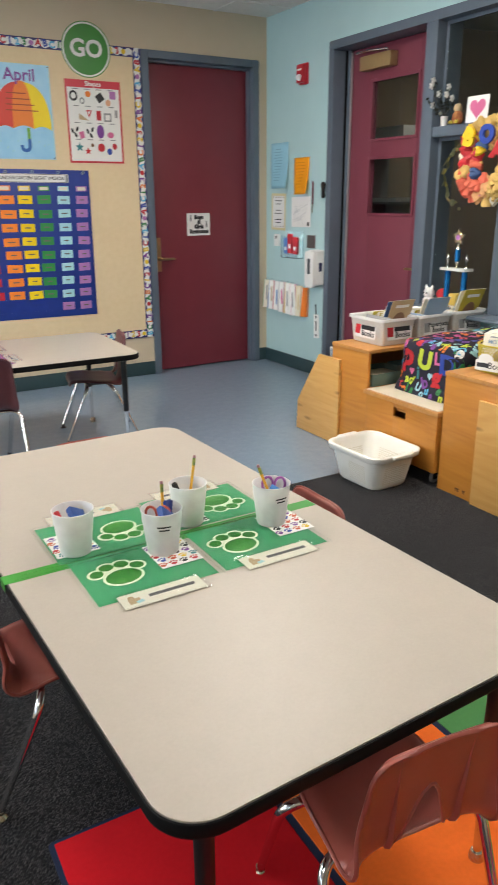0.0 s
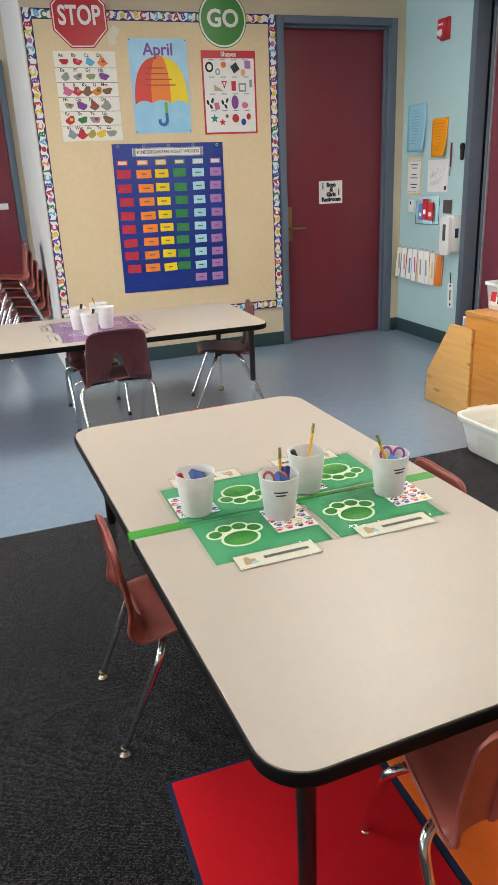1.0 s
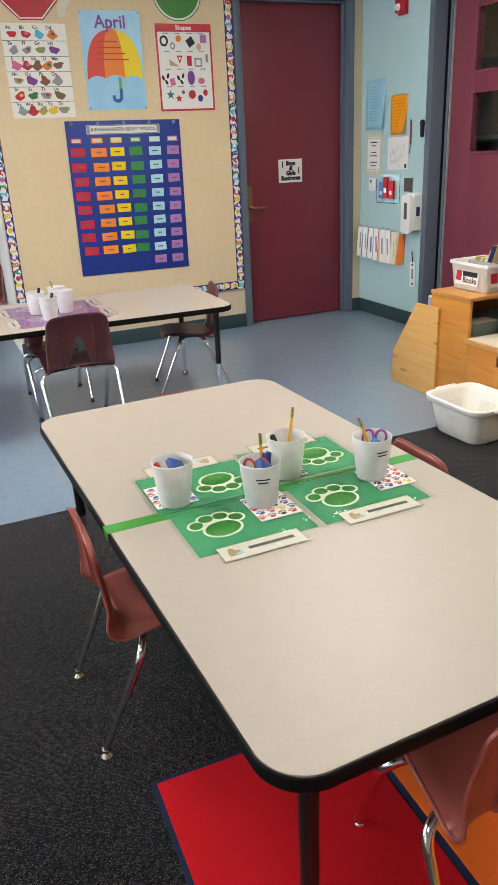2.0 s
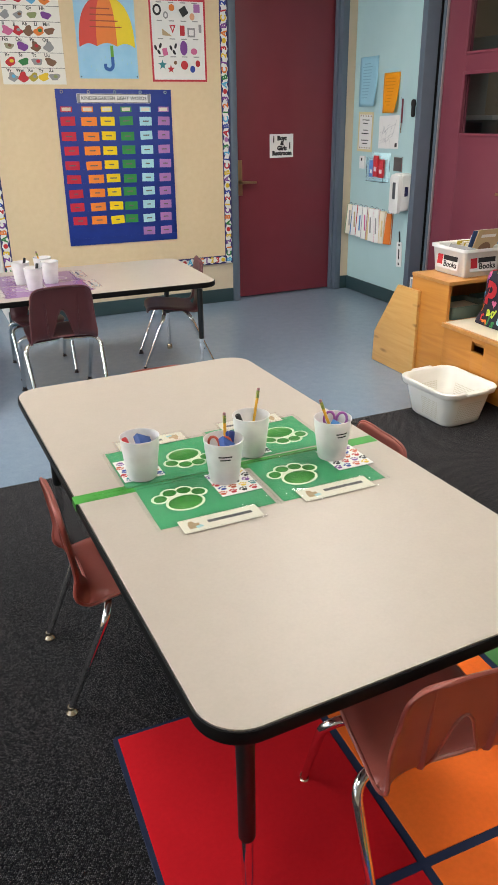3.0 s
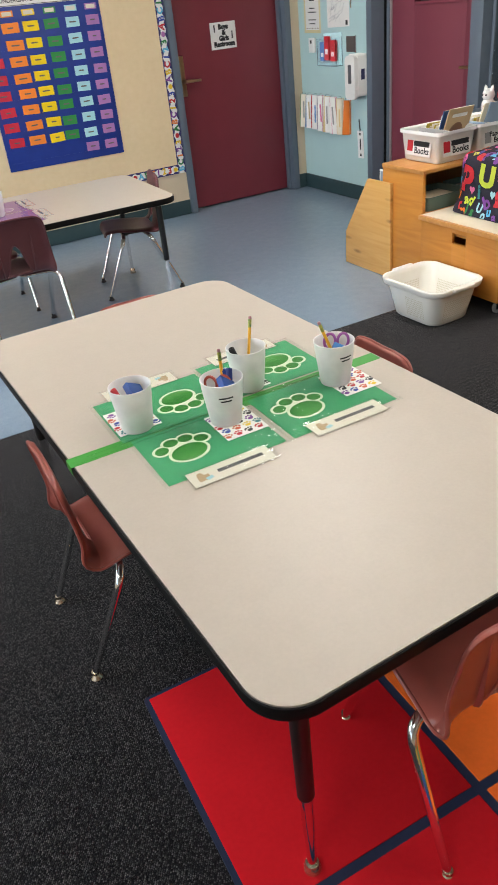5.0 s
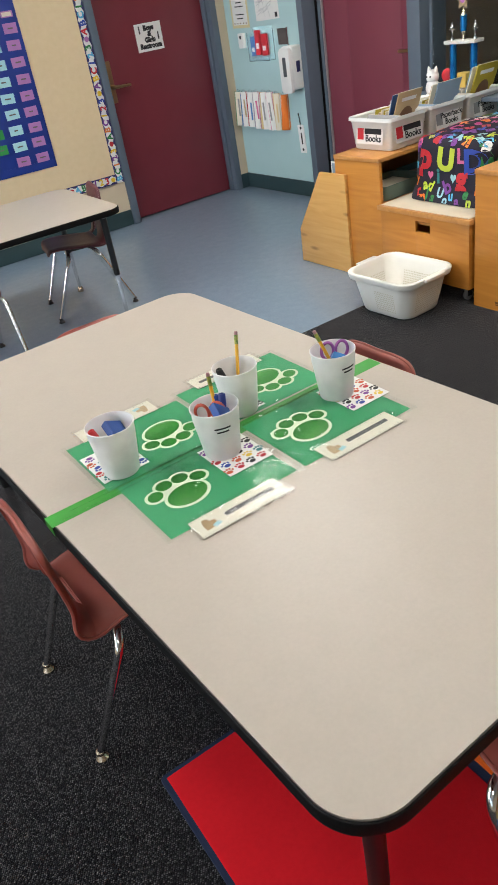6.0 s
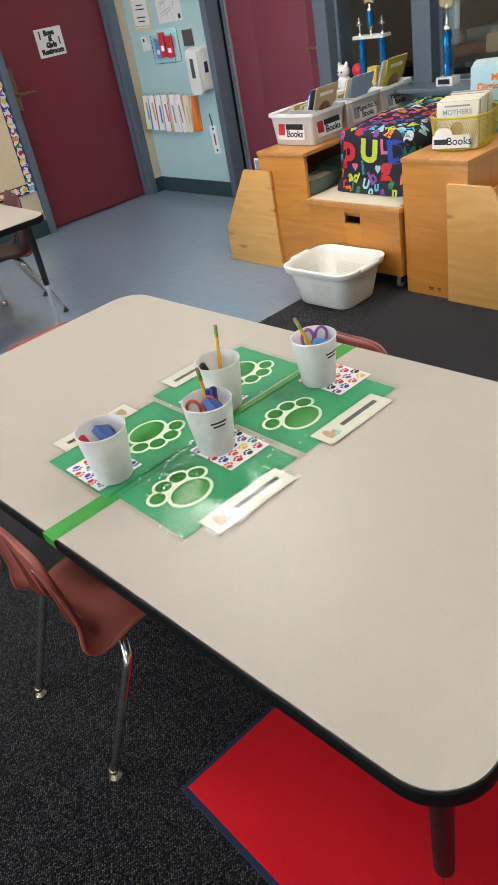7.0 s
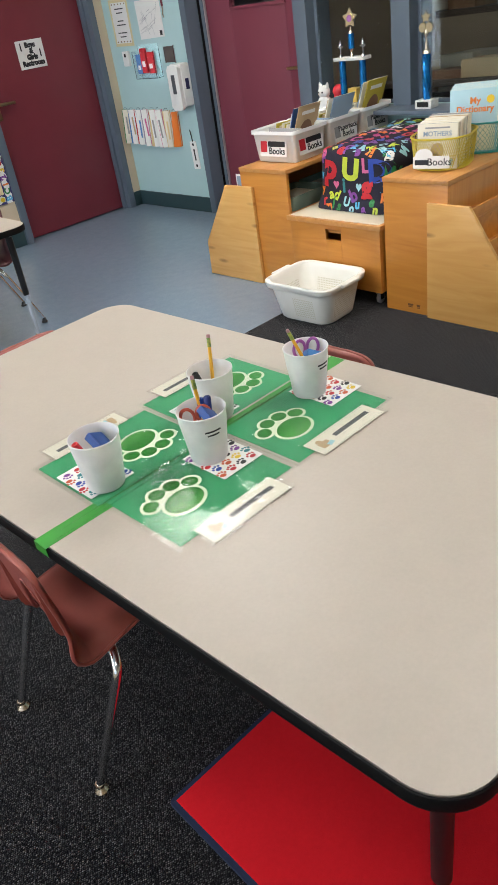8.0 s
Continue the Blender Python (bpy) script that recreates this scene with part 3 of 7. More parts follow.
    for sx in (-1, 1):
        for fy, ty, ky in ((0.188, 0.070, 0.055), (-0.190, -0.066, -0.036)):
            bm = bmesh.new()
            path = bend([(sx * 0.163, fy, 0.018), (sx * 0.174, ty, 0.2700 + SEAT_UP), (sx * 0.010, ky, 0.2720 + SEAT_UP)], 0.052, 8)
            sweep(bm, path, [0.0085] + [0.0108] * (len(path) - 1), 14)
            leg = part("leg", bm, M_CHROME, t, "chrome tube leg")
            bm = bmesh.new()
            lathe(bm, [(0.0, 0.024), (0.0098, 0.024), (0.0100, 0.017), (0.0078, 0.014), (0.0150, 0.004), (0.0145, 0.001), (0.0, 0.001)], 18, pose(sx * 0.163, fy, 0))
            part("glide", bm, M_BLACKMETAL if shell == M_SHELLDK else M_NICKEL, leg, "dark swivel glide" if shell == M_SHELLDK else "nickel swivel glide")
    for sx in (-1, 1):
        bm = bmesh.new()
        box(bm, sx * 0.06 - 0.014, sx * 0.06 + 0.014, -0.046, 0.066, 0.2680 + SEAT_UP, 0.2885 + SEAT_UP, 0.003)
        part("mounting_block", bm, M_BLACKMETAL, t)
    return t


CH_A = "brick red plastic school chair with chrome legs"
chair(pose(0.580, 1.9025, 0, 0, 0, -90), 0.968, M_SHELL, CH_A + ", under the table")
chair(pose(0.967, 1.115, 0, 0, 0, -6.6), 0.98, M_SHELL, CH_A + ", askew on the rug")
chair(pose(1.238, 1.893, 0, 0, 0, 90), 0.945, M_SHELL, CH_A + ", under the table")
chair(pose(0.968, 2.595, 0, 0, 0, 180), 0.945, M_SHELL, CH_A + ", at the table's end")
CH_B = "dark maroon plastic school chair with chrome legs"
chair(pose(0.836, 4.035, 0, 0, 0, 2), 1.115, M_SHELLDK, CH_B + ", under the table")
chair(pose(1.585, 4.40, 0, 0, 0, 78), 1.08, M_SHELLDK, CH_B + ", turned sideways")
chair(pose(0.818, 4.60, 0, 0, 0, 180), 0.94, M_SHELLDK, CH_B + ", behind the table")

# rug ---------------------------------------------------------------------
rug = thing("rug", "play rug of red, orange and green squares with navy lines", "rug", pose(0.466, 1.615, 0, 0, 0, -1.4))
M_RUG = {}
for nm, c in (("red", (0.57, 0.011, 0.018)), ("orange", (0.84, 0.158, 0.025)), ("green", (0.085, 0.25, 0.085)), ("blue", (0.03, 0.10, 0.30)), ("navy", (0.022, 0.030, 0.065)), ("yellow", (0.55, 0.36, 0.03))):
    M_RUG[nm] = material(nm + "_rug_pile", c, 0.95, second=tuple(k * 0.84 for k in c), scale=90, amount=0.45, bump=0.45, bump_scale=700)
    M_RUG[nm].node_tree.nodes["Principled BSDF"].inputs["Specular IOR Level"].default_value = 0.1
bm = bmesh.new()
prism(bm, rounded(0.0, 2.535, -2.835, 0.0, 0.01, 3), 0.0, 0.0085, 0.003)
part("border", bm, M_RUG["navy"], rug, "navy blue border and dividing lines")
cols = [0.012] + [0.498 + i * 0.505 for i in range(5)]
rows_y = [-0.011 - j * 0.5535 for j in range(6)]
names = [["red", "orange", "green", "blue", "yellow"], ["red", "orange", "green", "blue", "yellow"], ["blue", "green", "red", "yellow", "orange"], ["yellow", "red", "blue", "orange", "green"], ["green", "orange", "red", "blue", "yellow"]]
for j in range(5):
    for i in range(5):
        bm = bmesh.new()
        box(bm, cols[i] + (0.010 if i else 0), cols[i + 1] - 0.010, rows_y[j + 1] + 0.010, rows_y[j] - (0.010 if j else 0), 0.004, 0.0105, 0.0015)
        part("square", bm, M_RUG[names[j][i]], rug, names[j][i] + " square")

# book display units ------------------------------------------------------


from mathutils.bvhtree import BVHTree
def display_unit(m, flip, label):
    """A low bookcase: a box with open shelves behind, tiers for books in front. Local x runs along the case, y towards the tiers (flip -1 mirrors)."""
    f = flip
    t = thing("book_display_unit", label, "bookcase", m, group="book display units")
    L, H, D = 0.90, 0.583, 0.31

    def bx(bm, x0, x1, y0, y1, z0, z1, b=0.002):
        box(bm, x0, x1, min(f * y0, f * y1), max(f * y0, f * y1), z0, z1, b)

    for x0, x1 in ((0, 0.019), (L - 0.019, L)):
        bm = bmesh.new()
        bx(bm, x0, x1, 0, D, 0, H - 0.019)
        part("end_panel", bm, M_WOOD, t)
    bm = bmesh.new()
    bx(bm, -0.003, L + 0.003, -0.003, D + 0.003, H - 0.019, H, 0.003)
    part("top", bm, M_WOODTOP, t)
    for z in (0.03, 0.355):
        bm = bmesh.new()
        bx(bm, 0.019, L - 0.019, 0.004, D - 0.012, z, z + 0.016)
        part("shelf", bm, M_WOODIN, t)
    bm = bmesh.new()
    bx(bm, 0.019, L - 0.019, D - 0.012, D, 0.0, H - 0.019)
    part("back_panel", bm, M_WOODIN, t)
    a = 0.225
    pts = [(a, 0.0), (0.630, 0.0), (0.622, 0.18), (0.415, 0.495), (a, 0.495)]
    for x0 in (-0.019, L + 0.001):
        bm = bmesh.new()
        prism(bm, [(f * p, q) for p, q in (pts if f > 0 else pts[::-1])], 0, 0.018, 0.0025, Matrix(((0, 0, 1, x0), (1, 0, 0, 0), (0, 1, 0, 0), (0, 0, 0, 1))))
        part("side_panel", bm, M_WOODLT, t, "pale birch side panel with a sloping front")
    for k in range(4):
        z, y = 0.035 + 0.125 * k, 0.612 - 0.075 * k
        bm = bmesh.new()
        bx(bm, 0.001, L - 0.001, y - 0.085, y, z, z + 0.012)
        bx(bm, 0.001, L - 0.001, y - 0.012, y, z + 0.012, z + 0.055)
        if y - 0.085 > D:
            bx(bm, 0.001, L - 0.001, y - 0.097, y - 0.085, z, z + 0.125)
        part("tier", bm, M_WOOD, t)
    return t


M_WOODTOP = wood_material("honey_birch_top", (0.60, 0.285, 0.08), (0.50, 0.215, 0.055), axis=0)
display_unit(pose(2.685, 3.240, 0), 1, "honey birch book display unit with an open back shelf")
t = display_unit(pose(2.685, 2.685, 0), -1, "honey birch book display unit holding wire book baskets")
M_STAMP = material("burnt_stamp_ink", (0.17, 0.065, 0.022), 0.6, scale=120, amount=1.0)
for y, w in ((-0.127, 0.030), (-0.168, 0.020)):
    bm = bmesh.new()
    for pts in (((-0.5, 0.008), (0.5, 0.008), (0.38, -0.002), (-0.38, -0.002)), ((-0.42, -0.0045), (0.42, -0.0045), (0.34, -0.009), (-0.34, -0.009))):
        prism(bm, [(p * w, q) for p, q in pts][::-1], 0.0001, 0.0005, 0, Matrix(((0, 0, -1, 0), (-1, 0, 0, y), (0, 1, 0, 0.034), (0, 0, 0, 1))))
    part("maker_stamp", bm, M_STAMP, t, "small brown ink stamp", smooth=False)["kind"] = "stuff"

COL = {}


def colour(name, c, rough=0.5):
    if name not in COL:
        COL[name] = plain(name, c, rough)
    return COL[name]


RED, ORANGE, YELLOW = colour("red", (0.55, 0.02, 0.03)), colour("orange", (0.80, 0.20, 0.02)), colour("yellow", (0.80, 0.55, 0.02))
GREEN, SKY, LILAC = colour("green", (0.02, 0.20, 0.05)), colour("pale_blue", (0.35, 0.62, 0.68)), colour("lilac", (0.42, 0.16, 0.42))
BLUE, PINK, PURPLE = colour("blue", (0.02, 0.06, 0.36)), colour("pink", (0.65, 0.14, 0.30)), colour("purple", (0.20, 0.05, 0.30))
CREAM, BLACK, GREY = colour("cream", (0.78, 0.72, 0.58)), M_INK, colour("grey", (0.30, 0.30, 0.30))
BROWN, TEAL, WHITE = colour("brown", (0.20, 0.10, 0.05)), colour("teal", (0.03, 0.22, 0.24)), M_PAPER
LIME, CYAN = colour("lime", (0.55, 0.65, 0.05)), colour("cyan", (0.10, 0.45, 0.70))


def ellipse(cx, cy, rx, ry, n=20, a=0.0):
    c, s = math.cos(radians(a)), math.sin(radians(a))
    return [(cx + rx * math.cos(2 * math.pi * k / n) * c - ry * math.sin(2 * math.pi * k / n) * s, cy + rx * math.cos(2 * math.pi * k / n) * s + ry * math.sin(2 * math.pi * k / n) * c) for k in range(n)]


def rect(cx, cy, w, h, a=0.0):
    c, s = math.cos(radians(a)), math.sin(radians(a))
    return [(cx + x * c - y * s, cy + x * s + y * c) for x, y in ((-w / 2, -h / 2), (w / 2, -h / 2), (w / 2, h / 2), (-w / 2, h / 2))]


def flat(name, outlines, z0, z1, mat, parent, label="", bevel=0.0):
    """One or more plates of one print or sheet."""
    bm = bmesh.new()
    for pts in outlines:
        prism(bm, pts, z0, z1, bevel)
    return part(name, bm, mat, parent, label, smooth=False)


def bars(rnd, x0, x1, y0, y1, n, h):
    """Lines of writing too small to read, as plain bars."""
    out = []
    for k in range(n):
        y = y1 - (k + 0.5) * (y1 - y0) / n
        w = (x1 - x0) * rnd.uniform(0.6, 1.0)
        out.append(rect((x0 + x1) / 2, y, w, h))
    return out


# rolling crate and cloth cover between the units
crate = thing("rolling_crate", "honey birch rolling crate with a cream lid", "crate", pose(2.668, 2.9625, 0.0))
bm = bmesh.new()
for a in ((0.0, 0.018, -0.262, -0.045), (0.0, 0.018, 0.045, 0.262), (0.50, 0.518, -0.262, 0.262), (0.018, 0.50, -0.262, -0.244), (0.018, 0.50, 0.244, 0.262)):
    box(bm, *a, 0.07, 0.358, 0.0015)
box(bm, 0.0, 0.018, -0.045, 0.045, 0.07, 0.286, 0.0005)
box(bm, 0.0, 0.018, -0.045, 0.045, 0.336, 0.358, 0.0005)
box(bm, 0.018, 0.50, -0.244, 0.244, 0.07, 0.088)
part("body", bm, M_WOOD, crate)
bm = bmesh.new()
box(bm, -0.012, 0.53, -0.274, 0.274, 0.359, 0.381, 0.003)
lid = part("lid", bm, M_WOODTOP, crate, "birch-edged lid")
bm = bmesh.new()
box(bm, 0.004, 0.514, -0.258, 0.258, 0.380, 0.384, 0.001)
part("lid_panel", bm, material("cream_laminate", (0.72, 0.64, 0.50), 0.4, scale=12), lid, "cream laminate inset")
bm = bmesh.new()
sweep(bm, [(0.034, -0.10, 0.318), (0.034, 0.10, 0.318)], 0.009, 10)
part("hand_bar", bm, M_WOODIN, crate)
for cx in (0.05, 0.47):
    for cy in (-0.215, 0.215):
        bm = bmesh.new()
        box(bm, cx - 0.022, cx + 0.022, cy - 0.022, cy + 0.022, 0.064, 0.07)
        box(bm, cx - 0.012, cx + 0.016, cy - 0.014, cy - 0.011, 0.022, 0.065, 0.001)
        box(bm, cx - 0.012, cx + 0.016, cy + 0.011, cy + 0.014, 0.022, 0.065, 0.001)
        caster = part("caster", bm, M_CHROME, crate, "zinc caster fork")
        bm = bmesh.new()
        lathe(bm, [(0.0, -0.009), (0.022, -0.009), (0.025, -0.006), (0.025, 0.006), (0.022, 0.009), (0.0, 0.009)], 20, pose(cx + 0.004, cy, 0.025, 90))
        part("wheel", bm, GREY, caster, "grey rubber wheel")

cover = thing("cloth_cover", "black cloth cover printed with bright letters", "cloth cover", pose(2.805, 2.955, 0.385))
rnd = random.Random(5)


def cloth_point(x, y, z):
    """Folds and slack of the cloth."""
    n = noise.noise(Vector((x * 7, y * 7, z * 9)))
    n2 = noise.noise(Vector((x * 19 + 5, y * 19, z * 21)))
    hem = max(0.0, 1 - z / 0.07)
    return Vector((x + 0.010 * n + 0.004 * n2 - 0.022 * hem * (x < 0.03) + 0.006 * hem * n2, y + 0.010 * n * (1 if abs(y) > 0.1 else 0) + (0.012 * hem * (1 if y > 0 else -1)), z + (0.010 * n + 0.004 * n2) * (z > 0.05)))


def super_ring(z, inset, n=64):
    pts = []
    for k in range(n):
        a = 2 * math.pi * k / n
        ex = 0.28
        cx, cy = math.copysign(abs(math.cos(a)) ** ex, math.cos(a)), math.copysign(abs(math.sin(a)) ** ex, math.sin(a))
        pts.append((0.36 + (0.36 - inset) * cx, (0.225 - inset) * cy, z * 1.06))
    return pts


bm = bmesh.new()
levels = [(0.002, 0.0), (0.02, 0.001), (0.045, 0.004), (0.06, 0.008), (0.075, 0.006), (0.10, 0.006), (0.13, 0.008), (0.16, 0.009), (0.19, 0.011), (0.215, 0.013), (0.235, 0.018), (0.248, 0.030), (0.254, 0.055), (0.256, 0.10), (0.257, 0.15), (0.258, 0.20)]
rings = [[bm.verts.new(cloth_point(*p)) for p in super_ring(z, i)] for z, i in levels]
for a, b in zip(rings, rings[1:]):
    for k in range(64):
        bm.faces.new((a[k], a[(k + 1) % 64], b[(k + 1) % 64], b[k]))
bm.faces.new(rings[-1])
M_CLOTH = material("black_printed_cotton", (0.019, 0.017, 0.033), 0.9, second=(0.013, 0.012, 0.023), scale=60, bump=0.3, bump_scale=500)
sheet = BVHTree.FromBMesh(bm)
part("cloth", bm, M_CLOTH, cover, angle=70)
print_cols = [RED, LIME, PINK, BLUE, CYAN, ORANGE, PURPLE, GREEN, colour("magenta", (0.5, 0.06, 0.25)), SKY, WHITE]


def glyph(ch, size, bold=0.0):
    me = text_mesh(ch, size, M_INK, thick=0.0, bold=bold)
    vs = [v.co.copy() for v in me.vertices]
    fs = [tuple(p.vertices) for p in me.polygons]
    bpy.data.meshes.remove(me)
    return vs, fs


def stamp(name, items, mat, parent, place):
    """Prints letters: items of (glyph, x, y, angle); place turns a point of the sheet into the thing's space."""
    verts, faces = [], []
    for (vs, fs), x, y, a in items:
        c, s = math.cos(radians(a)), math.sin(radians(a))
        n = len(verts)
        verts += [place(x + v.x * c - v.y * s, y + v.x * s + v.y * c) for v in vs]
        faces += [tuple(i + n for i in f) for f in fs]
    me = bpy.data.meshes.new(name)
    me.from_pydata(verts, [], faces)
    me.materials.append(mat)
    ob = new(name, me)
    ob.parent = parent
    return ob


def on_cloth(out, along, s):
    """A point of the cloth: s runs up a side that faces out, round the bend and over the top; along is level."""
    r = 0.06
    if s < 0.21:
        th, rise, run = 0.0, s, 0.0
    elif s < 0.21 + r * math.pi / 2:
        th, rise, run = (s - 0.21) / r, 0.21, 0.0
    else:
        th, rise, run = math.pi / 2, 0.21, s - 0.21 - r * math.pi / 2
    if out == "x":
        face, mid = Vector((-1, 0, 0)), Vector((r + run, along, rise))
    else:
        face, mid = Vector((0, -1, 0)), Vector((along, -0.214 + r + run, rise))
    way = face * math.cos(th) + Vector((0, 0, 1)) * math.sin(th)
    hit = sheet.ray_cast(mid + way * 0.5, -way)[0]
    if hit is None:
        return mid + way * r
    return hit + way * 0.0032


# printed letters: on the end towards the room, and on the top
big = [("p", 0.150, -0.115, 0.175, -6, RED), ("U", 0.125, 0.0, 0.165, -4, LIME), ("L", 0.085, 0.082, 0.185, 3, PINK), ("D", 0.130, 0.148, 0.165, 4, BLUE), ("F", 0.07, -0.165, 0.21, 10, PURPLE), ("v", 0.055, -0.172, 0.14, 0, CYAN),
       ("i", 0.085, -0.040, 0.100, 4, TEAL), ("g", 0.120, 0.090, 0.100, 3, RED), ("b", 0.078, 0.015, 0.062, 30, PURPLE), ("a", 0.06, -0.115, 0.062, 15, LIME), ("d", 0.06, -0.08, 0.06, -25, LIME), ("e", 0.055, 0.125, 0.045, 0, GREEN), ("r", 0.055, -0.15, 0.035, 20, RED), ("j", 0.055, -0.095, 0.035, 0, GREEN), ("U", 0.05, -0.02, 0.035, -6, SKY), ("u", 0.05, 0.045, 0.030, 10, CYAN), ("y", 0.05, -0.17, 0.08, 0, ORANGE), ("k", 0.05, 0.18, 0.06, 0, ORANGE),
       ("m", 0.055, -0.125, 0.014, 10, ORANGE), ("s", 0.055, -0.060, 0.016, -10, GREEN), ("o", 0.050, 0.015, 0.012, 0, SKY), ("a", 0.055, 0.085, 0.014, 12, PURPLE), ("n", 0.050, 0.150, 0.016, 0, LIME)]
for ch, size, u, v, a, mat in big:
    stamp("printed_letter", [(glyph(ch, size * 1.05, 0.007 if size > 0.11 else 0.003 if size > 0.065 else 0.0025), u, v * 1.07 + 0.004, a)], mat, cover, lambda u, v: on_cloth("x", -u, v))
for ch, size, u, v, a, mat in (("b", 0.075, -0.165, 0.262, 20, PINK), ("a", 0.080, -0.060, 0.278, -15, RED), ("s", 0.075, 0.035, 0.272, 10, PURPLE), ("h", 0.080, 0.105, 0.275, -20, ORANGE), ("e", 0.075, 0.185, 0.265, 15, GREEN), ("n", 0.050, -0.110, 0.290, 30, LIME), ("k", 0.055, -0.005, 0.300, 0, CYAN), ("m", 0.055, 0.150, 0.300, -30, SKY)):
    stamp("printed_letter", [(glyph(ch, size, 0.004), u, v, a)], mat, cover, lambda u, v: on_cloth("x", -u, v))
for u, v, mat in ((-0.085, 0.115, PINK), (0.045, 0.11, SKY)):
    hp = [(0.016 * math.sin(t) ** 3, 0.0013 * (13 * math.cos(t) - 5 * math.cos(2 * t) - 2 * math.cos(3 * t) - math.cos(4 * t))) for t in [2 * math.pi * k / 24 for k in range(24)]]
    bm = bmesh.new()
    bm.faces.new([bm.verts.new(on_cloth("x", -(u + p), v + q)) for p, q in hp])
    part("printed_heart", bm, mat, cover)
letters = "abcdefghjkmnopqrstuwyABCDEGHKMPRSW"
k = 0
for i in range(10):
    for j in range(6):
        u, v = -0.175 + j * 0.070 + rnd.uniform(-0.012, 0.012), 0.055 + i * 0.063 + rnd.uniform(-0.010, 0.010)
        stamp("printed_letter", [(glyph(letters[(k * 7) % len(letters)], rnd.uniform(0.068, 0.088), 0.004), u, v, rnd.uniform(-50, 50))], print_cols[(k * 3 + i) % len(print_cols)], cover, lambda u, v: on_cloth("x", -u, v + 0.244))
        k += 1
for i in range(8):
    for j in range(3):
        u, v = 0.05 + i * 0.085, 0.07 + j * 0.090 + rnd.uniform(-0.01, 0.01)
        stamp("printed_letter", [(glyph(letters[(k * 5) % len(letters)], 0.085, 0.004), u, v, rnd.uniform(-40, 40))], print_cols[(k * 3 + i) % len(print_cols)], cover, lambda u, v: on_cloth("y", u, v))
        k += 1

# tub of white plastic
tub = thing("plastic_tub", "white plastic tub with perforated sides, empty", "tub", pose(2.488, 2.938, 0, 0, 0, 2))
TUB_H, TW0, TD0, TW1, TD1 = 0.186, 0.116, 0.146, 0.146, 0.178    # height, half sizes at the base and under the rim


def tub_ring(g, z, r, n=8):
    f = (z - 0.012) / (TUB_H - 0.022)
    return [(x, y, z) for x, y in rounded(-TW0 - (TW1 - TW0) * f - g, TW0 + (TW1 - TW0) * f + g, -TD0 - (TD1 - TD0) * f - g, TD0 + (TD1 - TD0) * f + g, r, n)]


bm = bmesh.new()
H1 = TUB_H
prof = [(-0.022, 0.002, 0.05), (-0.006, 0.003, 0.055), (0.0, 0.012, 0.058), (0.0, H1 - 0.030, 0.062), (0.013, H1 - 0.029, 0.066), (0.0165, H1 - 0.026, 0.068), (0.0175, H1 - 0.006, 0.070), (0.0165, H1 - 0.001, 0.070), (0.013, H1 + 0.0015, 0.068), (0.008, H1 + 0.002, 0.066), (0.002, H1 + 0.001, 0.063), (-0.0015, H1 - 0.001, 0.062), (-0.003, H1 - 0.022, 0.060), (-0.003, 0.016, 0.056), (-0.009, 0.008, 0.053), (-0.024, 0.007, 0.05)]
M_TUB = material("ivory_plastic", (0.84, 0.83, 0.77), 0.36, scale=20, amount=0.2)
rings = [[bm.verts.new(p) for p in tub_ring(g, z, r)] for g, z, r in prof]
for a, b in zip(rings, rings[1:]):
    for q in range(len(a)):
        bm.faces.new((a[q], a[(q + 1) % len(a)], b[(q + 1) % len(a)], b[q]))
bm.faces.new(rings[0][::-1]), bm.faces.new(rings[-1])
part("basin", bm, M_TUB, tub, angle=50)
# A darker ivory: the shade inside the holes, put into flat squares.
M_HOLE_SHADE = material("hole_shade_tone", (0.66, 0.63, 0.52), 0.8)


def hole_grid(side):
    """Squares low on a side, holding the shade of its square holes as colour."""
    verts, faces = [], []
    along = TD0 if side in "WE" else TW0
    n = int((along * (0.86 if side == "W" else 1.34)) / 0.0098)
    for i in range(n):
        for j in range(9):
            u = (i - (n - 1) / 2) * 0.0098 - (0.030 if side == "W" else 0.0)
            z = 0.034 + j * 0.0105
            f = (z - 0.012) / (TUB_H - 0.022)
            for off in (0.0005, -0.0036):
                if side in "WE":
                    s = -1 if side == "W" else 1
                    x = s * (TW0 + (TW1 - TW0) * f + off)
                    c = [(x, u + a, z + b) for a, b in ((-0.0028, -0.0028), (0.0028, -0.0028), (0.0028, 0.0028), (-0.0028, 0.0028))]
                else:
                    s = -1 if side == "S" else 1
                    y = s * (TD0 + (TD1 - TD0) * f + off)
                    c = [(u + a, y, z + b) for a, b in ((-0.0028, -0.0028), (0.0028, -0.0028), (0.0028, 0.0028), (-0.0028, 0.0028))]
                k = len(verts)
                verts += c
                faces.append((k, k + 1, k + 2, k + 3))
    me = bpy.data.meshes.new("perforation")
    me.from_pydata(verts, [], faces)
    me.materials.append(M_HOLE_SHADE)
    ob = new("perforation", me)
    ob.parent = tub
    tagged(ob, "rows of small darker squares painted as shaded holes", kind="stuff")


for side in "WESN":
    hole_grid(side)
for sy in (-1, 1):
    bm = bmesh.new()
    prism(bm, rounded(-0.062, 0.062, sy * 0.202 - 0.012, sy * 0.202 + 0.010, 0.009, 4), H1 - 0.010, H1 + 0.003, 0.003)
    part("handle", bm, M_TUB, tub)

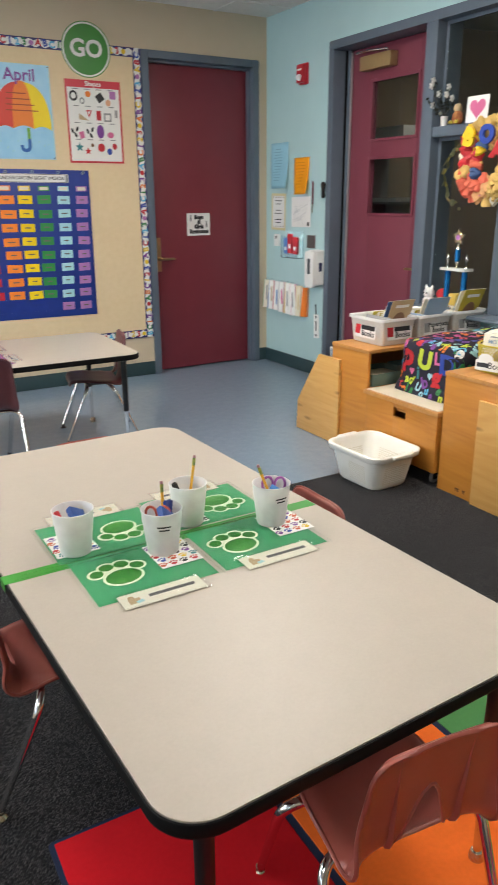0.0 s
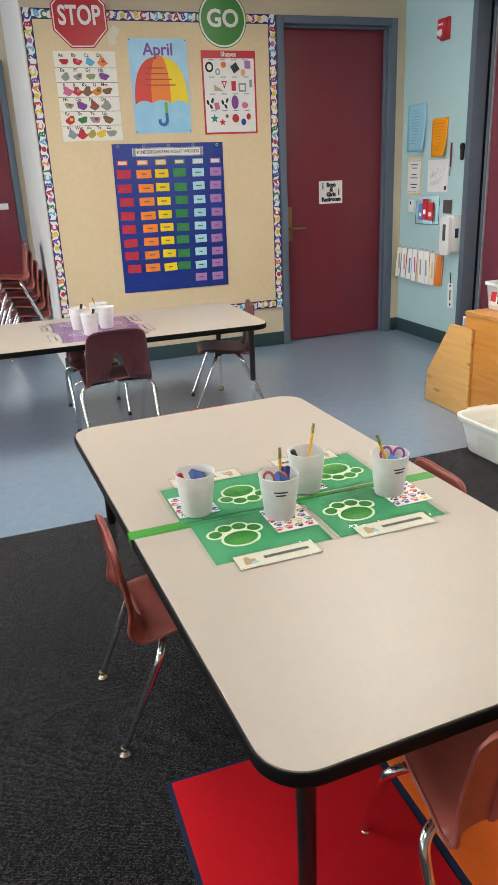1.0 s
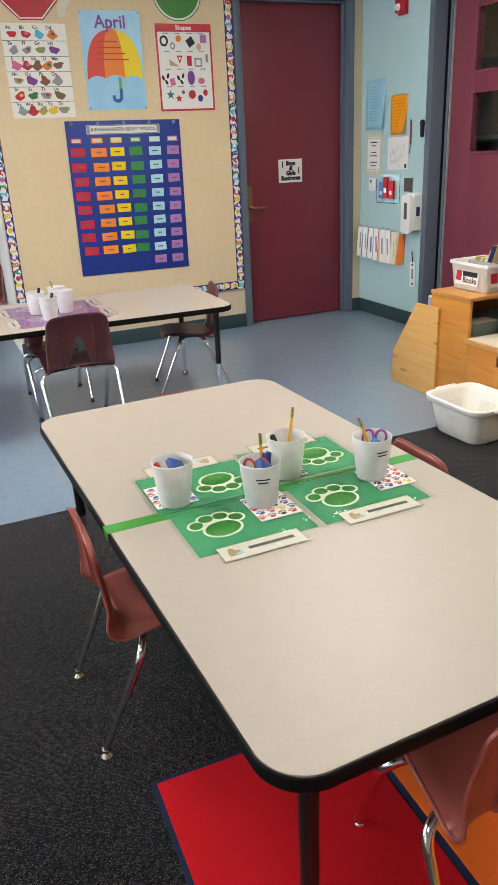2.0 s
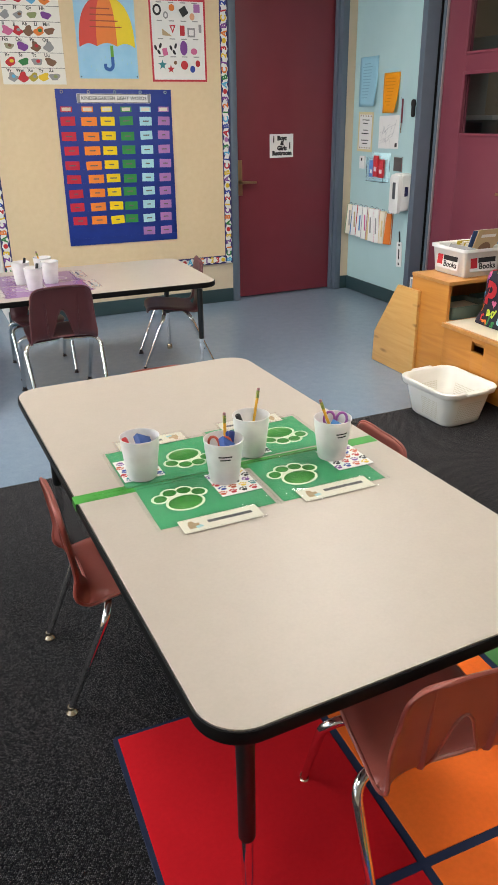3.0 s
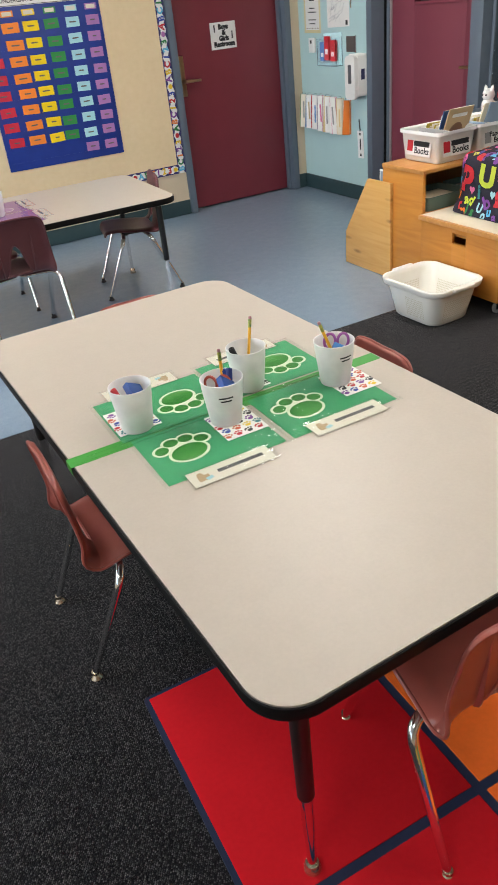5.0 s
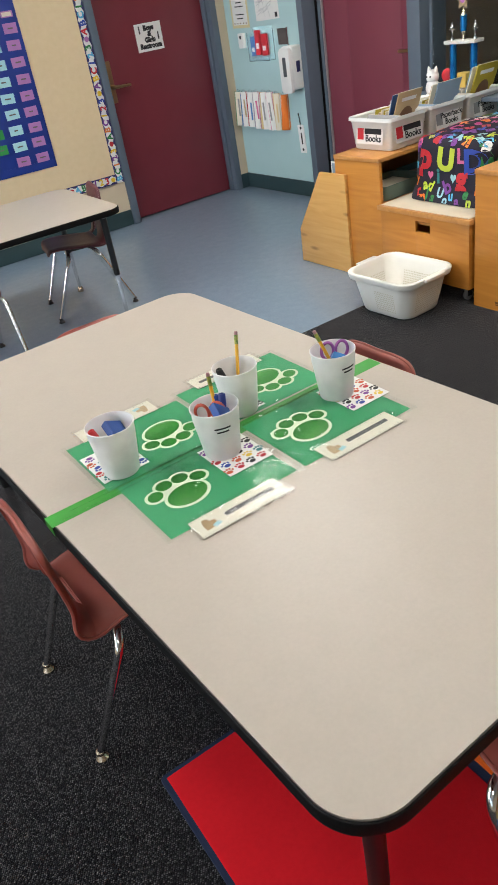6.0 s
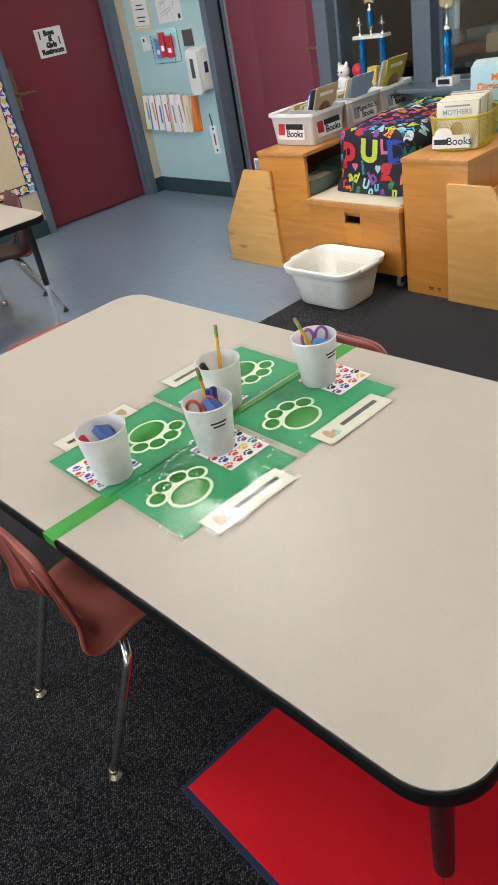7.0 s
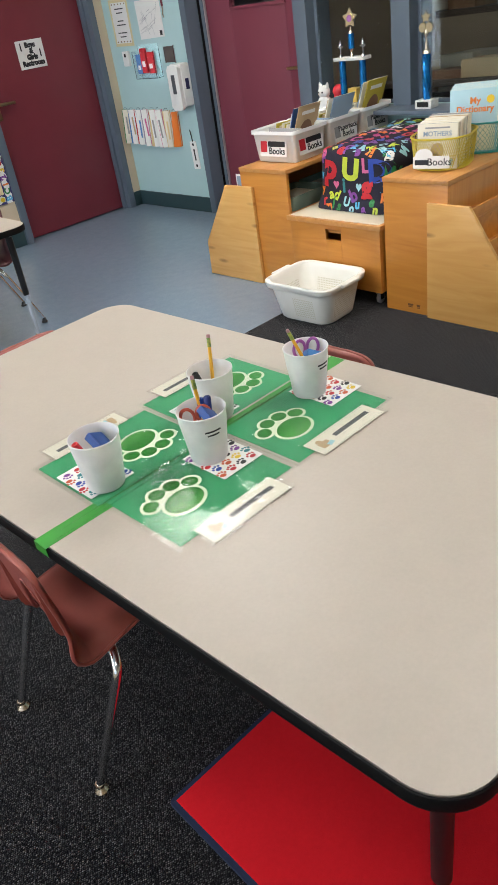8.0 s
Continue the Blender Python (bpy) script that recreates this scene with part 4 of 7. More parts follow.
# book bins on the display unit
def book_bin(x, y, label, word):
    t = thing("book_bin", label, "book bin", pose(x, y, 0.5835), group="book bins")
    bm = bmesh.new()
    prof = [(0.105, 0.120, 0.001, 0.018), (0.110, 0.125, 0.004, 0.02), (0.124, 0.139, 0.108, 0.024), (0.131, 0.146, 0.112, 0.026), (0.132, 0.147, 0.100, 0.026), (0.129, 0.144, 0.100, 0.026), (0.128, 0.143, 0.109, 0.026), (0.121, 0.136, 0.106, 0.024), (0.107, 0.122, 0.006, 0.02)]
    rr = [[bm.verts.new((p, q, z * 1.32)) for p, q in rounded(-w, w, -d, d, r, 4)] for w, d, z, r in prof]
    for a, b in zip(rr, rr[1:]):
        for k in range(len(a)):
            bm.faces.new((a[k], a[(k + 1) % len(a)], b[(k + 1) % len(a)], b[k]))
    bm.faces.new(rr[0][::-1]), bm.faces.new(rr[-1])
    part("bin", bm, M_WHITEPL, t, angle=50)
    for m in (pose(-0.1215, 0, 0.074, 90 - 6, 0, -90), pose(0, -0.1365, 0.074, 90 - 6, 0, 0)):
        card = new("label", finish(prism(bmesh.new(), rect(0, 0, 0.176, 0.084), 0, 0.0006), "label", M_PAPER, False))
        card.parent, card.matrix_basis = t, m
        card["label"] = "white printed label"
        pic = new("picture", finish(prism(bmesh.new(), rect(-0.062, 0.004, 0.042, 0.056), 0.0006, 0.001), "picture", RED if word == "bars" else GREY, False))
        pic.parent = card
        if word == "bars":
            b = new("lettering_bar", finish(prism(bmesh.new(), rect(0.022, 0.017, 0.112, 0.030), 0.0006, 0.001), "lettering_bar", M_INK, False))
            b.parent = card
            words("lettering", "Books", 0.042, M_INK, card, pose(0.024, -0.018, 0.0008), bold=0.0010)
        else:
            words("lettering", word, 0.036, M_INK, card, pose(0.022, 0.0, 0.0008), bold=0.0008, spacing=0.85)
    return t


def picture_book(name, x, y, z, w, h, th, m_rot, mat, label, pic=None, group="picture books"):
    """A thin book standing on its lower edge: local x wide, y thick, z high."""
    t = thing(name, label, "book", pose(x, y, z) @ m_rot, group=group)
    bm = bmesh.new()
    box(bm, -w / 2, w / 2, -th / 2, th / 2, 0, h, 0.0008)
    part("cover", bm, mat, t)
    bm = bmesh.new()
    box(bm, -w / 2 + 0.003, w / 2 + 0.0006, -th / 2 + 0.001, th / 2 - 0.001, 0.003, h + 0.0006)
    part("page_block", bm, CREAM, t)
    if pic:
        bm = bmesh.new()
        prism(bm, ellipse(0, h * 0.45, w * 0.30, h * 0.25, 16), 0, 0.0006, 0, Matrix(((1, 0, 0, 0), (0, 0, -1, -th / 2), (0, 1, 0, 0), (0, 0, 0, 1))))
        part("picture", bm, pic, t)
        bm = bmesh.new()
        prism(bm, rect(0, h * 0.85, w * 0.6, h * 0.07), 0, 0.0006, 0, Matrix(((1, 0, 0, 0), (0, 0, -1, -th / 2), (0, 1, 0, 0), (0, 0, 0, 1))))
        part("lettering_bar", bm, WHITE, t)
    return t


BY = 3.405
book_bin(2.915, BY, "white plastic book bin of thin picture books", "bars")
book_bin(3.182, BY, "white plastic book bin of paperback books", "Paperback\nBooks")
book_bin(3.449, BY, "white plastic book bin with a yellow book", "Paperback\nBooks")
SAND, NAVY2, STEEL = colour("sand", (0.50, 0.36, 0.20)), colour("navy", (0.03, 0.08, 0.22)), colour("steel_blue", (0.24, 0.33, 0.44))
OCHRE = colour("ochre", (0.45, 0.36, 0.03))
rnd = random.Random(8)
book_cols = [SAND, CREAM, GREY, WHITE, SAND, CREAM, OCHRE, STEEL]
for b, bx0 in enumerate((2.822, 3.088, 3.355)):
    # a few low books by the bin's end
    for k in range(5):
        picture_book("thin_book", bx0 + k * 0.011, BY + rnd.uniform(-0.004, 0.004), 0.5925, 0.205, 0.142 + rnd.uniform(-0.008, 0.006), 0.005, pose(0, 0, 0, 0, 0, -90) @ pose(0, 0, 0, -26 - 4 * k, 0, 0), book_cols[rnd.randrange(8)], "thin paper-covered book leaning in a bin")
    # taller ones, one behind another, leaning out over the front
    n = 8
    for k in range(n):
        y = BY + 0.100 - k * 0.0155
        h = 0.152 + rnd.uniform(-0.010, 0.006) if k < n - 3 else (0.205, 0.217, 0.247)[b]
        mat, pic, lab = book_cols[rnd.randrange(8)], None, "thin picture book leaning in a bin"
        if k == n - 2:
            mat, lab, h = (NAVY2, CREAM, CREAM)[b], ("navy blue", "cream", "cream")[b] + " picture book leaning in a bin", (0.232, 0.226, 0.258)[b]
        if k == n - 1:
            mat, pic, h = (SAND, STEEL, OCHRE)[b], (BROWN, None, BROWN)[b], (0.240, 0.234, 0.266)[b]
            lab = ("sand-coloured picture book with a brown mound", "steel blue picture book leaning in a bin", "yellow-green picture book with a brown figure")[b]
        picture_book("picture_book", bx0 + 0.158 + rnd.uniform(-0.005, 0.005) - (0.012 if k == n - 2 else 0), y, 0.5945, 0.152, h, 0.005, pose(0, 0, 0, 17 + 0.7 * k, 0, -3 + rnd.uniform(-2, 2)), mat, lab, pic)

# green trays on the unit's open shelf
for x0, mat in ((2.73, colour("grey_green", (0.16, 0.24, 0.20))), (3.01, colour("mint", (0.22, 0.36, 0.30)))):
    t = thing("shelf_tray", "grey-green plastic tray of papers on a shelf", "tray", pose(x0, 3.255, 0.371), group="shelf trays")
    bm = bmesh.new()
    rr = [[bm.verts.new((x, y, z)) for x, y in rounded(0.01 - g, 0.25 + g, 0.01 - g, 0.20 + g, 0.02, 3)] for g, z in ((0, 0.002), (0.008, 0.07), (0.013, 0.072), (0.013, 0.066), (0.010, 0.066), (0.005, 0.069), (-0.003, 0.006))]
    for a, b in zip(rr, rr[1:]):
        for k in range(len(a)):
            bm.faces.new((a[k], a[(k + 1) % len(a)], b[(k + 1) % len(a)], b[k]))
    bm.faces.new(rr[0][::-1]), bm.faces.new(rr[-1])
    part("tray_body", bm, mat, t)
    bm = bmesh.new()
    box(bm, 0.03, 0.23, 0.03, 0.18, 0.007, 0.05)
    part("papers", bm, CREAM, t)

# wire baskets on the second unit
def wire_basket(m, w, d, h, mat, label):
    t = thing("wire_basket", label, "basket", m, group="wire baskets")
    def ring(f, z):
        return [Vector((x, y, z)) for x, y in rounded(-w * f, w * f, -d * f, d * f, min(w, d) * f * 0.8, 8)]
    bm = bmesh.new()
    sweep(bm, ring(1.0, h), 0.004, 8, closed=True)
    part("rim", bm, mat, t)
    bm = bmesh.new()
    sweep(bm, ring(0.90, 0.004), 0.003, 8, closed=True)
    prism(bm, [(p.x, p.y) for p in ring(0.90, 0)], 0.001, 0.0025)
    part("base", bm, mat, t)
    bm = bmesh.new()
    n = 84
    def at(u, f):
        lo, hi = ring(0.90, 0.004), ring(1.0, h)
        u = (u % 1.0) * len(lo)
        i = int(u) % len(lo)
        j = (i + 1) % len(lo)
        k = u - int(u)
        return (lo[i].lerp(lo[j], k)).lerp(hi[i].lerp(hi[j], k), f)
    for s in (1, -1):
        for k in range(n):
            sweep(bm, [at(k / n + s * 0.06 * f, f) for f in (0.0, 0.25, 0.5, 0.75, 1.0)], 0.0011, 4, caps=False)
    tagged(part("mesh", bm, mat, t, "diamond wire mesh"), kind="stuff")
    return t


M_YWIRE = colour("yellow_wire", (0.62, 0.48, 0.03), 0.4)
M_TWIRE = colour("teal_wire", (0.02, 0.28, 0.27), 0.4)
mb = pose(2.930, 2.545, 0.584, 0, 0, 16)
yb = wire_basket(mb, 0.142, 0.122, 0.125, M_YWIRE, "yellow wire basket packed with small thin books")
bm = bmesh.new()
prism(bm, [(x, y) for x, y in rounded(-0.075, 0.075, -0.024, 0.024, 0.004, 3)], 0, 0.001)
card = part("label", bm, WHITE, yb, "white label card", pose(-0.146, 0.012, 0.040, 90 - 6, 0, -90), smooth=False)
words("lettering", "Books", 0.040, M_INK, card, pose(0.034, 0.0, 0.0014), bold=0.0003)
bm = bmesh.new()
prism(bm, rect(-0.040, 0.0, 0.055, 0.020), 0.001, 0.0015)
part("lettering_bar", bm, M_INK, card, smooth=False)
bm = bmesh.new()
prism(bm, ellipse(-0.030, 0.028, 0.036, 0.024, 20), 0, 0.0012)
badge = part("badge", bm, WHITE, card, "white cloud badge with flowers")
rnd = random.Random(3)
small = [CREAM, WHITE, SAND, CREAM, colour("bone", (0.60, 0.55, 0.45)), GREY]
for k in range(21):
    m = mb @ pose(-0.112 + k * 0.0105, rnd.uniform(-0.003, 0.003), 0.006, 0, 0, -90) @ pose(0, 0, 0, -6, 0, 0)
    tr = m.translation
    bk = picture_book("small_book", 0, 0, 0, 0.165, 0.172 + rnd.uniform(-0.004, 0.003), 0.008, m, CREAM if k == 0 else small[rnd.randrange(6)], "small thin book packed in a wire basket", group="small books")
    if k == 0:
        for nm, mt, pts in (("subtitle_bar", GREY, rect(0.0, 0.157, 0.10, 0.006)), ("picture", SAND, ellipse(0, 0.07, 0.028, 0.03, 16)), ("picture_band", SKY, rect(0, 0.025, 0.13, 0.03))):
            bm = bmesh.new()
            prism(bm, pts, 0, 0.0006, 0, Matrix(((1, 0, 0, 0), (0, 0, -1, -0.004), (0, 1, 0, 0), (0, 0, 0, 1))))
            part(nm, bm, mt, bk, smooth=False)
        words("title", "MOTHERS", 0.026, STEEL, bk, pose(0, -0.0050, 0.134, 90), bold=0.0004)
mt2 = pose(3.245, 2.540, 0.584, 0, 0, 26)
wire_basket(mt2, 0.160, 0.130, 0.125, M_TWIRE, "teal wire basket of large picture books")
for k in range(12):
    m = mt2 @ pose(-0.120 + k * 0.018, 0.040, 0.006, 0, 0, -90) @ pose(0, 0, 0, -7, 0, 0)
    bk = picture_book("dictionary", 0, 0, 0, 0.196, 0.248, 0.013, m, colour("sky_cover", (0.40, 0.60, 0.68)), "pale blue children's dictionary in a wire basket", group="dictionaries")
    if k == 0:
        M_SUNNY = colour("sunny", (0.80, 0.60, 0.25))
        for nm, mt, pts in (("cover_band", colour("pale_gold", (0.75, 0.68, 0.45)), rect(0, 0.06, 0.182, 0.11)), ("sun", YELLOW, ellipse(0.068, 0.205, 0.016, 0.016, 18))):
            bm = bmesh.new()
            prism(bm, pts, 0, 0.0006, 0, Matrix(((1, 0, 0, 0), (0, 0, -1, -0.0066), (0, 1, 0, 0), (0, 0, 0, 1))))
            part(nm, bm, mt, bk, smooth=False)
        words("title", "My\nDictionary", 0.036, ORANGE, bk, pose(0.006, -0.0076, 0.186, 90), bold=0.001, spacing=0.9)

# window sill, glazed screen, office --------------------------------------
bm = bmesh.new()
box(bm, XW - 0.16, XW + 0.03, FR, 3.80, 0.679, 0.700, 0.004)
solid("window_sill", bm, M_SLATE, "slate blue window ledge holding trophies", "window sill", kind="structure")
M_EDGE_STRIP = material("pale_edge_grey", (0.42, 0.37, 0.38), 0.45, 0.4, scale=40)
M_GLASS = glass("window_glass", (0.70, 0.76, 0.76), ior=1.28)
scr = thing("door_2", "slate blue glazed screen with a wine-red office door", "glazed door", pose(0, 0, 0), kind="structure")


def bar(name, y0, y1, z0, z1, x0=-0.02, x1=TE, mat=None, label=""):
    bm = bmesh.new()
    box(bm, XW + x0, XW + x1, min(y0, y1), max(y0, y1), z0, z1, 0.004)
    return part(name, bm, mat or M_SLATE, scr, label)


bar("head", FL, FR, FT - 0.055, FT)
bar("post", FL, FL - 0.055, 0, FT - 0.055)
bar("door_stop", FL - 0.055, FL - 0.085, 0, FT - 0.055, 0.100, 0.120)
# Added strips: one draws the rebate's dark line, one the leaf's pale edge.
bar("gasket", FL - 0.0555, FL - 0.064, 0, FT - 0.055, 0.082, 0.0995, M_TMOLD, "black strip down the rebate of the frame")
bar("hinge", FL - 0.0855, FL - 0.094, 0.02, FT - 0.07, 0.106, 0.1245, M_EDGE_STRIP, "full-height pale grey strip at the edge of the leaf")
bar("post", 3.893, 3.80, 0, FT - 0.055)
bar("post", 3.245, 3.135, 0.700, FT - 0.055)
bar("post", 2.45, 2.34, 0.700, FT - 0.055)
bar("post", FR + 0.055, FR, 0.700, FT - 0.055)
for a, b in ((3.80, 3.245), (3.135, 2.45)):
    bar("transom", a, b, 1.684, 1.742, -0.01)
    for z0, z1 in ((0.700, 1.684), (1.742, FT - 0.055)):
        for y0, y1, q0, q1 in ((a, a - 0.02, z0, z1), (b + 0.02, b, z0, z1), (a - 0.02, b + 0.02, z0, z0 + 0.02), (a - 0.02, b + 0.02, z1 - 0.02, z1)):
            bar("bead", y0, y1, q0, q1, 0.05, 0.07)
        pane = bar("pane", a - 0.02, b + 0.02, z0 + 0.02, z1 - 0.02, 0.057, 0.063, M_GLASS, "clear glass pane")
        pane.visible_shadow = False
pane = bar("pane", 2.34, FR + 0.055, 0.702, FT - 0.055, 0.057, 0.063, M_GLASS, "clear glass pane")
pane.visible_shadow = False
# the leaf with two glazed lights, built of stiles and rails
LX0, LX1, LA, LB = 0.125, 0.170, FL - 0.060, 3.890
bm = bmesh.new()
GA, GB = 4.530, 4.080
for y0, y1, z0, z1 in ((LA, GA, 0.01, FT - 0.06), (GB, LB, 0.01, FT - 0.06), (GA, GB, 0.01, 1.238), (GA, GB, 1.600, 1.721), (GA, GB, 2.087, FT - 0.06)):
    box(bm, XW + LX0, XW + LX1, min(y0, y1), max(y0, y1), z0, z1, 0.0015)
leaf = part("leaf", bm, M_MAROON2, scr, "wine-red door leaf with two glazed lights")
for z0, z1 in ((1.238, 1.600), (1.721, 2.087)):
    bm = bmesh.new()
    for y0, y1, q0, q1 in ((GA + 0.012, GA - 0.006, z0 - 0.012, z1 + 0.012), (GB + 0.006, GB - 0.012, z0 - 0.012, z1 + 0.012), (GA - 0.006, GB + 0.006, z0 - 0.012, z0 + 0.006), (GA - 0.006, GB + 0.006, z1 - 0.006, z1 + 0.012)):
        box(bm, XW + LX0 - 0.008, XW + LX0, min(y0, y1), max(y0, y1), q0, q1, 0.002)
    part("glazing_bead", bm, M_MAROON2, leaf)
    bm = bmesh.new()
    box(bm, XW + LX0 + 0.020, XW + LX0 + 0.025, GB, GA, z0, z1)
    p = part("pane", bm, M_GLASS, leaf, "clear glass pane")
    p.visible_shadow = False
M_GOLD = material("tan_closer_paint", (0.36, 0.24, 0.11), 0.42, 0.3, scale=30)
bm = bmesh.new()
box(bm, XW + LX0 - 0.065, XW + LX0, 4.292, 4.600, 2.150, 2.238, 0.008)
closer = part("closer", bm, M_GOLD, leaf, "tan door closer")
bm = bmesh.new()
sweep(bm, [(XW + LX0 - 0.03, 4.36, 2.239), (XW + LX0 - 0.03, 4.36, 2.258), (XW + LX0 - 0.075, 4.52, 2.264), (XW + LX0 - 0.045, 4.66, 2.270)], 0.008, 8)
part("closer_arm", bm, M_CHROME, closer, "steel closer arm")
bm = bmesh.new()
box(bm, XW + LX0 - 0.006, XW + LX0, 3.925, 3.975, 0.80, 1.00, 0.002)
sweep(bm, [(XW + LX0 - 0.006, 3.95, 0.895), (XW + LX0 - 0.05, 3.95, 0.895), (XW + LX0 - 0.053, 4.055, 0.893)], 0.009, 10)
part("handle", bm, M_BRASS, leaf, "bronze lever handle")

# office behind the glass
def office_things():
    t = thing("office_desk", "dark wooden office desk piled with papers", "desk", pose(4.95, 3.55, 0))
    bm = bmesh.new()
    box(bm, -0.35, 0.35, -0.75, 0.75, 0.71, 0.74, 0.004)
    part("desktop", bm, colour("dark_walnut", (0.060, 0.040, 0.028)), t)
    for sy in (-1, 1):
        bm = bmesh.new()
        box(bm, -0.33, 0.33, sy * 0.72 - 0.012, sy * 0.72 + 0.012, 0, 0.71)
        part("side", bm, colour("dark_walnut", (0.060, 0.040, 0.028)), t)
    t = thing("shelf_unit", "dark brown wooden shelf unit of papers and boxes", "shelf", pose(5.6, 3.45, 0))
    for z in (0.1, 0.6, 1.0, 1.4, 1.8):
        bm = bmesh.new()
        box(bm, -0.2, 0.2, -0.9, 0.9, z, z + 0.03)
        part("shelf", bm, colour("dark_walnut", (0.060, 0.040, 0.028)), t)
    for sy in (-0.9, 0.0, 0.9):
        bm = bmesh.new()
        box(bm, -0.2, 0.2, sy - 0.012, sy + 0.012, 0, 1.95)
        part("upright", bm, colour("dark_walnut", (0.060, 0.040, 0.028)), t)
    r = random.Random(4)
    for k in range(26):
        z = (0.631, 1.031, 1.431)[k % 3]
        w, h = r.uniform(0.06, 0.22), r.uniform(0.05, 0.26)
        bm = bmesh.new()
        y = -0.8 + (k // 3) * 0.19 + (0.05 if k // 3 >= 4 else 0)
        box(bm, -0.16, 0.1, y, y + min(w, 0.17), 0, h, 0.004)
        solid("paper_stack", bm, r.choice([GREY, BROWN, SAND, STEEL, BROWN, CREAM]), "stack of papers on an office shelf", "paper stack", pose(5.6, 3.45, z), group="paper stacks")
    for k in range(7):
        bm = bmesh.new()
        box(bm, -0.11, 0.11, -0.14, 0.14, 0, r.uniform(0.02, 0.09), 0.002)
        solid("desk_papers", bm, (BROWN, GREY, SAND)[k % 3], "pile of papers on the office desk", "papers", pose(4.85 + r.uniform(-0.1, 0.1), 2.98 + k * 0.18, 0.741, 0, 0, r.uniform(-6, 6)), group="desk papers")
    t = thing("monitor", "white-framed computer monitor, switched off", "monitor", pose(5.15, 4.10, 0.741, 0, 0, 90))
    bm = bmesh.new()
    box(bm, -0.24, 0.24, -0.02, 0.02, 0.10, 0.43, 0.006)
    part("case", bm, WHITE, t)
    bm = bmesh.new()
    box(bm, -0.22, 0.22, 0.0205, 0.024, 0.13, 0.41, 0.002)
    part("screen", bm, material("matt_screen", (0.012, 0.012, 0.014), 0.75, scale=30), t)
    bm = bmesh.new()
    box(bm, -0.10, 0.10, -0.08, 0.08, 0.0, 0.012, 0.003)
    box(bm, -0.03, 0.03, -0.02, 0.0, 0.012, 0.12)
    part("stand", bm, GREY, t)
    M_CARD = material("cardboard", (0.28, 0.185, 0.10), 0.8, scale=14)
    for x, y, z, w, h in ((4.35, 2.75, 0, 0.42, 0.80), (4.45, 2.30, 0, 0.40, 0.60)):
        t = thing("cardboard_box", "brown cardboard box with taped flaps", "box", pose(x, y, z), group="cardboard boxes")
        bm = bmesh.new()
        box(bm, -w / 2, w / 2, -0.2, 0.2, 0, h, 0.003)
        part("carton", bm, M_CARD, t)
        bm = bmesh.new()
        box(bm, -0.03, 0.03, -0.2, 0.2, h, h + 0.0015)
        part("tape", bm, colour("tape", (0.40, 0.30, 0.18)), t)
    t = thing("photocopier", "pale grey photocopier in the dim office", "photocopier", pose(5.35, 2.0, 0))
    for nm, a, mt in (("cabinet", (-0.3, 0.3, -0.32, 0.32, 0, 0.8), colour("pale_grey", (0.45, 0.46, 0.47))), ("scanner", (-0.3, 0.3, -0.34, 0.34, 0.82, 1.12), WHITE), ("tray", (-0.5, -0.3, -0.2, 0.2, 0.55, 0.58), GREY)):
        bm = bmesh.new()
        box(bm, *a, 0.01)
        part(nm, bm, mt, t)

    t = thing("storage_cabinet", "grey metal storage cabinet with an open shelf", "cabinet", pose(5.05, 5.72, 0))
    for nm, a in (("side_panel", (-0.25, 0.25, -0.45, -0.43, 0, 1.78)), ("side_panel", (-0.25, 0.25, 0.43, 0.45, 0, 1.78)), ("top", (-0.26, 0.26, -0.46, 0.46, 1.78, 1.80)), ("shelf", (-0.25, 0.25, -0.43, 0.43, 1.29, 1.31)), ("shelf", (-0.25, 0.25, -0.43, 0.43, 0.6, 0.62)), ("back_panel", (0.23, 0.25, -0.43, 0.43, 0.0, 1.29))):
        bm = bmesh.new()
        box(bm, *a, 0.002)
        part(nm, bm, GREY, t)
    bm = bmesh.new()
    box(bm, -0.15, 0.15, -0.16, 0.16, 0, 0.035, 0.002)
    solid("paper_ream", bm, WHITE, "white ream of paper on an office shelf", "paper", pose(4.90, 5.62, 1.3105, 0, 0, 8))
    bm = bmesh.new()
    box(bm, -0.16, 0.16, -0.20, 0.20, 0, 0.14, 0.006)
    solid("file_box", bm, WHITE, "white file box on top of a cabinet", "box", pose(5.0, 5.66, 1.8005))


office_things()
# Unseen glowing panel under the ceiling, added to lift the dark office.
o = thing("office_fill", "unseen glowing panel added to brighten the office", "ceiling light", pose(5.6, 4.4, ZC))
bm = bmesh.new()
box(bm, -0.30, 0.30, -0.60, 0.60, -0.014, -0.009)
part("diffuser", bm, emitter("office_fill_glow", (1.0, 0.93, 0.82), 4.5), o)

# trophies and toys on the ledge
M_GILT = material("gilt_plastic", (0.86, 0.78, 0.58), 0.2, 1.0, scale=50)
M_BLUEFOIL = material("blue_foil_column", (0.02, 0.26, 0.62), 0.22, 0.7, second=(0.01, 0.12, 0.40), scale=70, amount=1.0)
M_MARBLE = material("white_marble", (0.75, 0.74, 0.70), 0.25, second=(0.55, 0.54, 0.52), scale=40, amount=0.9)


def star_points(r0, r1, n=5):
    return [((r0 if k % 2 == 0 else r1) * math.sin(math.pi * k / n), (r0 if k % 2 == 0 else r1) * math.cos(math.pi * k / n)) for k in range(2 * n)]


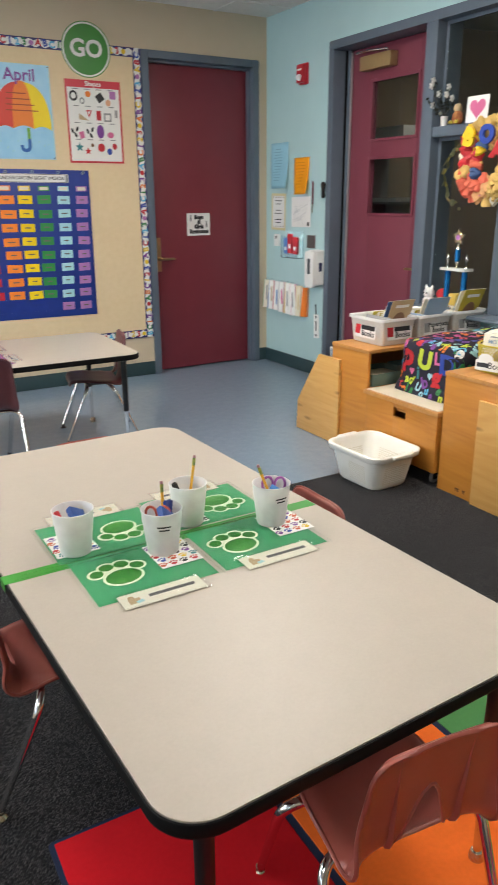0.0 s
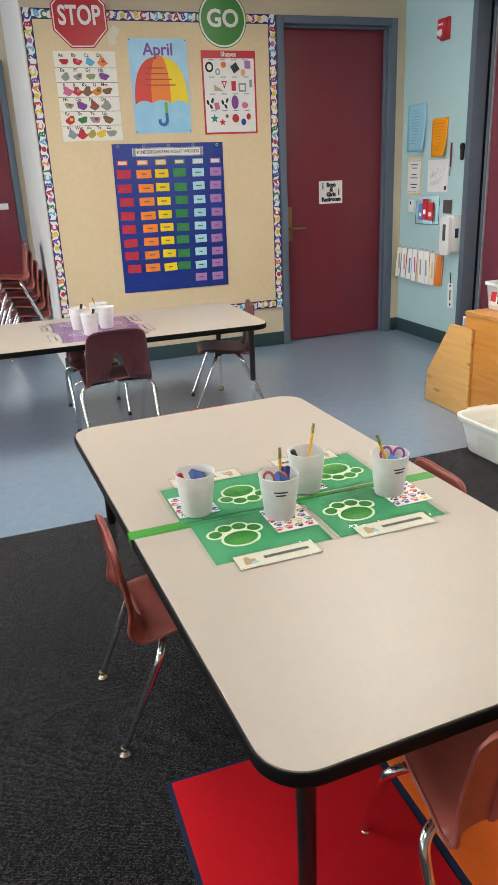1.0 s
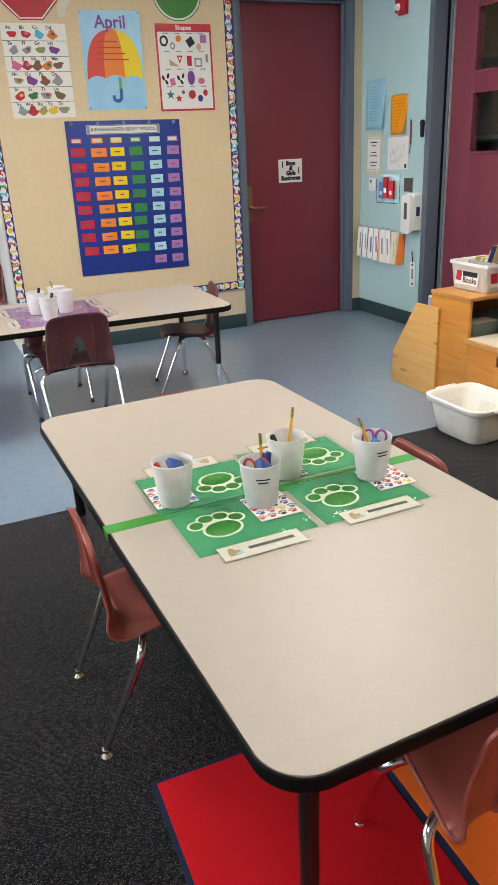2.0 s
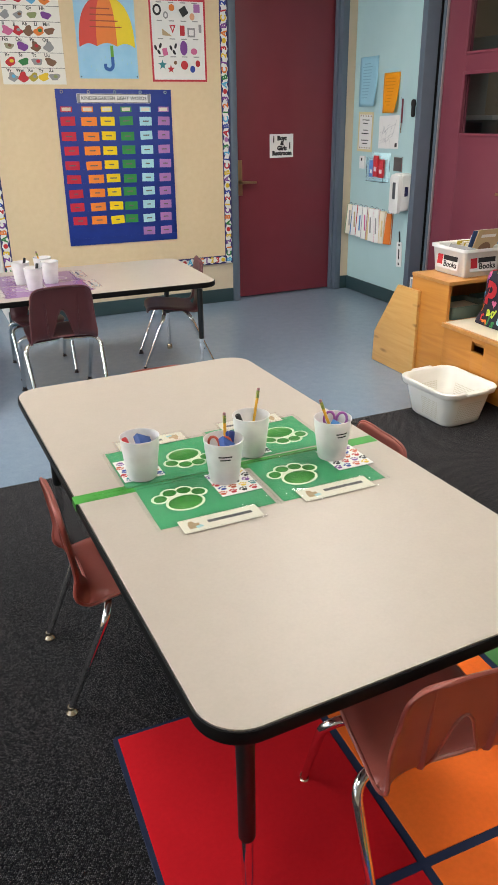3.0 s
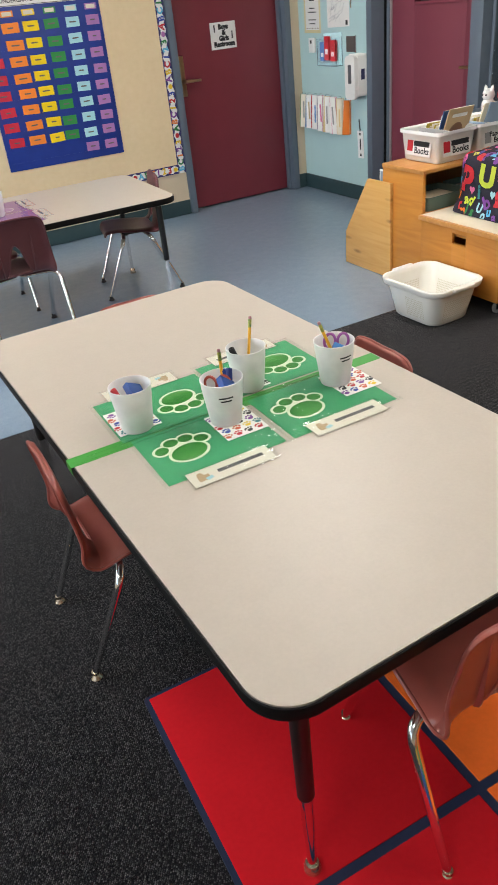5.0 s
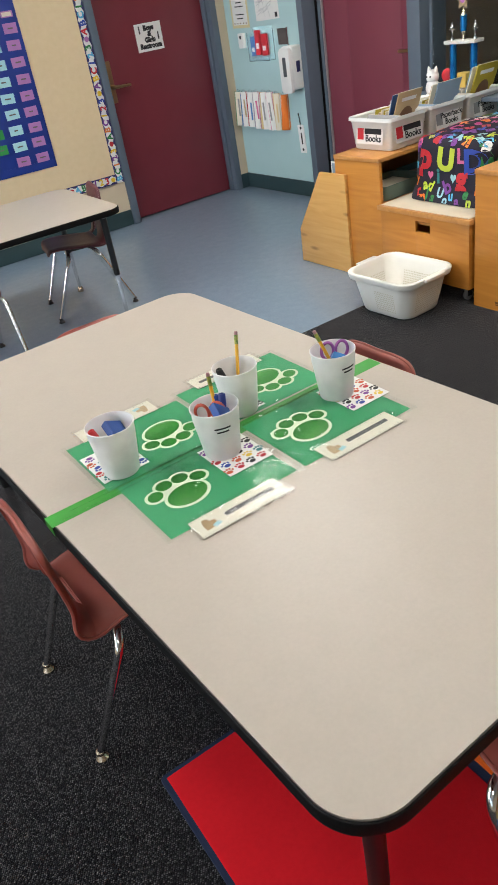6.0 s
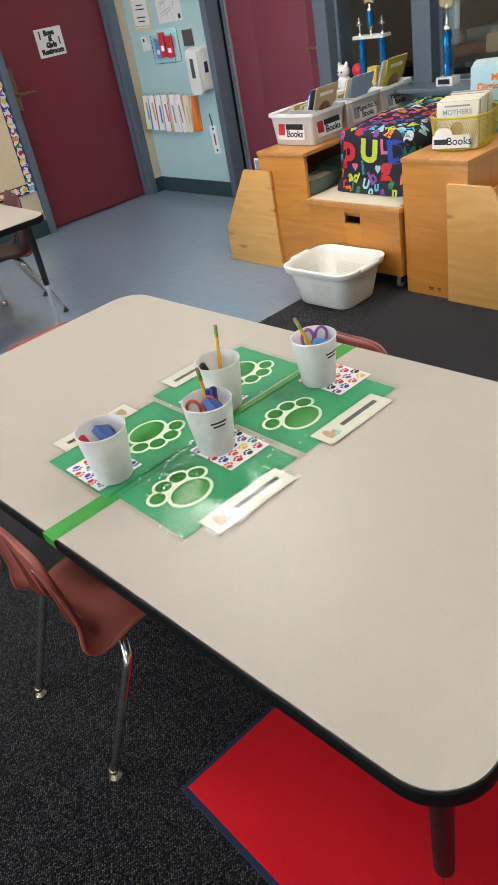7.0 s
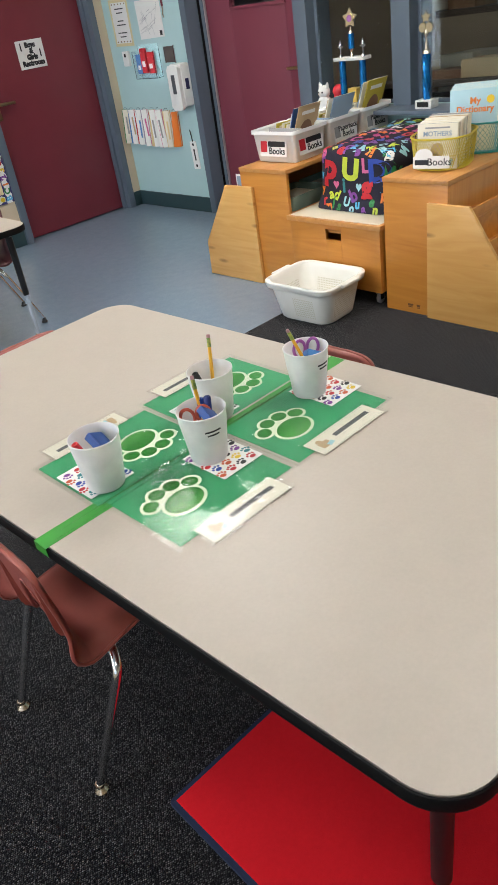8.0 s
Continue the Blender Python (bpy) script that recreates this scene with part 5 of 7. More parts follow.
def figure(bm, z, s, m=Matrix()):
    lathe(bm, [(0, z), (0.016 * s, z), (0.012 * s, z + 0.008 * s), (0.005 * s, z + 0.016 * s), (0.005 * s, z + 0.05 * s), (0.012 * s, z + 0.06 * s), (0.014 * s, z + 0.075 * s), (0.008 * s, z + 0.09 * s), (0.003 * s, z + 0.105 * s), (0, z + 0.11 * s)], 14, m)


tro = thing("trophy", "tall trophy with blue foil columns and gilt star", "trophy", pose(3.505, 3.455, 0.700, 0, 0, 90))
bm = bmesh.new()
box(bm, -0.10, 0.10, -0.04, 0.04, 0, 0.03, 0.003)
part("base", bm, M_MARBLE, tro)
for sx in (-1, 1):
    bm = bmesh.new()
    lathe(bm, [(0, 0.03), (0.018, 0.03), (0.018, 0.234), (0, 0.234)], 20, pose(sx * 0.066, 0, 0))
    part("column", bm, M_BLUEFOIL, tro, "blue foil column")
    bm = bmesh.new()
    figure(bm, 0.250, 0.75, pose(sx * 0.073, 0, 0))
    box(bm, sx * 0.073 - 0.018, sx * 0.073 + 0.018, -0.003, 0.003, 0.250 + 0.045, 0.250 + 0.050)
    part("figure", bm, M_CHROME, tro, "small silvered figure")
bm = bmesh.new()
box(bm, -0.098, 0.098, -0.035, 0.035, 0.234, 0.250, 0.002)
part("platform", bm, M_MARBLE, tro)
bm = bmesh.new()
lathe(bm, [(0, 0.250), (0.012, 0.250), (0.006, 0.262), (0.012, 0.287), (0.0, 0.287)], 16)
part("cup", bm, M_GILT, tro)
bm = bmesh.new()
lathe(bm, [(0, 0.287), (0.0165, 0.287), (0.0165, 0.357), (0, 0.357)], 20)
part("column", bm, M_BLUEFOIL, tro, "blue foil column")
bm = bmesh.new()
lathe(bm, [(0, 0.357), (0.015, 0.357), (0.006, 0.372), (0.004, 0.387), (0, 0.387)], 14)
prism(bm, star_points(0.048, 0.026), -0.005, 0.005, 0.001, pose(0, 0, 0.424, 90))
lathe(bm, [(0.016, -0.009), (0.024, -0.009), (0.024, 0.009), (0.016, 0.009)], 20, pose(0, 0, 0.424, 90), True)
part("star", bm, M_GILT, tro, "gilt star topper")
bm = bmesh.new()
lathe(bm, [(0, -0.007), (0.016, -0.007), (0.016, 0.007), (0, 0.007)], 18, pose(0, 0, 0.424, 90))
part("medallion", bm, LILAC, tro)
tro = thing("trophy", "slim trophy with one twisted blue column", "trophy", pose(3.500, 3.000, 0.700, 0, 0, 90))
bm = bmesh.new()
box(bm, -0.046, 0.046, -0.036, 0.036, 0, 0.040, 0.004)
base = part("base", bm, M_MARBLE, tro, "white marble base with a black plate")
bm = bmesh.new()
box(bm, -0.032, 0.032, 0.036, 0.038, 0.010, 0.032)
part("plate", bm, M_BLACKMETAL, base)
bm = bmesh.new()
rings = []
for k in range(25):
    z = 0.040 + k * 0.202 / 24
    rings.append([bm.verts.new(((0.0175 + 0.003 * math.cos(4 * (a + k * 0.12))) * math.cos(a), (0.0175 + 0.003 * math.cos(4 * (a + k * 0.12))) * math.sin(a), z)) for a in [2 * math.pi * q / 28 for q in range(28)]])
for a, b in zip(rings, rings[1:]):
    for q in range(28):
        bm.faces.new((a[q], a[(q + 1) % 28], b[(q + 1) % 28], b[q]))
bm.faces.new(rings[-1])
part("column", bm, M_BLUEFOIL, tro, "twisted blue foil column")
bm = bmesh.new()
lathe(bm, [(0, 0.242), (0.022, 0.242), (0.020, 0.252), (0.008, 0.262), (0.004, 0.297), (0.006, 0.317), (0.013, 0.327), (0.010, 0.342), (0.0, 0.347)], 16)
lathe(bm, [(0, -0.006), (0.020, -0.006), (0.023, 0), (0.020, 0.006), (0, 0.006)], 18, pose(-0.018, 0, 0.352, 90))
lathe(bm, [(0, -0.006), (0.020, -0.006), (0.023, 0), (0.020, 0.006), (0, 0.006)], 18, pose(0.018, 0, 0.352, 90))
prism(bm, star_points(0.030, 0.012), -0.004, 0.004, 0.001, pose(0, 0, 0.395, 90))
part("figure", bm, M_GILT, tro, "gilt star figure")


def toy(name, x, y, mat, label, tall, ears):
    t = thing(name, label, "toy", pose(x, y, 0.700))
    bm = bmesh.new()
    lathe(bm, [(0, 0), (0.030, 0.0), (0.038, 0.03), (0.033, tall * 0.45), (0.022, tall * 0.58), (0, tall * 0.60)], 20)
    part("body", bm, mat, t)
    bm = bmesh.new()
    bmesh.ops.create_icosphere(bm, subdivisions=3, radius=0.034, matrix=pose(0, 0, tall * 0.74))
    for sy in ((-1, 1) if ears else ()):
        lathe(bm, [(0, -0.004), (0.012, 0.0), (0.008, 0.018), (0, 0.030)], 10, pose(0, sy * 0.021, tall * 0.74 + 0.022, sy * -14))
    part("head", bm, mat, t)
    if ears:
        for sy in (-1, 1):
            bm = bmesh.new()
            bmesh.ops.create_icosphere(bm, subdivisions=2, radius=0.005, matrix=pose(-0.031, sy * 0.012, tall * 0.76))
            part("eye", bm, M_INK, t)


toy("toy_cat", 3.485, 3.645, WHITE, "white toy cat on the window ledge", 0.118, True)
toy("toy_bear", 3.515, 3.565, RED, "small red stuffed toy on the ledge", 0.118, False)
bm = bmesh.new()
box(bm, -0.028, 0.028, -0.030, 0.030, 0, 0.070, 0.006)
solid("toy_block", bm, colour("gold_yellow", (0.62, 0.42, 0.08)), "yellow toy block on the ledge", "toy block", pose(3.515, 3.455, 0.7305))

# heart card, flowers and wreath at the transom
M_CORALBIRD = material("brown_red_plush", (0.26, 0.07, 0.04), 0.95, second=(0.36, 0.16, 0.05), scale=60, amount=1.0, bump=0.4)
t = thing("heart_card", "white card with a pink painted heart", "card", pose(XW - 0.008, 3.465, 1.7425, 90 - 3, 0, -90))
flat("sheet", [rect(0, 0.068, 0.160, 0.136)], 0, 0.001, WHITE, t)
hp = [(0.0036 * 16 * math.sin(a) ** 3, 0.073 + 0.0036 * (13 * math.cos(a) - 5 * math.cos(2 * a) - 2 * math.cos(3 * a) - math.cos(4 * a))) for a in [2 * math.pi * k / 30 for k in range(30)]]
flat("heart", [hp], 0.001, 0.0016, PINK, t)
t = thing("flower_bunch", "black and white artificial flowers in a pot", "artificial flowers", pose(XW + 0.015, 3.735, 1.7425))
bm = bmesh.new()
lathe(bm, [(0, 0), (0.016, 0), (0.022, 0.05), (0.024, 0.052), (0.020, 0.05), (0.014, 0.004), (0, 0.004)], 18)
part("pot", bm, WHITE, t)
rnd = random.Random(11)
M_DKLEAF = colour("dark_leaf", (0.015, 0.020, 0.014))
for k in range(16):
    a, e, l = rnd.uniform(0, 6.28), rnd.uniform(0.15, 1.1), rnd.uniform(0.11, 0.23)
    tip = Vector((-abs(math.cos(a)) * math.sin(e) * 0.5, math.sin(a) * math.sin(e), math.cos(e))) * l + Vector((-0.005, 0, 0.045))
    bm = bmesh.new()
    sweep(bm, [(0, 0, 0.03), tip * 0.55 + Vector((0, 0, 0.02)), tip], 0.0015, 5)
    for q in range(3):
        c = tip * (0.5 + 0.2 * q) + Vector((rnd.uniform(-0.01, 0.01), rnd.uniform(-0.012, 0.012), 0.01))
        prism(bm, ellipse(0, 0, 0.014, 0.006, 8), 0, 0.0008, 0, Matrix.Translation(c) @ pose(0, 0, 0, rnd.uniform(0, 180), rnd.uniform(0, 180), 0))
    stem = part("stem", bm, M_DKLEAF, t, "dark leafy stem")
    if k % 2 == 0:
        bm = bmesh.new()
        for q in range(5):
            prism(bm, ellipse(0.011, 0, 0.012, 0.008, 8), 0, 0.001, 0, Matrix.Translation(tip) @ pose(0, 0, 0, 90, 0, 0) @ pose(0, 0, 0, 0, 20, 72 * q))
        part("blossom", bm, WHITE, stem, "white petals")
t = thing("plush_bird", "small tan and red plush bird on the transom", "toy", pose(XW - 0.005, 3.610, 1.7425))
bm = bmesh.new()
lathe(bm, [(0, 0), (0.026, 0.002), (0.034, 0.025), (0.028, 0.055), (0.016, 0.070), (0, 0.074)], 16)
part("body", bm, M_CORALBIRD, t, "red and brown plush body")
bm = bmesh.new()
lathe(bm, [(0, 0.062), (0.018, 0.066), (0.025, 0.085), (0.019, 0.104), (0, 0.111)], 16)
part("head", bm, SAND, t, "tan plush head")
bm = bmesh.new()
for sy in (-1, 1):
    lathe(bm, [(0, 0), (0.013, 0.004), (0.014, 0.016), (0, 0.024)], 12, pose(-0.030, sy * 0.020, 0))
part("feet", bm, OCHRE, t, "ochre plush feet")
t = thing("wreath", "wreath of bright fabric bows and foam letters", "wreath", pose(XW - 0.03, 3.290, 1.528, 90, 0, -90))
bm = bmesh.new()
sweep(bm, [(0.135 * math.cos(a), 0.135 * math.sin(a), 0) for a in [2 * math.pi * k / 28 for k in range(28)]], 0.022, 8, closed=True)
part("ring", bm, CREAM, t)
M_PEACH, M_STRAW, M_CORAL = (material(n, c, 0.9, scale=90, amount=0.8, bump=0.4, bump_scale=260) for n, c in (("peach_cotton", (0.72, 0.38, 0.17)), ("straw_cotton", (0.66, 0.44, 0.14)), ("coral_cotton", (0.70, 0.15, 0.09))))


def fabric_bow(size, fold):
    """A gathered loop of cloth: narrow at its knot, pleated and full at its end."""
    bm = bmesh.new()
    n, ring = 22, []
    for i in range(7):
        f = i / 6
        w = size * (0.16 + 0.42 * math.sin(f * math.pi * 0.62))
        h = size * (0.14 + 0.20 * math.sin(f * math.pi * 0.75))
        ring.append([bm.verts.new((size * (f - 0.25), w * math.cos(b) * (1 + 0.22 * math.sin(6 * b + fold) * f), h * math.sin(b) * (1 + 0.40 * math.sin(6 * b + 2 * fold) * f))) for b in [2 * math.pi * q / n for q in range(n)]])
    for a, b in zip(ring, ring[1:]):
        for q in range(n):
            bm.faces.new((a[q], a[(q + 1) % n], b[(q + 1) % n], b[q]))
    bm.faces.new(ring[0][::-1])
    c = bm.verts.new((size * 0.58, 0, 0))
    for q in range(n):
        bm.faces.new((ring[-1][q], ring[-1][(q + 1) % n], c))
    return bm


# colours go round the ring from the side away from the door
around = [M_STRAW, M_CORAL, M_STRAW, M_PEACH, M_STRAW, YELLOW, RED, RED, M_STRAW, M_CORAL, M_CORAL, M_PEACH, M_STRAW, M_STRAW, M_PEACH, M_STRAW]
for k in range(116):
    f = (k + rnd.uniform(-0.4, 0.4)) / 116
    a, r = 2 * math.pi * f, 0.132 + (-0.048, 0.012, 0.052, -0.010)[k % 4] + rnd.uniform(-0.014, 0.014)
    cloth = around[int((f % 1.0) * 16 + rnd.uniform(-0.6, 0.6)) % 16] if k % 9 else (NAVY2, PINK, CREAM, YELLOW)[k // 9 % 4]
    part("fabric_bow", fabric_bow(rnd.uniform(0.046, 0.068), k), cloth, t, m=pose(r * math.cos(a), r * math.sin(a), rnd.uniform(0.018, 0.046), rnd.uniform(-30, 30), rnd.uniform(-38, 6), math.degrees(a) + rnd.uniform(-55, 55)), angle=70)
for ch, x, y, mt in (("B", -0.114, 0.124, YELLOW), ("O", 0.010, 0.132, BLUE), ("A", 0.10, 0.05, RED)):
    words("foam_letter", ch, 0.118, mt, t, pose(x, y, 0.086, 0, 0, -15), bold=0.009, thick=0.007)
t = thing("vine_wreath", "dark green leafy vine in the window", "artificial vine", pose(XW - 0.012, 3.64, 1.46, 90, 0, -90))
for k in range(26):
    a = 1.3 + 3.4 * k / 25
    bm = bmesh.new()
    prism(bm, ellipse(0, 0, 0.022, 0.010, 8), 0, 0.001)
    part("leaf", bm, colour("olive_leaf", (0.055, 0.060, 0.018)) if k % 4 else colour("yellowed_leaf", (0.20, 0.17, 0.03)), t, m=pose(0.10 + 0.11 * math.cos(a) + rnd.uniform(-0.02, 0.02), 0.16 * math.sin(a) + rnd.uniform(-0.02, 0.02), rnd.uniform(0.002, 0.02), rnd.uniform(-30, 30), rnd.uniform(-30, 30), math.degrees(a) + 90))

# bulletin board ----------------------------------------------------------
BX0, BX1, BZ0, BZ1 = 0.772, 2.510, 0.306, 2.360
board = thing("bulletin_board", "tan fabric bulletin board with an alphabet border", "bulletin board", pose(BX0, YB - 0.0125, BZ0, 90), kind="structure")
BW, BH = BX1 - BX0, BZ1 - BZ0
bm = bmesh.new()
box(bm, 0.002, BW - 0.002, 0.002, BH - 0.002, -0.0125, 0)
part("panel", bm, M_TACK, board)
M_BORDERNAVY = colour("border_navy", (0.03, 0.025, 0.13))
EDGE = 0.062


def wavy(length, w0, w1, wave=0.006, step=0.011):
    n = int(length / step)
    lo = [(length * k / n, w0 + wave * math.sin(k * 1.1)) for k in range(n + 1)]
    hi = [(length * k / n, w1 + wave * math.sin(k * 1.1 + 0.9)) for k in range(n + 1)]
    return lo, hi


def border_strip(length, m, seed):
    """A navy strip with a wavy white band of bright letters and numbers."""
    r = random.Random(seed)
    bm = bmesh.new()
    box(bm, 0, length, 0, EDGE, 0, 0.0015)
    st = part("border_strip", bm, M_BORDERNAVY, board, "navy paper border printed with letters", m, smooth=False)
    lo, hi = wavy(length, 0.011, EDGE - 0.011)
    bm = bmesh.new()
    a = [bm.verts.new((x, y, 0.0019)) for x, y in lo]
    b = [bm.verts.new((x, y, 0.0019)) for x, y in hi]
    for k in range(len(a) - 1):
        bm.faces.new((a[k], a[k + 1], b[k + 1], b[k]))
    part("white_band", bm, WHITE, st, smooth=False)
    seq = "ABC123"
    mats = [BLUE, ORANGE, RED, GREEN, YELLOW, CYAN, PURPLE]
    items = {}
    x, k = 0.03, r.randrange(6)
    while x < length - 0.02:
        mt = mats[(k * 5 + k // 6) % 7]
        items.setdefault(mt.name, (mt, []))[1].append((GLYPHS[seq[k % 6]], x, EDGE / 2 + r.uniform(-0.004, 0.004), r.uniform(-14, 14)))
        x += 0.046
        if k % 6 == 5:
            col = (RED, YELLOW, LILAC)[(k // 6) % 3]
            bm = bmesh.new()
            prism(bm, ellipse(x, EDGE / 2, 0.017, 0.016, 12), 0.0019, 0.0024)
            part("apple_print", bm, col, st)
            x += 0.046
        k += 1
    for mt, its in items.values():
        stamp("letter_print", its, mt, st, lambda u, v: Vector((u, v, 0.0024)))


GLYPHS = {c: glyph(c, 0.056, 0.0025) for c in "ABC123"}
border_strip(BW - 2 * EDGE, pose(EDGE, BH - EDGE, 0), 1)
border_strip(BW - 2 * EDGE, pose(EDGE, 0, 0), 2)
border_strip(BH, pose(EDGE, 0, 0, 0, 0, 90), 3)
border_strip(BH, pose(BW, 0, 0, 0, 0, 90), 4)

WALLZ = YB - 0.0145


def wall_thing(name, label, category, x, z, turn=0.0, out=0.0, group=""):
    return thing(name, label, category, pose(x, WALLZ - out, z, 90) @ pose(0, 0, 0, 0, 0, turn), group=group)


# stop and go signs
sg = wall_thing("stop_sign", "red eight-sided paper stop sign with white rim", "sign", 1.133, 2.312, 1.0, 0.003)


def octagon(r):
    return [(r * math.cos(radians(22.5 + 45 * k)), r * math.sin(radians(22.5 + 45 * k))) for k in range(8)]


M_SIGNRED = material("glossy_red_card", (0.52, 0.020, 0.035), 0.3, scale=20, amount=0.3)
M_SIGNGREEN = material("glossy_green_card", (0.045, 0.23, 0.035), 0.3, scale=20, amount=0.3)
flat("rim", [octagon(0.192)], 0, 0.002, M_SIGNRED, sg)
flat("white_line", [octagon(0.184)], 0.002, 0.0024, WHITE, sg)
flat("face", [octagon(0.176)], 0.0024, 0.0028, M_SIGNRED, sg)
words("lettering", "STOP", 0.155, WHITE, sg, pose(0.0, 0.006, 0.0032) @ Matrix.Diagonal((0.74, 1, 1, 1)), bold=0.004)
sg = wall_thing("go_sign", "round green paper go sign with white rim", "sign", 2.111, 2.318, 0.0, 0.003)
flat("rim", [ellipse(0, 0, 0.174, 0.174, 48)], 0, 0.002, M_SIGNGREEN, sg)
flat("white_ring", [ellipse(0, 0, 0.168, 0.168, 48)], 0.002, 0.0024, WHITE, sg)
flat("face", [ellipse(0, 0, 0.157, 0.157, 48)], 0.0024, 0.0028, M_SIGNGREEN, sg)
words("lettering", "GO", 0.150, WHITE, sg, pose(0, 0.003, 0.0032), bold=0.004)
t = wall_thing("paper_arrow", "white folded paper arrow clipped beside the sign", "paper arrow", 1.345, 2.225, -35)
flat("tag", [rect(0, 0, 0.055, 0.085)], 0, 0.004, CREAM, t)
flat("arrow_head", [rect(0.012, -0.045, 0.05, 0.05, 40)], 0.0042, 0.006, CREAM, t)

# alphabet poster
rnd = random.Random(21)
po = wall_thing("alphabet_poster", "white alphabet poster with small coloured pictures", "poster", 1.141, 1.846)
PW, PH = 0.404, 0.543
flat("sheet", [rect(0, 0, PW, PH)], 0, 0.001, material("poster_stock", (0.86, 0.83, 0.76), 0.45, scale=20, amount=0.2), po)
rows_l = ["Aa Bb Cc Dd", "Ee Ff Gg Hh", "Ii Jj Kk Ll Mm", "Nn Oo Pp Qq", "Rr Ss Tt Uu", "Vv Ww Xx Yy Zz"]
pics = [RED, RED, CYAN, ORANGE, GREY, GREY, colour("moss", (0.25, 0.30, 0.12)), PURPLE, PINK, RED, BROWN, ORANGE, BROWN, colour("khaki", (0.32, 0.30, 0.18)), PURPLE, BROWN, GREY, RED, GREEN, GREY, BROWN, GREY, RED, OCHRE, YELLOW, GREY]
k = 0
for i, row in enumerate(rows_l):
    y1 = PH / 2 - 0.012 - i * 0.0875
    names_l = row.split()
    for j, pair in enumerate(names_l):
        x = -PW / 2 + 0.045 + j * (PW - 0.07) / len(names_l)
        words("lettering", pair, 0.028, M_INK, po, pose(x, y1 - 0.012, 0.0012), align="CENTER", bold=0.0006, thick=0.0002)
        cx, cy, r0 = x + 0.018, y1 - 0.050, rnd.uniform(0.025, 0.031)
        blob = [(cx + r0 * (1 + 0.35 * math.sin(3 * a + k) * rnd.uniform(0.5, 1)) * math.cos(a) * rnd.choice((1.0, 1.15)), cy + 0.85 * r0 * (1 + 0.3 * math.cos(2 * a + k)) * math.sin(a)) for a in [2 * math.pi * q / 14 for q in range(14)]]
        flat("picture", [blob], 0.001, 0.0013, pics[k], po)
        if k % 2:
            flat("picture_detail", [ellipse(cx + 0.006, cy + 0.004, r0 * 0.45, r0 * 0.35, 10)], 0.0013, 0.0015, pics[(k + 7) % 26], po)
        k += 1
    if i < 5:
        flat("rule", [rect(0, y1 - 0.0855, PW, 0.0025)], 0.001, 0.0013, M_INK, po)

# April poster with an umbrella
po = wall_thing("april_poster", "pale blue april poster with a bright umbrella", "poster", 1.637, 1.905)
PW, PH = 0.404, 0.588
flat("sheet", [rect(0, 0, PW, PH)], 0, 0.001, material("sky_poster", (0.36, 0.62, 0.80), 0.4, second=(0.26, 0.54, 0.76), scale=9, amount=0.9), po)
words("lettering", "April", 0.105, PURPLE, po, pose(0.0, 0.225, 0.0014), bold=0.002)
TOPX, TOPY, BASEY = 0.003, 0.185, -0.110


def dome(u0, u1):
    """A panel of the umbrella between two ribs (u from -1 to 1)."""
    def rib(u):
        return [(TOPX + u * 0.188 * math.sin(radians(90 * k / 12)) ** 0.8, BASEY + 0.012 * (1 - abs(u)) + (TOPY - BASEY) * math.cos(radians(90 * k / 12)) ** 0.85) for k in range(13)]
    a, b = rib(u0), rib(u1)
    n = 7
    scallop = [(a[-1][0] + (b[-1][0] - a[-1][0]) * q / n, a[-1][1] + (b[-1][1] - a[-1][1]) * q / n + 0.020 * math.sin(math.pi * q / n)) for q in range(n + 1)]
    return a[:-1] + scallop + b[:-1][::-1][:-1]


for u0, u1, mt in ((-1.0, -0.38, colour("umbrella_red", (0.70, 0.06, 0.04))), (-0.38, 0.35, colour("umbrella_orange", (0.85, 0.22, 0.03))), (0.35, 1.0, colour("umbrella_yellow", (0.88, 0.66, 0.01)))):
    flat("umbrella_panel", [dome(u0, u1)], 0.001, 0.0016, mt, po)
flat("lettering_bar", [rect(-0.03 + 0.01 * k, 0.115 - 0.035 * k, 0.13 + 0.028 * k, 0.007) for k in range(4)], 0.0016, 0.0019, colour("dark_red_ink", (0.36, 0.06, 0.02)), po)["kind"] = "stuff"
flat("umbrella_stem", [rect(0.030, -0.135, 0.020, 0.075)], 0.001, 0.0016, colour("leaf_green", (0.15, 0.40, 0.05)), po)
bm = bmesh.new()
sweep(bm, bend([(0.030, -0.165, 0.0), (0.030, -0.225, 0.0), (0.008, -0.243, 0.0), (-0.022, -0.232, 0.0), (-0.022, -0.205, 0.0)], 0.02, 5), 0.011, 8)
bmesh.ops.scale(bm, vec=(1, 1, 0.12), verts=bm.verts)
part("umbrella_handle", bm, colour("umbrella_blue", (0.02, 0.12, 0.42)), po, m=pose(0, 0, 0.002))
for k in range(10):
    flat("raindrop", [ellipse(-0.165 + 0.036 * k + rnd.uniform(-0.01, 0.01), -0.2 + rnd.uniform(-0.06, 0.06), 0.003, 0.008, 8, -20)], 0.001, 0.0014, SKY, po)
for sx, sy in ((-1, -1), (1, -1), (-1, 1), (1, 1)):
    flat("pin", [ellipse(sx * 0.192, sy * 0.283, 0.004, 0.004, 10)], 0.001, 0.006, M_INK, po)

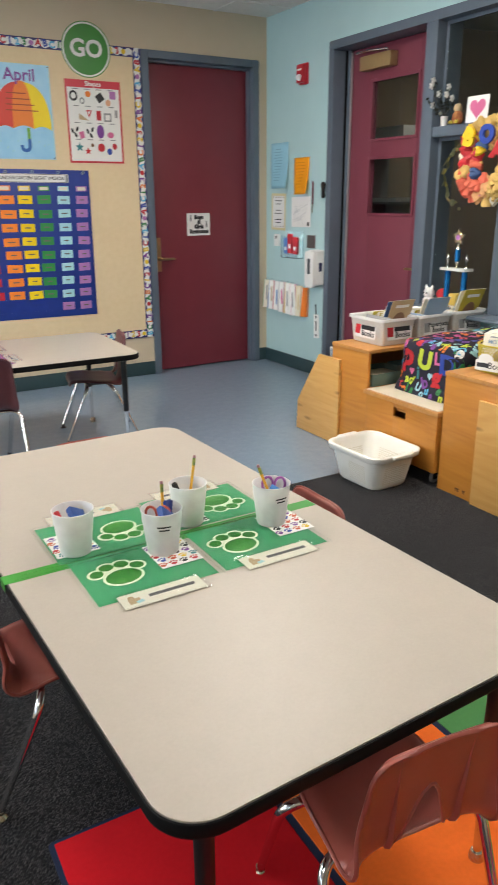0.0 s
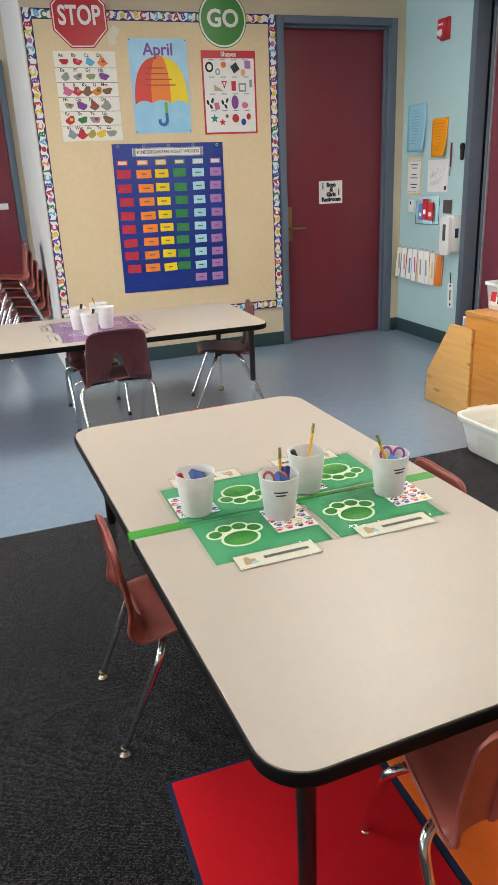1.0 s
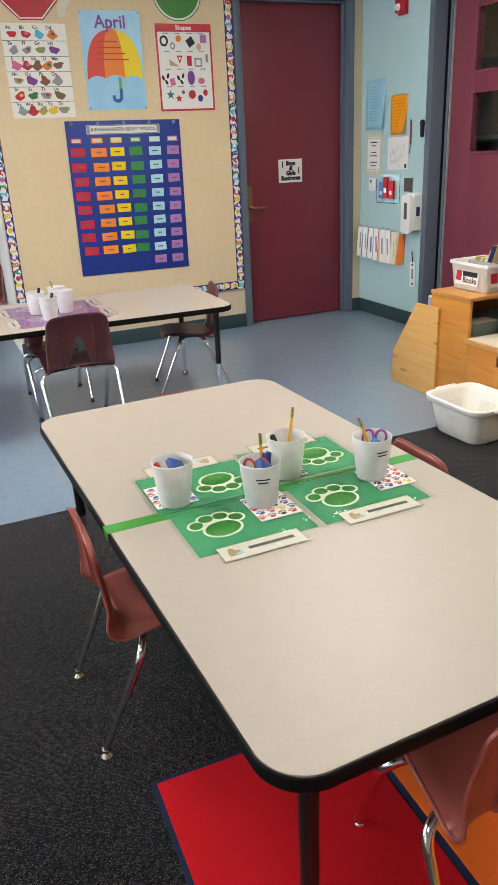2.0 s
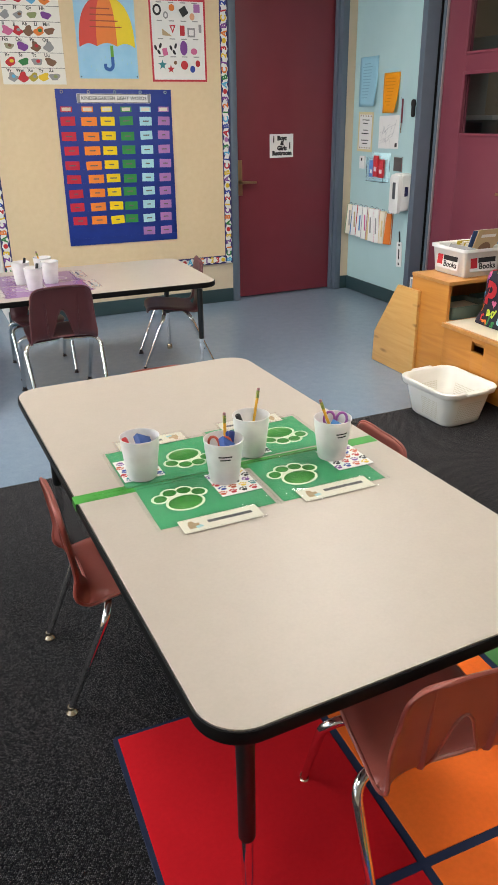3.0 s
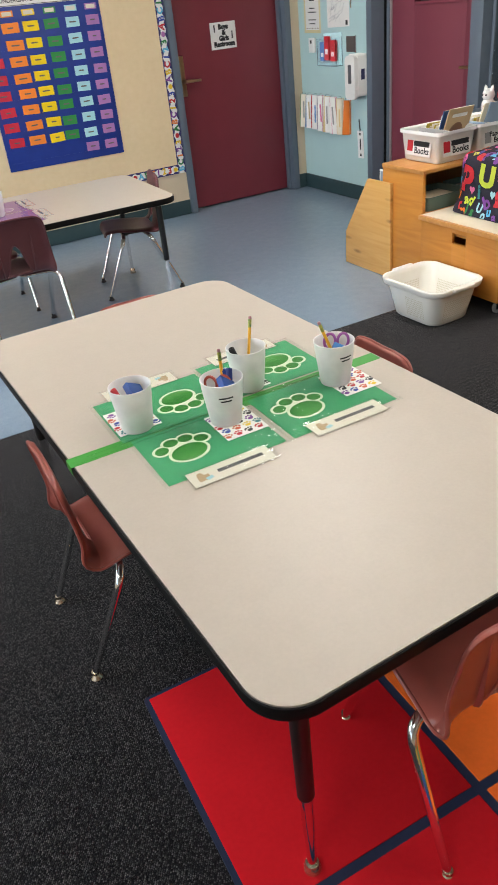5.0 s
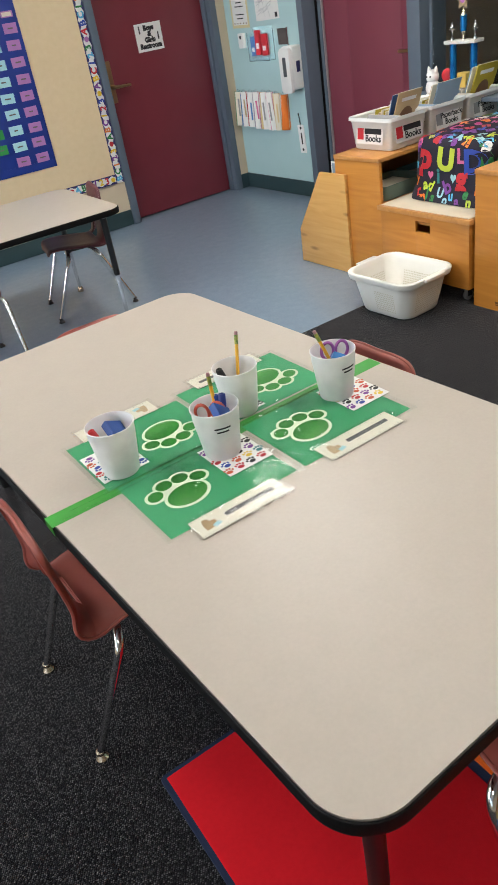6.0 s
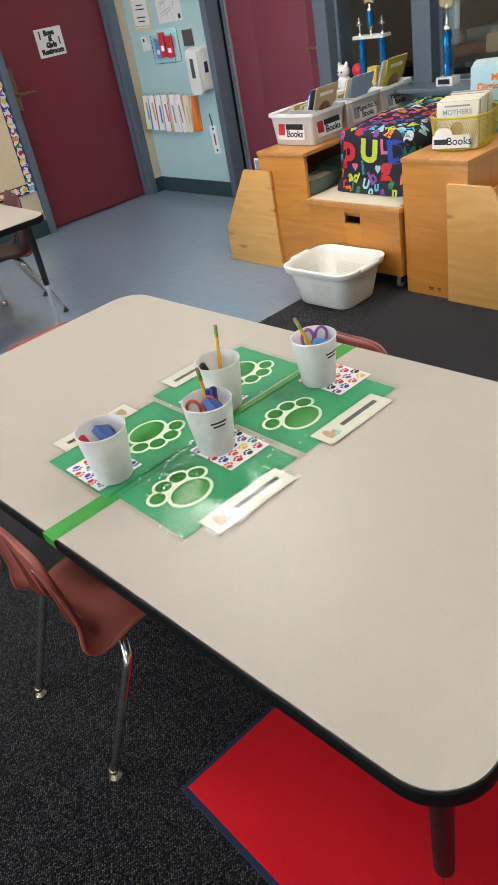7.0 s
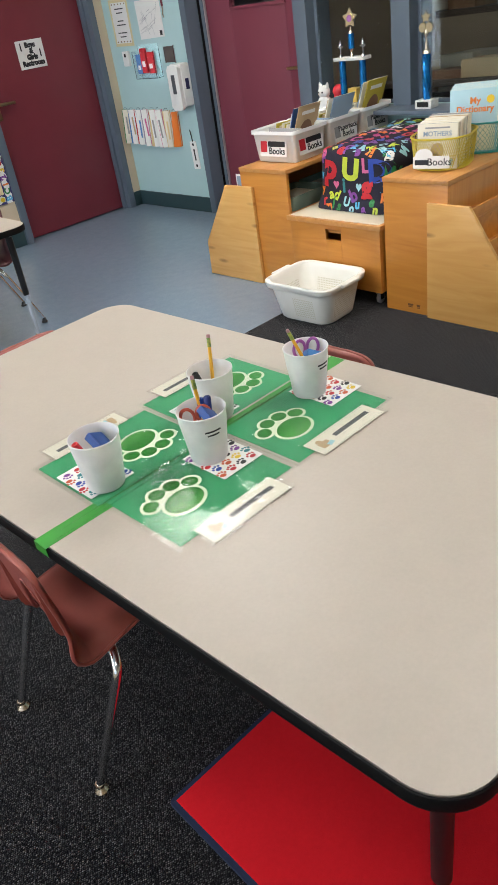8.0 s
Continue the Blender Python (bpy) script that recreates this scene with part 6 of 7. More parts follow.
# shapes poster
po = wall_thing("shapes_poster", "white shapes poster with a red frame", "poster", 2.141, 1.862)
PW, PH = 0.402, 0.537
flat("sheet", [rect(0, 0, PW, PH)], 0, 0.001, material("poster_red", (0.58, 0.03, 0.05), 0.4, scale=20, amount=0.2), po)
flat("panel", [rect(0, -0.018, PW - 0.026, PH - 0.062)], 0.001, 0.0014, WHITE, po)
words("lettering", "Shapes", 0.042, WHITE, po, pose(0, PH / 2 - 0.024, 0.0014), bold=0.0008)
sh = [("ring", -0.145, 0.165, BLACK), ("ring2", -0.085, 0.135, GREY), ("disc", -0.040, 0.180, ORANGE), ("diam", 0.045, 0.160, BLACK), ("rect", 0.140, 0.180, LILAC), ("disc2", 0.105, 0.130, colour("peach", (0.75, 0.38, 0.22))), ("tri", -0.085, 0.030, SAND), ("tri2", -0.040, 0.055, RED), ("rectv", 0.030, 0.045, RED), ("frame", 0.095, 0.035, GREY), ("rectv2", 0.160, 0.06, GREY),
      ("leafs", -0.150, -0.060, BLACK), ("diamp", -0.110, -0.085, PINK), ("leafs", -0.040, -0.060, BLACK), ("oval", 0.035, -0.060, PURPLE), ("ovalp", 0.110, -0.080, PINK), ("star", -0.125, -0.165, TEAL), ("star2", -0.065, -0.190, RED), ("disc3", -0.030, -0.150, BROWN), ("disc4", 0.035, -0.165, RED), ("disc5", 0.095, -0.190, BLUE), ("disc6", 0.135, -0.155, RED)]
for kind, x, y, mt in sh:
    outs = {"ring": [ellipse(x, y, 0.030, 0.034)], "ring2": [ellipse(x, y, 0.018, 0.022)], "disc": [ellipse(x, y, 0.020, 0.020)], "diam": [rect(x, y, 0.052, 0.052, 33)], "rect": [rect(x, y, 0.045, 0.05)], "disc2": [ellipse(x, y, 0.018, 0.022)], "tri": [[(x - 0.03, y + 0.025), (x + 0.04, y - 0.02), (x - 0.03, y - 0.015)]], "tri2": [[(x - 0.022, y + 0.022), (x, y - 0.028), (x + 0.022, y + 0.022)]], "rectv": [rect(x, y, 0.034, 0.062)], "rectv2": [rect(x, y, 0.02, 0.05)], "frame": [rect(x, y, 0.056, 0.056)], "leafs": [ellipse(x - 0.018, y, 0.009, 0.018, 10, 20), ellipse(x + 0.016, y + 0.012, 0.009, 0.018, 10, -20), ellipse(x + 0.004, y - 0.026, 0.009, 0.018, 10, 30)], "diamp": [rect(x + 0.008, y, 0.035, 0.045, 12)], "oval": [ellipse(x, y, 0.027, 0.045)], "ovalp": [ellipse(x, y, 0.024, 0.020)], "star": [[(x + p, y + q) for p, q in star_points(0.032, 0.014)]], "star2": [[(x + p, y + q) for p, q in star_points(0.026, 0.012)]], "disc3": [ellipse(x, y, 0.012, 0.012)], "disc4": [ellipse(x, y, 0.026, 0.028)], "disc5": [ellipse(x, y, 0.019, 0.022)], "disc6": [ellipse(x, y, 0.017, 0.021)]}[kind]
    flat("picture", outs, 0.0014, 0.0018, mt, po)
    if kind in ("ring", "ring2", "frame", "tri2"):
        inner = {"ring": ellipse(x, y, 0.017, 0.020), "ring2": ellipse(x, y, 0.009, 0.012), "frame": rect(x, y, 0.034, 0.034), "tri2": [(x - 0.010, y + 0.014), (x, y - 0.010), (x + 0.010, y + 0.014)]}[kind]
        flat("picture_middle", [inner], 0.0018, 0.0020, WHITE, po)
flat("caption_bar", [rect(-0.13 + 0.085 * (k % 4), 0.210 - 0.108 * (k // 4), 0.04, 0.006) for k in range(16)], 0.0014, 0.0017, GREY, po)

# pocket chart
pc = wall_thing("pocket_chart", "royal blue pocket chart of coloured word cards", "pocket chart", 1.656, 1.037, -0.5, 0.002)
CW, CHH = 0.806, 1.018
M_CHART = material("royal_blue_nylon", (0.012, 0.040, 0.270), 0.45, second=(0.010, 0.032, 0.230), scale=14, amount=0.8, bump=0.15, bump_scale=300)
bm = bmesh.new()
box(bm, -CW / 2, CW / 2, -CHH / 2, CHH / 2, 0, 0.003, 0.001)
part("backing", bm, M_CHART, pc)
rows_z = [0.340 - 0.0932 * k for k in range(9)]
col_x = [-0.385, -0.243, -0.110, 0.026, 0.164, 0.296]
col_w = [0.098, 0.108, 0.098, 0.094, 0.088, 0.086]
col_m = [colour("card_red", (0.62, 0.02, 0.05)), colour("card_orange", (0.95, 0.26, 0.03)), colour("card_yellow", (0.92, 0.66, 0.0)), colour("card_green", (0.03, 0.27, 0.06)), colour("card_sky", (0.42, 0.72, 0.76)), colour("card_lilac", (0.44, 0.20, 0.46))]
for z in [0.395] + rows_z:
    bm = bmesh.new()
    box(bm, -CW / 2 + 0.012, CW / 2 - 0.012, z - 0.064 + 0.003, z - 0.058 + 0.003, 0.003, 0.0042)
    part("pocket_seam", bm, M_CHART, pc)
rnd = random.Random(12)
M_WORD = colour("faint_ink", (0.16, 0.13, 0.12))
for j in range(6):
    for i in range(9):
        if i == 8 and j < 4:
            continue
        x = col_x[j] + col_w[j] / 2 + (0.002 * i if j < 3 else -0.002 * i) + rnd.uniform(-0.005, 0.005)
        if i == 8:
            x += -0.005 if j == 4 else 0
        z = rows_z[i] - 0.029 + rnd.uniform(-0.004, 0.004)
        a = rnd.uniform(-2, 2) + (4 if (i, j) == (7, 2) else 0)
        cd = new("word_card", finish(prism(bmesh.new(), rect(0, 0, col_w[j], 0.056), 0, 0.0008), "word_card", col_m[j] if i < 8 else col_m[5], False))
        cd.parent, cd.matrix_basis = pc, pose(x, z, 0.0045, 0, 0, a)
        b = new("lettering_bar", finish(prism(bmesh.new(), rect(0, 0, col_w[j] * rnd.uniform(0.28, 0.5), 0.008), 0.0008, 0.0011), "lettering_bar", M_WORD, False))
        b.parent = cd
for j in range(6):
    cd = new("heading_card", finish(prism(bmesh.new(), rect(0, 0, 0.078, 0.034), 0, 0.0008), "heading_card", col_m[j], False))
    cd.parent, cd.matrix_basis = pc, pose(col_x[j] + 0.045, 0.385, 0.0045, 0, 0, rnd.uniform(-1, 1))
    b = new("paper_slip", finish(prism(bmesh.new(), rect(0, 0, 0.060, 0.022), 0.0008, 0.0011), "paper_slip", CREAM, False))
    b.parent = cd
bm = bmesh.new()
prism(bm, rect(0, 0, 0.515, 0.058), 0, 0.001)
hd = part("heading", bm, WHITE, pc, "white heading strip", pose(-0.005, 0.452, 0.005), smooth=False)
words("lettering", "KINDERGARTEN SIGHT WORDS", 0.0315, M_INK, hd, pose(0, 0, 0.0014), bold=0.0004)
for sx in (-1, 1):
    flat("pencil_print", [rect(sx * 0.245, 0, 0.020, 0.050)], 0.001, 0.0013, GREY, hd)
flat("outline", [rect(0, 0.0255, 0.510, 0.003), rect(0, -0.0255, 0.510, 0.003)], 0.001, 0.0013, M_INK, hd)
for k in range(5):
    bm = bmesh.new()
    lathe(bm, [(0.006, 0), (0.011, 0), (0.011, 0.0015), (0.006, 0.0015)], 16, pose(-0.36 + k * 0.18, 0.492, 0.003), True)
    part("grommet", bm, M_CHROME, pc, "metal grommet")

# sign on the restroom door
sg = thing("door_sign", "white paper restroom sign on the door", "sign", pose(2.976, YB + 0.0645, 1.152, 90))
flat("sheet", [rect(0, 0, 0.205, 0.170)], 0, 0.0008, WHITE, sg)
words("lettering", "Boys\n&\nGirls\nRestroom", 0.041, M_INK, sg, pose(0.004, 0.0, 0.0012), bold=0.0034, spacing=0.88)
for x, y in ((-0.068, 0.048), (0.072, 0.0)):
    flat("child_pictogram", [ellipse(x, y + 0.018, 0.006, 0.006, 10), rect(x, y - 0.006, 0.010, 0.036)], 0.0008, 0.0012, M_INK, sg)

# blue wall ---------------------------------------------------------------


def blue_wall(name, label, category, y, z, turn=0.0, out=0.0, group=""):
    return thing(name, label, category, pose(XW - 0.001 - out, y, z, 90, 0, -90) @ pose(0, 0, 0, 0, 0, turn), group=group)


t = blue_wall("fire_alarm", "red fire alarm strobe on the wall", "fire alarm", 5.150, 2.203)
bm = bmesh.new()
box(bm, -0.048, 0.048, -0.070, 0.070, 0, 0.020, 0.004)
part("back_plate", bm, M_SIGNRED, t)
bm = bmesh.new()
box(bm, -0.041, 0.041, -0.060, 0.062, 0.020, 0.052, 0.008)
part("housing", bm, M_SIGNRED, t)
bm = bmesh.new()
lathe(bm, [(0, 0.078), (0.016, 0.072), (0.024, 0.052), (0, 0.052)], 16, pose(0, -0.026, 0))
part("strobe_lens", bm, M_WHITEPL, t, "white strobe lens")
flat("lettering_bar", [rect(0, 0.026, 0.052, 0.012)], 0.052, 0.0524, WHITE, t)


def curled_sheet(name, label, y, z, w, h, mat, curl, rows):
    t = blue_wall(name, label, "notice", y, z)
    n = 12
    bm = bmesh.new()
    g = []
    for i in range(n + 1):
        g.append([bm.verts.new((-w / 2 + w * j / 8, h / 2 - h * i / n, 0.001 + curl * ((j / 8) ** 3) * (i / n) ** 2 + 0.0015 * math.sin(3 * i / n + j))) for j in range(9)])
    for i in range(n):
        for j in range(8):
            bm.faces.new((g[i][j], g[i + 1][j], g[i + 1][j + 1], g[i][j + 1]))
    sheet = part("sheet", bm, mat, t, angle=80)
    md = sheet.modifiers.new("thickness", "SOLIDIFY")
    md.thickness = 0.0006
    r = random.Random(int(y * 100))
    out = []
    for k in range(rows):
        yy = h * 0.36 - k * h * 0.74 / rows
        ww = w * r.uniform(0.3, 0.62)
        out.append(rect(-w * 0.08, yy, ww, 0.006))
    flat("lettering_bar", out, 0.0035, 0.0038, mat_dark(mat), t)["kind"] = "stuff"
    return t


def mat_dark(mat):
    return {"notice_blue": colour("blue_ink", (0.24, 0.46, 0.58)), "notice_orange": colour("orange_ink", (0.74, 0.27, 0.01))}.get(mat.name, GREY)


curled_sheet("notice", "pale blue paper notice, curling at its edge", 5.478, 1.590, 0.252, 0.338, colour("notice_blue", (0.33, 0.62, 0.75)), 0.035, 12)
curled_sheet("notice", "bright orange paper notice, curling at its corner", 5.170, 1.506, 0.205, 0.265, colour("notice_orange", (0.95, 0.36, 0.01)), 0.045, 9)
t = blue_wall("notice", "white notice with a pale yellow border", "notice", 5.494, 1.242, -1)
flat("sheet", [rect(0, 0, 0.210, 0.283)], 0, 0.0012, colour("pale_yellow", (0.72, 0.62, 0.35)), t)
flat("panel", [rect(0, 0, 0.172, 0.245)], 0.0012, 0.0016, WHITE, t)
flat("lettering_bar", [rect(0, 0.085 - 0.024 * k, 0.10 - 0.03 * (k % 2), 0.0065) for k in range(8) if k % 3 != 2], 0.0016, 0.0019, M_INK, t)["kind"] = "stuff"
flat("ornament", [rect(-0.07 + 0.035 * k, 0.113, 0.012, 0.008) for k in range(5)] + [rect(-0.07 + 0.035 * k, -0.113, 0.012, 0.008) for k in range(5)], 0.0016, 0.0019, BROWN, t)
t = blue_wall("floor_plan", "white floor plan sheet in a clear sleeve", "floor plan", 5.176, 1.244, 1)
flat("sheet", [rect(0, 0, 0.258, 0.225)], 0, 0.0014, WHITE, t)
rnd = random.Random(6)
flat("plan_line", [rect(rnd.uniform(-0.09, 0.09), rnd.uniform(-0.07, 0.07), rnd.uniform(0.03, 0.09), 0.0022, rnd.choice((20, 110, 20, 65))) for k in range(26)], 0.0014, 0.0017, colour("mid_grey", (0.42, 0.42, 0.44)), t)
flat("stamp", [rect(0.098, -0.088, 0.026, 0.028)], 0.0014, 0.0018, M_INK, t)
# lanyard, whistle, keys
t = blue_wall("lanyard", "maroon lanyard with a metal clip on a hook", "lanyard", 5.017, 1.365)
bm = bmesh.new()
box(bm, -0.009, 0.009, -0.060, 0.100, 0.004, 0.007, 0.001)
part("strap", bm, colour("lanyard_maroon", (0.18, 0.03, 0.05)), t)
bm = bmesh.new()
sweep(bm, [(0, -0.060, 0.006), (0.002, -0.085, 0.008), (-0.004, -0.105, 0.008), (0.0, -0.125, 0.006)], 0.005, 8)
part("clip", bm, M_CHROME, t)
bm = bmesh.new()
sweep(bm, [(0, 0.10, 0.0), (0, 0.10, 0.016), (0, 0.108, 0.018)], 0.002, 6)
part("hook", bm, M_CHROME, t)
t = blue_wall("key_fob", "black key fob hanging on a hook", "key fob", 4.880, 1.405)
bm = bmesh.new()
prism(bm, ellipse(0, 0.028, 0.022, 0.026, 18) , 0.003, 0.018, 0.003)
prism(bm, rounded(-0.015, 0.015, -0.060, 0.030, 0.012), 0.003, 0.016, 0.003)
part("fob", bm, M_BLACKMETAL, t)
bm = bmesh.new()
sweep(bm, [(0, 0.05, 0.0), (0, 0.05, 0.016), (0, 0.058, 0.018)], 0.002, 6)
part("hook", bm, M_CHROME, t)
t = blue_wall("thermostat_sensor", "small white wall sensor with a dark window", "sensor", 5.496, 1.023)
bm = bmesh.new()
box(bm, -0.033, 0.033, -0.047, 0.047, 0, 0.022, 0.004)
part("case", bm, M_WHITEPL, t)
flat("window", [rect(0, 0.022, 0.020, 0.022)], 0.022, 0.0228, M_INK, t)
# clear holder with badges
t = blue_wall("acrylic_holder", "clear acrylic wall holder of red and blue cards", "wall holder", 5.250, 0.995)
bm = bmesh.new()
for a in ((-0.115, 0.115, -0.10, 0.105, 0, 0.003), (-0.115, 0.115, -0.10, 0.070, 0.055, 0.058), (-0.115, -0.112, -0.10, 0.075, 0.003, 0.055), (0.112, 0.115, -0.10, 0.075, 0.003, 0.055), (-0.112, 0.112, -0.10, -0.097, 0.003, 0.055)):
    box(bm, *a)
h = part("holder", bm, glass("acrylic", (0.92, 0.96, 0.97), 0.03), t, "clear acrylic box")
h.visible_shadow = False
for x, y, w, hh, mt in ((-0.085, -0.01, 0.050, 0.12, colour("card_blue", (0.08, 0.22, 0.50))), (-0.03, 0.01, 0.055, 0.15, RED), (0.045, -0.005, 0.06, 0.13, RED)):
    cd = flat("card", [rect(x, y, w, hh)], 0.020, 0.034, mt, t)
    flat("print", [rect(x, y - 0.02, w * 0.6, hh * 0.22)], 0.034, 0.0344, WHITE, cd)
t = blue_wall("photo_frame", "small dark picture in a clear frame", "picture", 5.030, 1.028)
flat("photo", [rect(0, 0, 0.105, 0.095)], 0, 0.004, colour("photo_dark", (0.10, 0.085, 0.08)), t)
flat("edge", [rect(0.056, 0, 0.008, 0.105)], 0, 0.008, M_CHROME, t)
# soap dispenser
t = blue_wall("sanitizer_dispenser", "white hand sanitizer dispenser", "dispenser", 4.912, 0.850)
bm = bmesh.new()
prism(bm, rounded(-0.058, 0.058, -0.135, 0.125, 0.016), 0, 0.075, 0.006)
body = part("housing", bm, M_WHITEPL, t)
bm = bmesh.new()
prism(bm, rounded(-0.055, 0.055, -0.150, 0.118, 0.020), 0.075, 0.105, 0.012)
front = part("front_cover", bm, M_WHITEPL, t)
flat("sight_window", [rounded(-0.018, 0.018, -0.050, 0.065, 0.006)], 0.1045, 0.1058, colour("smoked", (0.08, 0.09, 0.10)), front)
bm = bmesh.new()
box(bm, 0.0575, 0.0588, -0.03, 0.035, 0.022, 0.052)
part("emblem", bm, colour("emblem_navy", (0.02, 0.02, 0.09)), body)
# cards on hooks
card_cols = [GREEN, colour("cherry", (0.45, 0.05, 0.06)), colour("card_blue", (0.08, 0.22, 0.50)), RED, colour("mauve", (0.36, 0.30, 0.38)), PINK, colour("buff", (0.70, 0.52, 0.26)), ORANGE]
rnd = random.Random(9)
for k in range(8):
    y = 5.612 - k * 0.079
    t = blue_wall("card_set", "coloured cards on a ring, hung from a wall hook", "card set", y, 0.578 - 0.002 * k, rnd.uniform(-4, 4) - 2, group="card sets")
    t.matrix_world = t.matrix_world @ pose(0, 0, 0.006, 0, 42 + rnd.uniform(-9, 9), 0)
    h2 = 0.250 + rnd.uniform(-0.02, 0.008)
    tints = [card_cols[k], WHITE, card_cols[(k + 2) % 8 if k < 5 else k], CREAM if k in (0, 6) else WHITE]
    if k == 7:
        tints[3] = ORANGE
    for q in range(4):
        w2 = 0.054 - 0.0055 * q + rnd.uniform(-0.003, 0.003)
        bm = bmesh.new()
        box(bm, -0.022 - w2 / 2, -0.022 + w2 / 2, -h2, 0.0, 0.0, 0.0022, 0.0006, pose(0, h2 / 2, 0.003 + 0.0052 * q, 0, 0, rnd.uniform(-3.5, 3.5)))
        card = part("card", bm, tints[q], t)
    if k != 7:
        flat("printed_picture", [rect(-0.022 + rnd.uniform(-0.003, 0.003), rnd.uniform(-0.01, 0.02), 0.012, 0.120, rnd.uniform(-2, 2))], 0.0208, 0.0213, [GREY, SAND, card_cols[2], PINK, GREY, GREY, card_cols[6], ORANGE][k], t)
    bm = bmesh.new()
    sweep(bm, [(-0.022 + 0.013 * math.cos(a), h2 / 2 + 0.002 + 0.013 * math.sin(a), 0.009) for a in [2 * math.pi * q / 14 for q in range(14)]], 0.0013, 5, closed=True)
    part("ring", bm, M_CHROME, t, "metal ring")
t = blue_wall("name_tag", "white plastic tag on a black strap", "tag", 4.932, 0.395, 3)
flat("tag", [rounded(-0.032, 0.032, -0.095, 0.090, 0.008)], 0.003, 0.009, M_WHITEPL, t, bevel=0.001)
bm = bmesh.new()
sweep(bm, [(0, 0.085, 0.006), (0.004, 0.13, 0.012), (-0.006, 0.165, 0.008)], 0.004, 6)
part("strap", bm, M_BLACKMETAL, t)
flat("emblem", [ellipse(0, 0.068, 0.010, 0.010, 12), ellipse(0, -0.072, 0.010, 0.010, 12), rect(0, 0, 0.014, 0.075)], 0.009, 0.0094, M_INK, t)
t = thing("small_sign", "small white sign clipped to the unit's end", "sign", pose(2.73, 3.60, 0.50, 90, 0, -90))
flat("plate", [rect(0, 0, 0.05, 0.075)], 0, 0.006, M_WHITEPL, t, bevel=0.001)
flat("print", [rect(0, 0.002, 0.036, 0.054)], 0.006, 0.0064, STEEL, t)

# things on the tables ----------------------------------------------------
M_MATGREEN = material("green_construction_paper", (0.060, 0.375, 0.165), 0.5, second=(0.052, 0.340, 0.145), scale=30, amount=0.5, coat=0.15)
M_MATPURPLE = material("purple_paper", (0.38, 0.18, 0.45), 0.42, scale=30, amount=0.4, coat=0.6)
M_FILM = film("laminating_film", (0.96, 0.965, 0.965), 0.035, 0.30)
M_SEAM = film("film_seam", (0.98, 0.98, 0.98), 0.05, 0.1)
M_FILM2 = film("card_film", (0.96, 0.965, 0.955), 0.04, 0.32)
M_CARDCREAM = material("laminated_card", (0.76, 0.73, 0.62), 0.5, scale=30, amount=0.2, coat=0.1)
M_TAPE = material("green_masking_tape", (0.055, 0.34, 0.045), 0.35, second=(0.045, 0.29, 0.038), scale=30, amount=0.7, coat=0.5)


def graded_green():
    """Paw green, dark at the top of each shape's sheet and paler below."""
    m = material("paw_green", (0.024, 0.225, 0.024), 0.4, second=(0.036, 0.260, 0.034), scale=22, amount=0.6, coat=0.15)
    nt = m.node_tree
    bsdf = nt.nodes["Principled BSDF"]
    src = bsdf.inputs["Base Color"].links[0].from_socket
    tc = nt.nodes.new("ShaderNodeTexCoord")
    sep = nt.nodes.new("ShaderNodeSeparateXYZ")
    nt.links.new(tc.outputs["Object"], sep.inputs[0])
    ramp = nt.nodes.new("ShaderNodeMapRange")
    ramp.inputs["From Min"].default_value, ramp.inputs["From Max"].default_value = -0.006, -0.038
    nt.links.new(sep.outputs[1], ramp.inputs["Value"])
    mix = nt.nodes.new("ShaderNodeMix")
    mix.data_type = "RGBA"
    nt.links.new(ramp.outputs[0], mix.inputs[0])
    nt.links.new(src, mix.inputs[6])
    mix.inputs[7].default_value = (0.10, 0.36, 0.08, 1)
    nt.links.new(mix.outputs[2], bsdf.inputs["Base Color"])
    return m


M_PAW = graded_green()
M_PAWWHITE = material("paw_cream", (0.78, 0.82, 0.66), 0.5, scale=30, amount=0.2, coat=0.1)


def film_sheet(w, d, h=0.00025, wave=0.0011, seed=0, n=26):
    """A thin clear sheet that does not lie quite flat."""
    bm = bmesh.new()
    g = []
    for i in range(n + 1):
        g.append([])
        for j in range(n + 1):
            x, y = -w / 2 + w * i / n, -d / 2 + d * j / n
            z = h + wave * (0.5 + 0.5 * noise.noise(Vector((x * 16 + seed * 3.1, y * 16, seed)))) + wave * 0.5 * abs(noise.noise(Vector((x * 45, y * 45 + seed, 2))))
            rim = max(0.0, 1 - min(w / 2 - abs(x), d / 2 - abs(y)) / 0.014)
            z += rim * 0.0036 * abs(noise.noise(Vector((x * 60, y * 60, seed + 5))))
            g[-1].append(bm.verts.new((x, y, z)))
    for i in range(n):
        for j in range(n):
            bm.faces.new((g[i][j], g[i + 1][j], g[i + 1][j + 1], g[i][j + 1]))
    return bm


TOES = [(-0.040, 0.014, 0.0165, 0.0150, 40), (-0.011, 0.034, 0.0170, 0.0155, 10), (0.024, 0.034, 0.0170, 0.0155, -5), (0.054, 0.015, 0.0165, 0.0150, -35)]


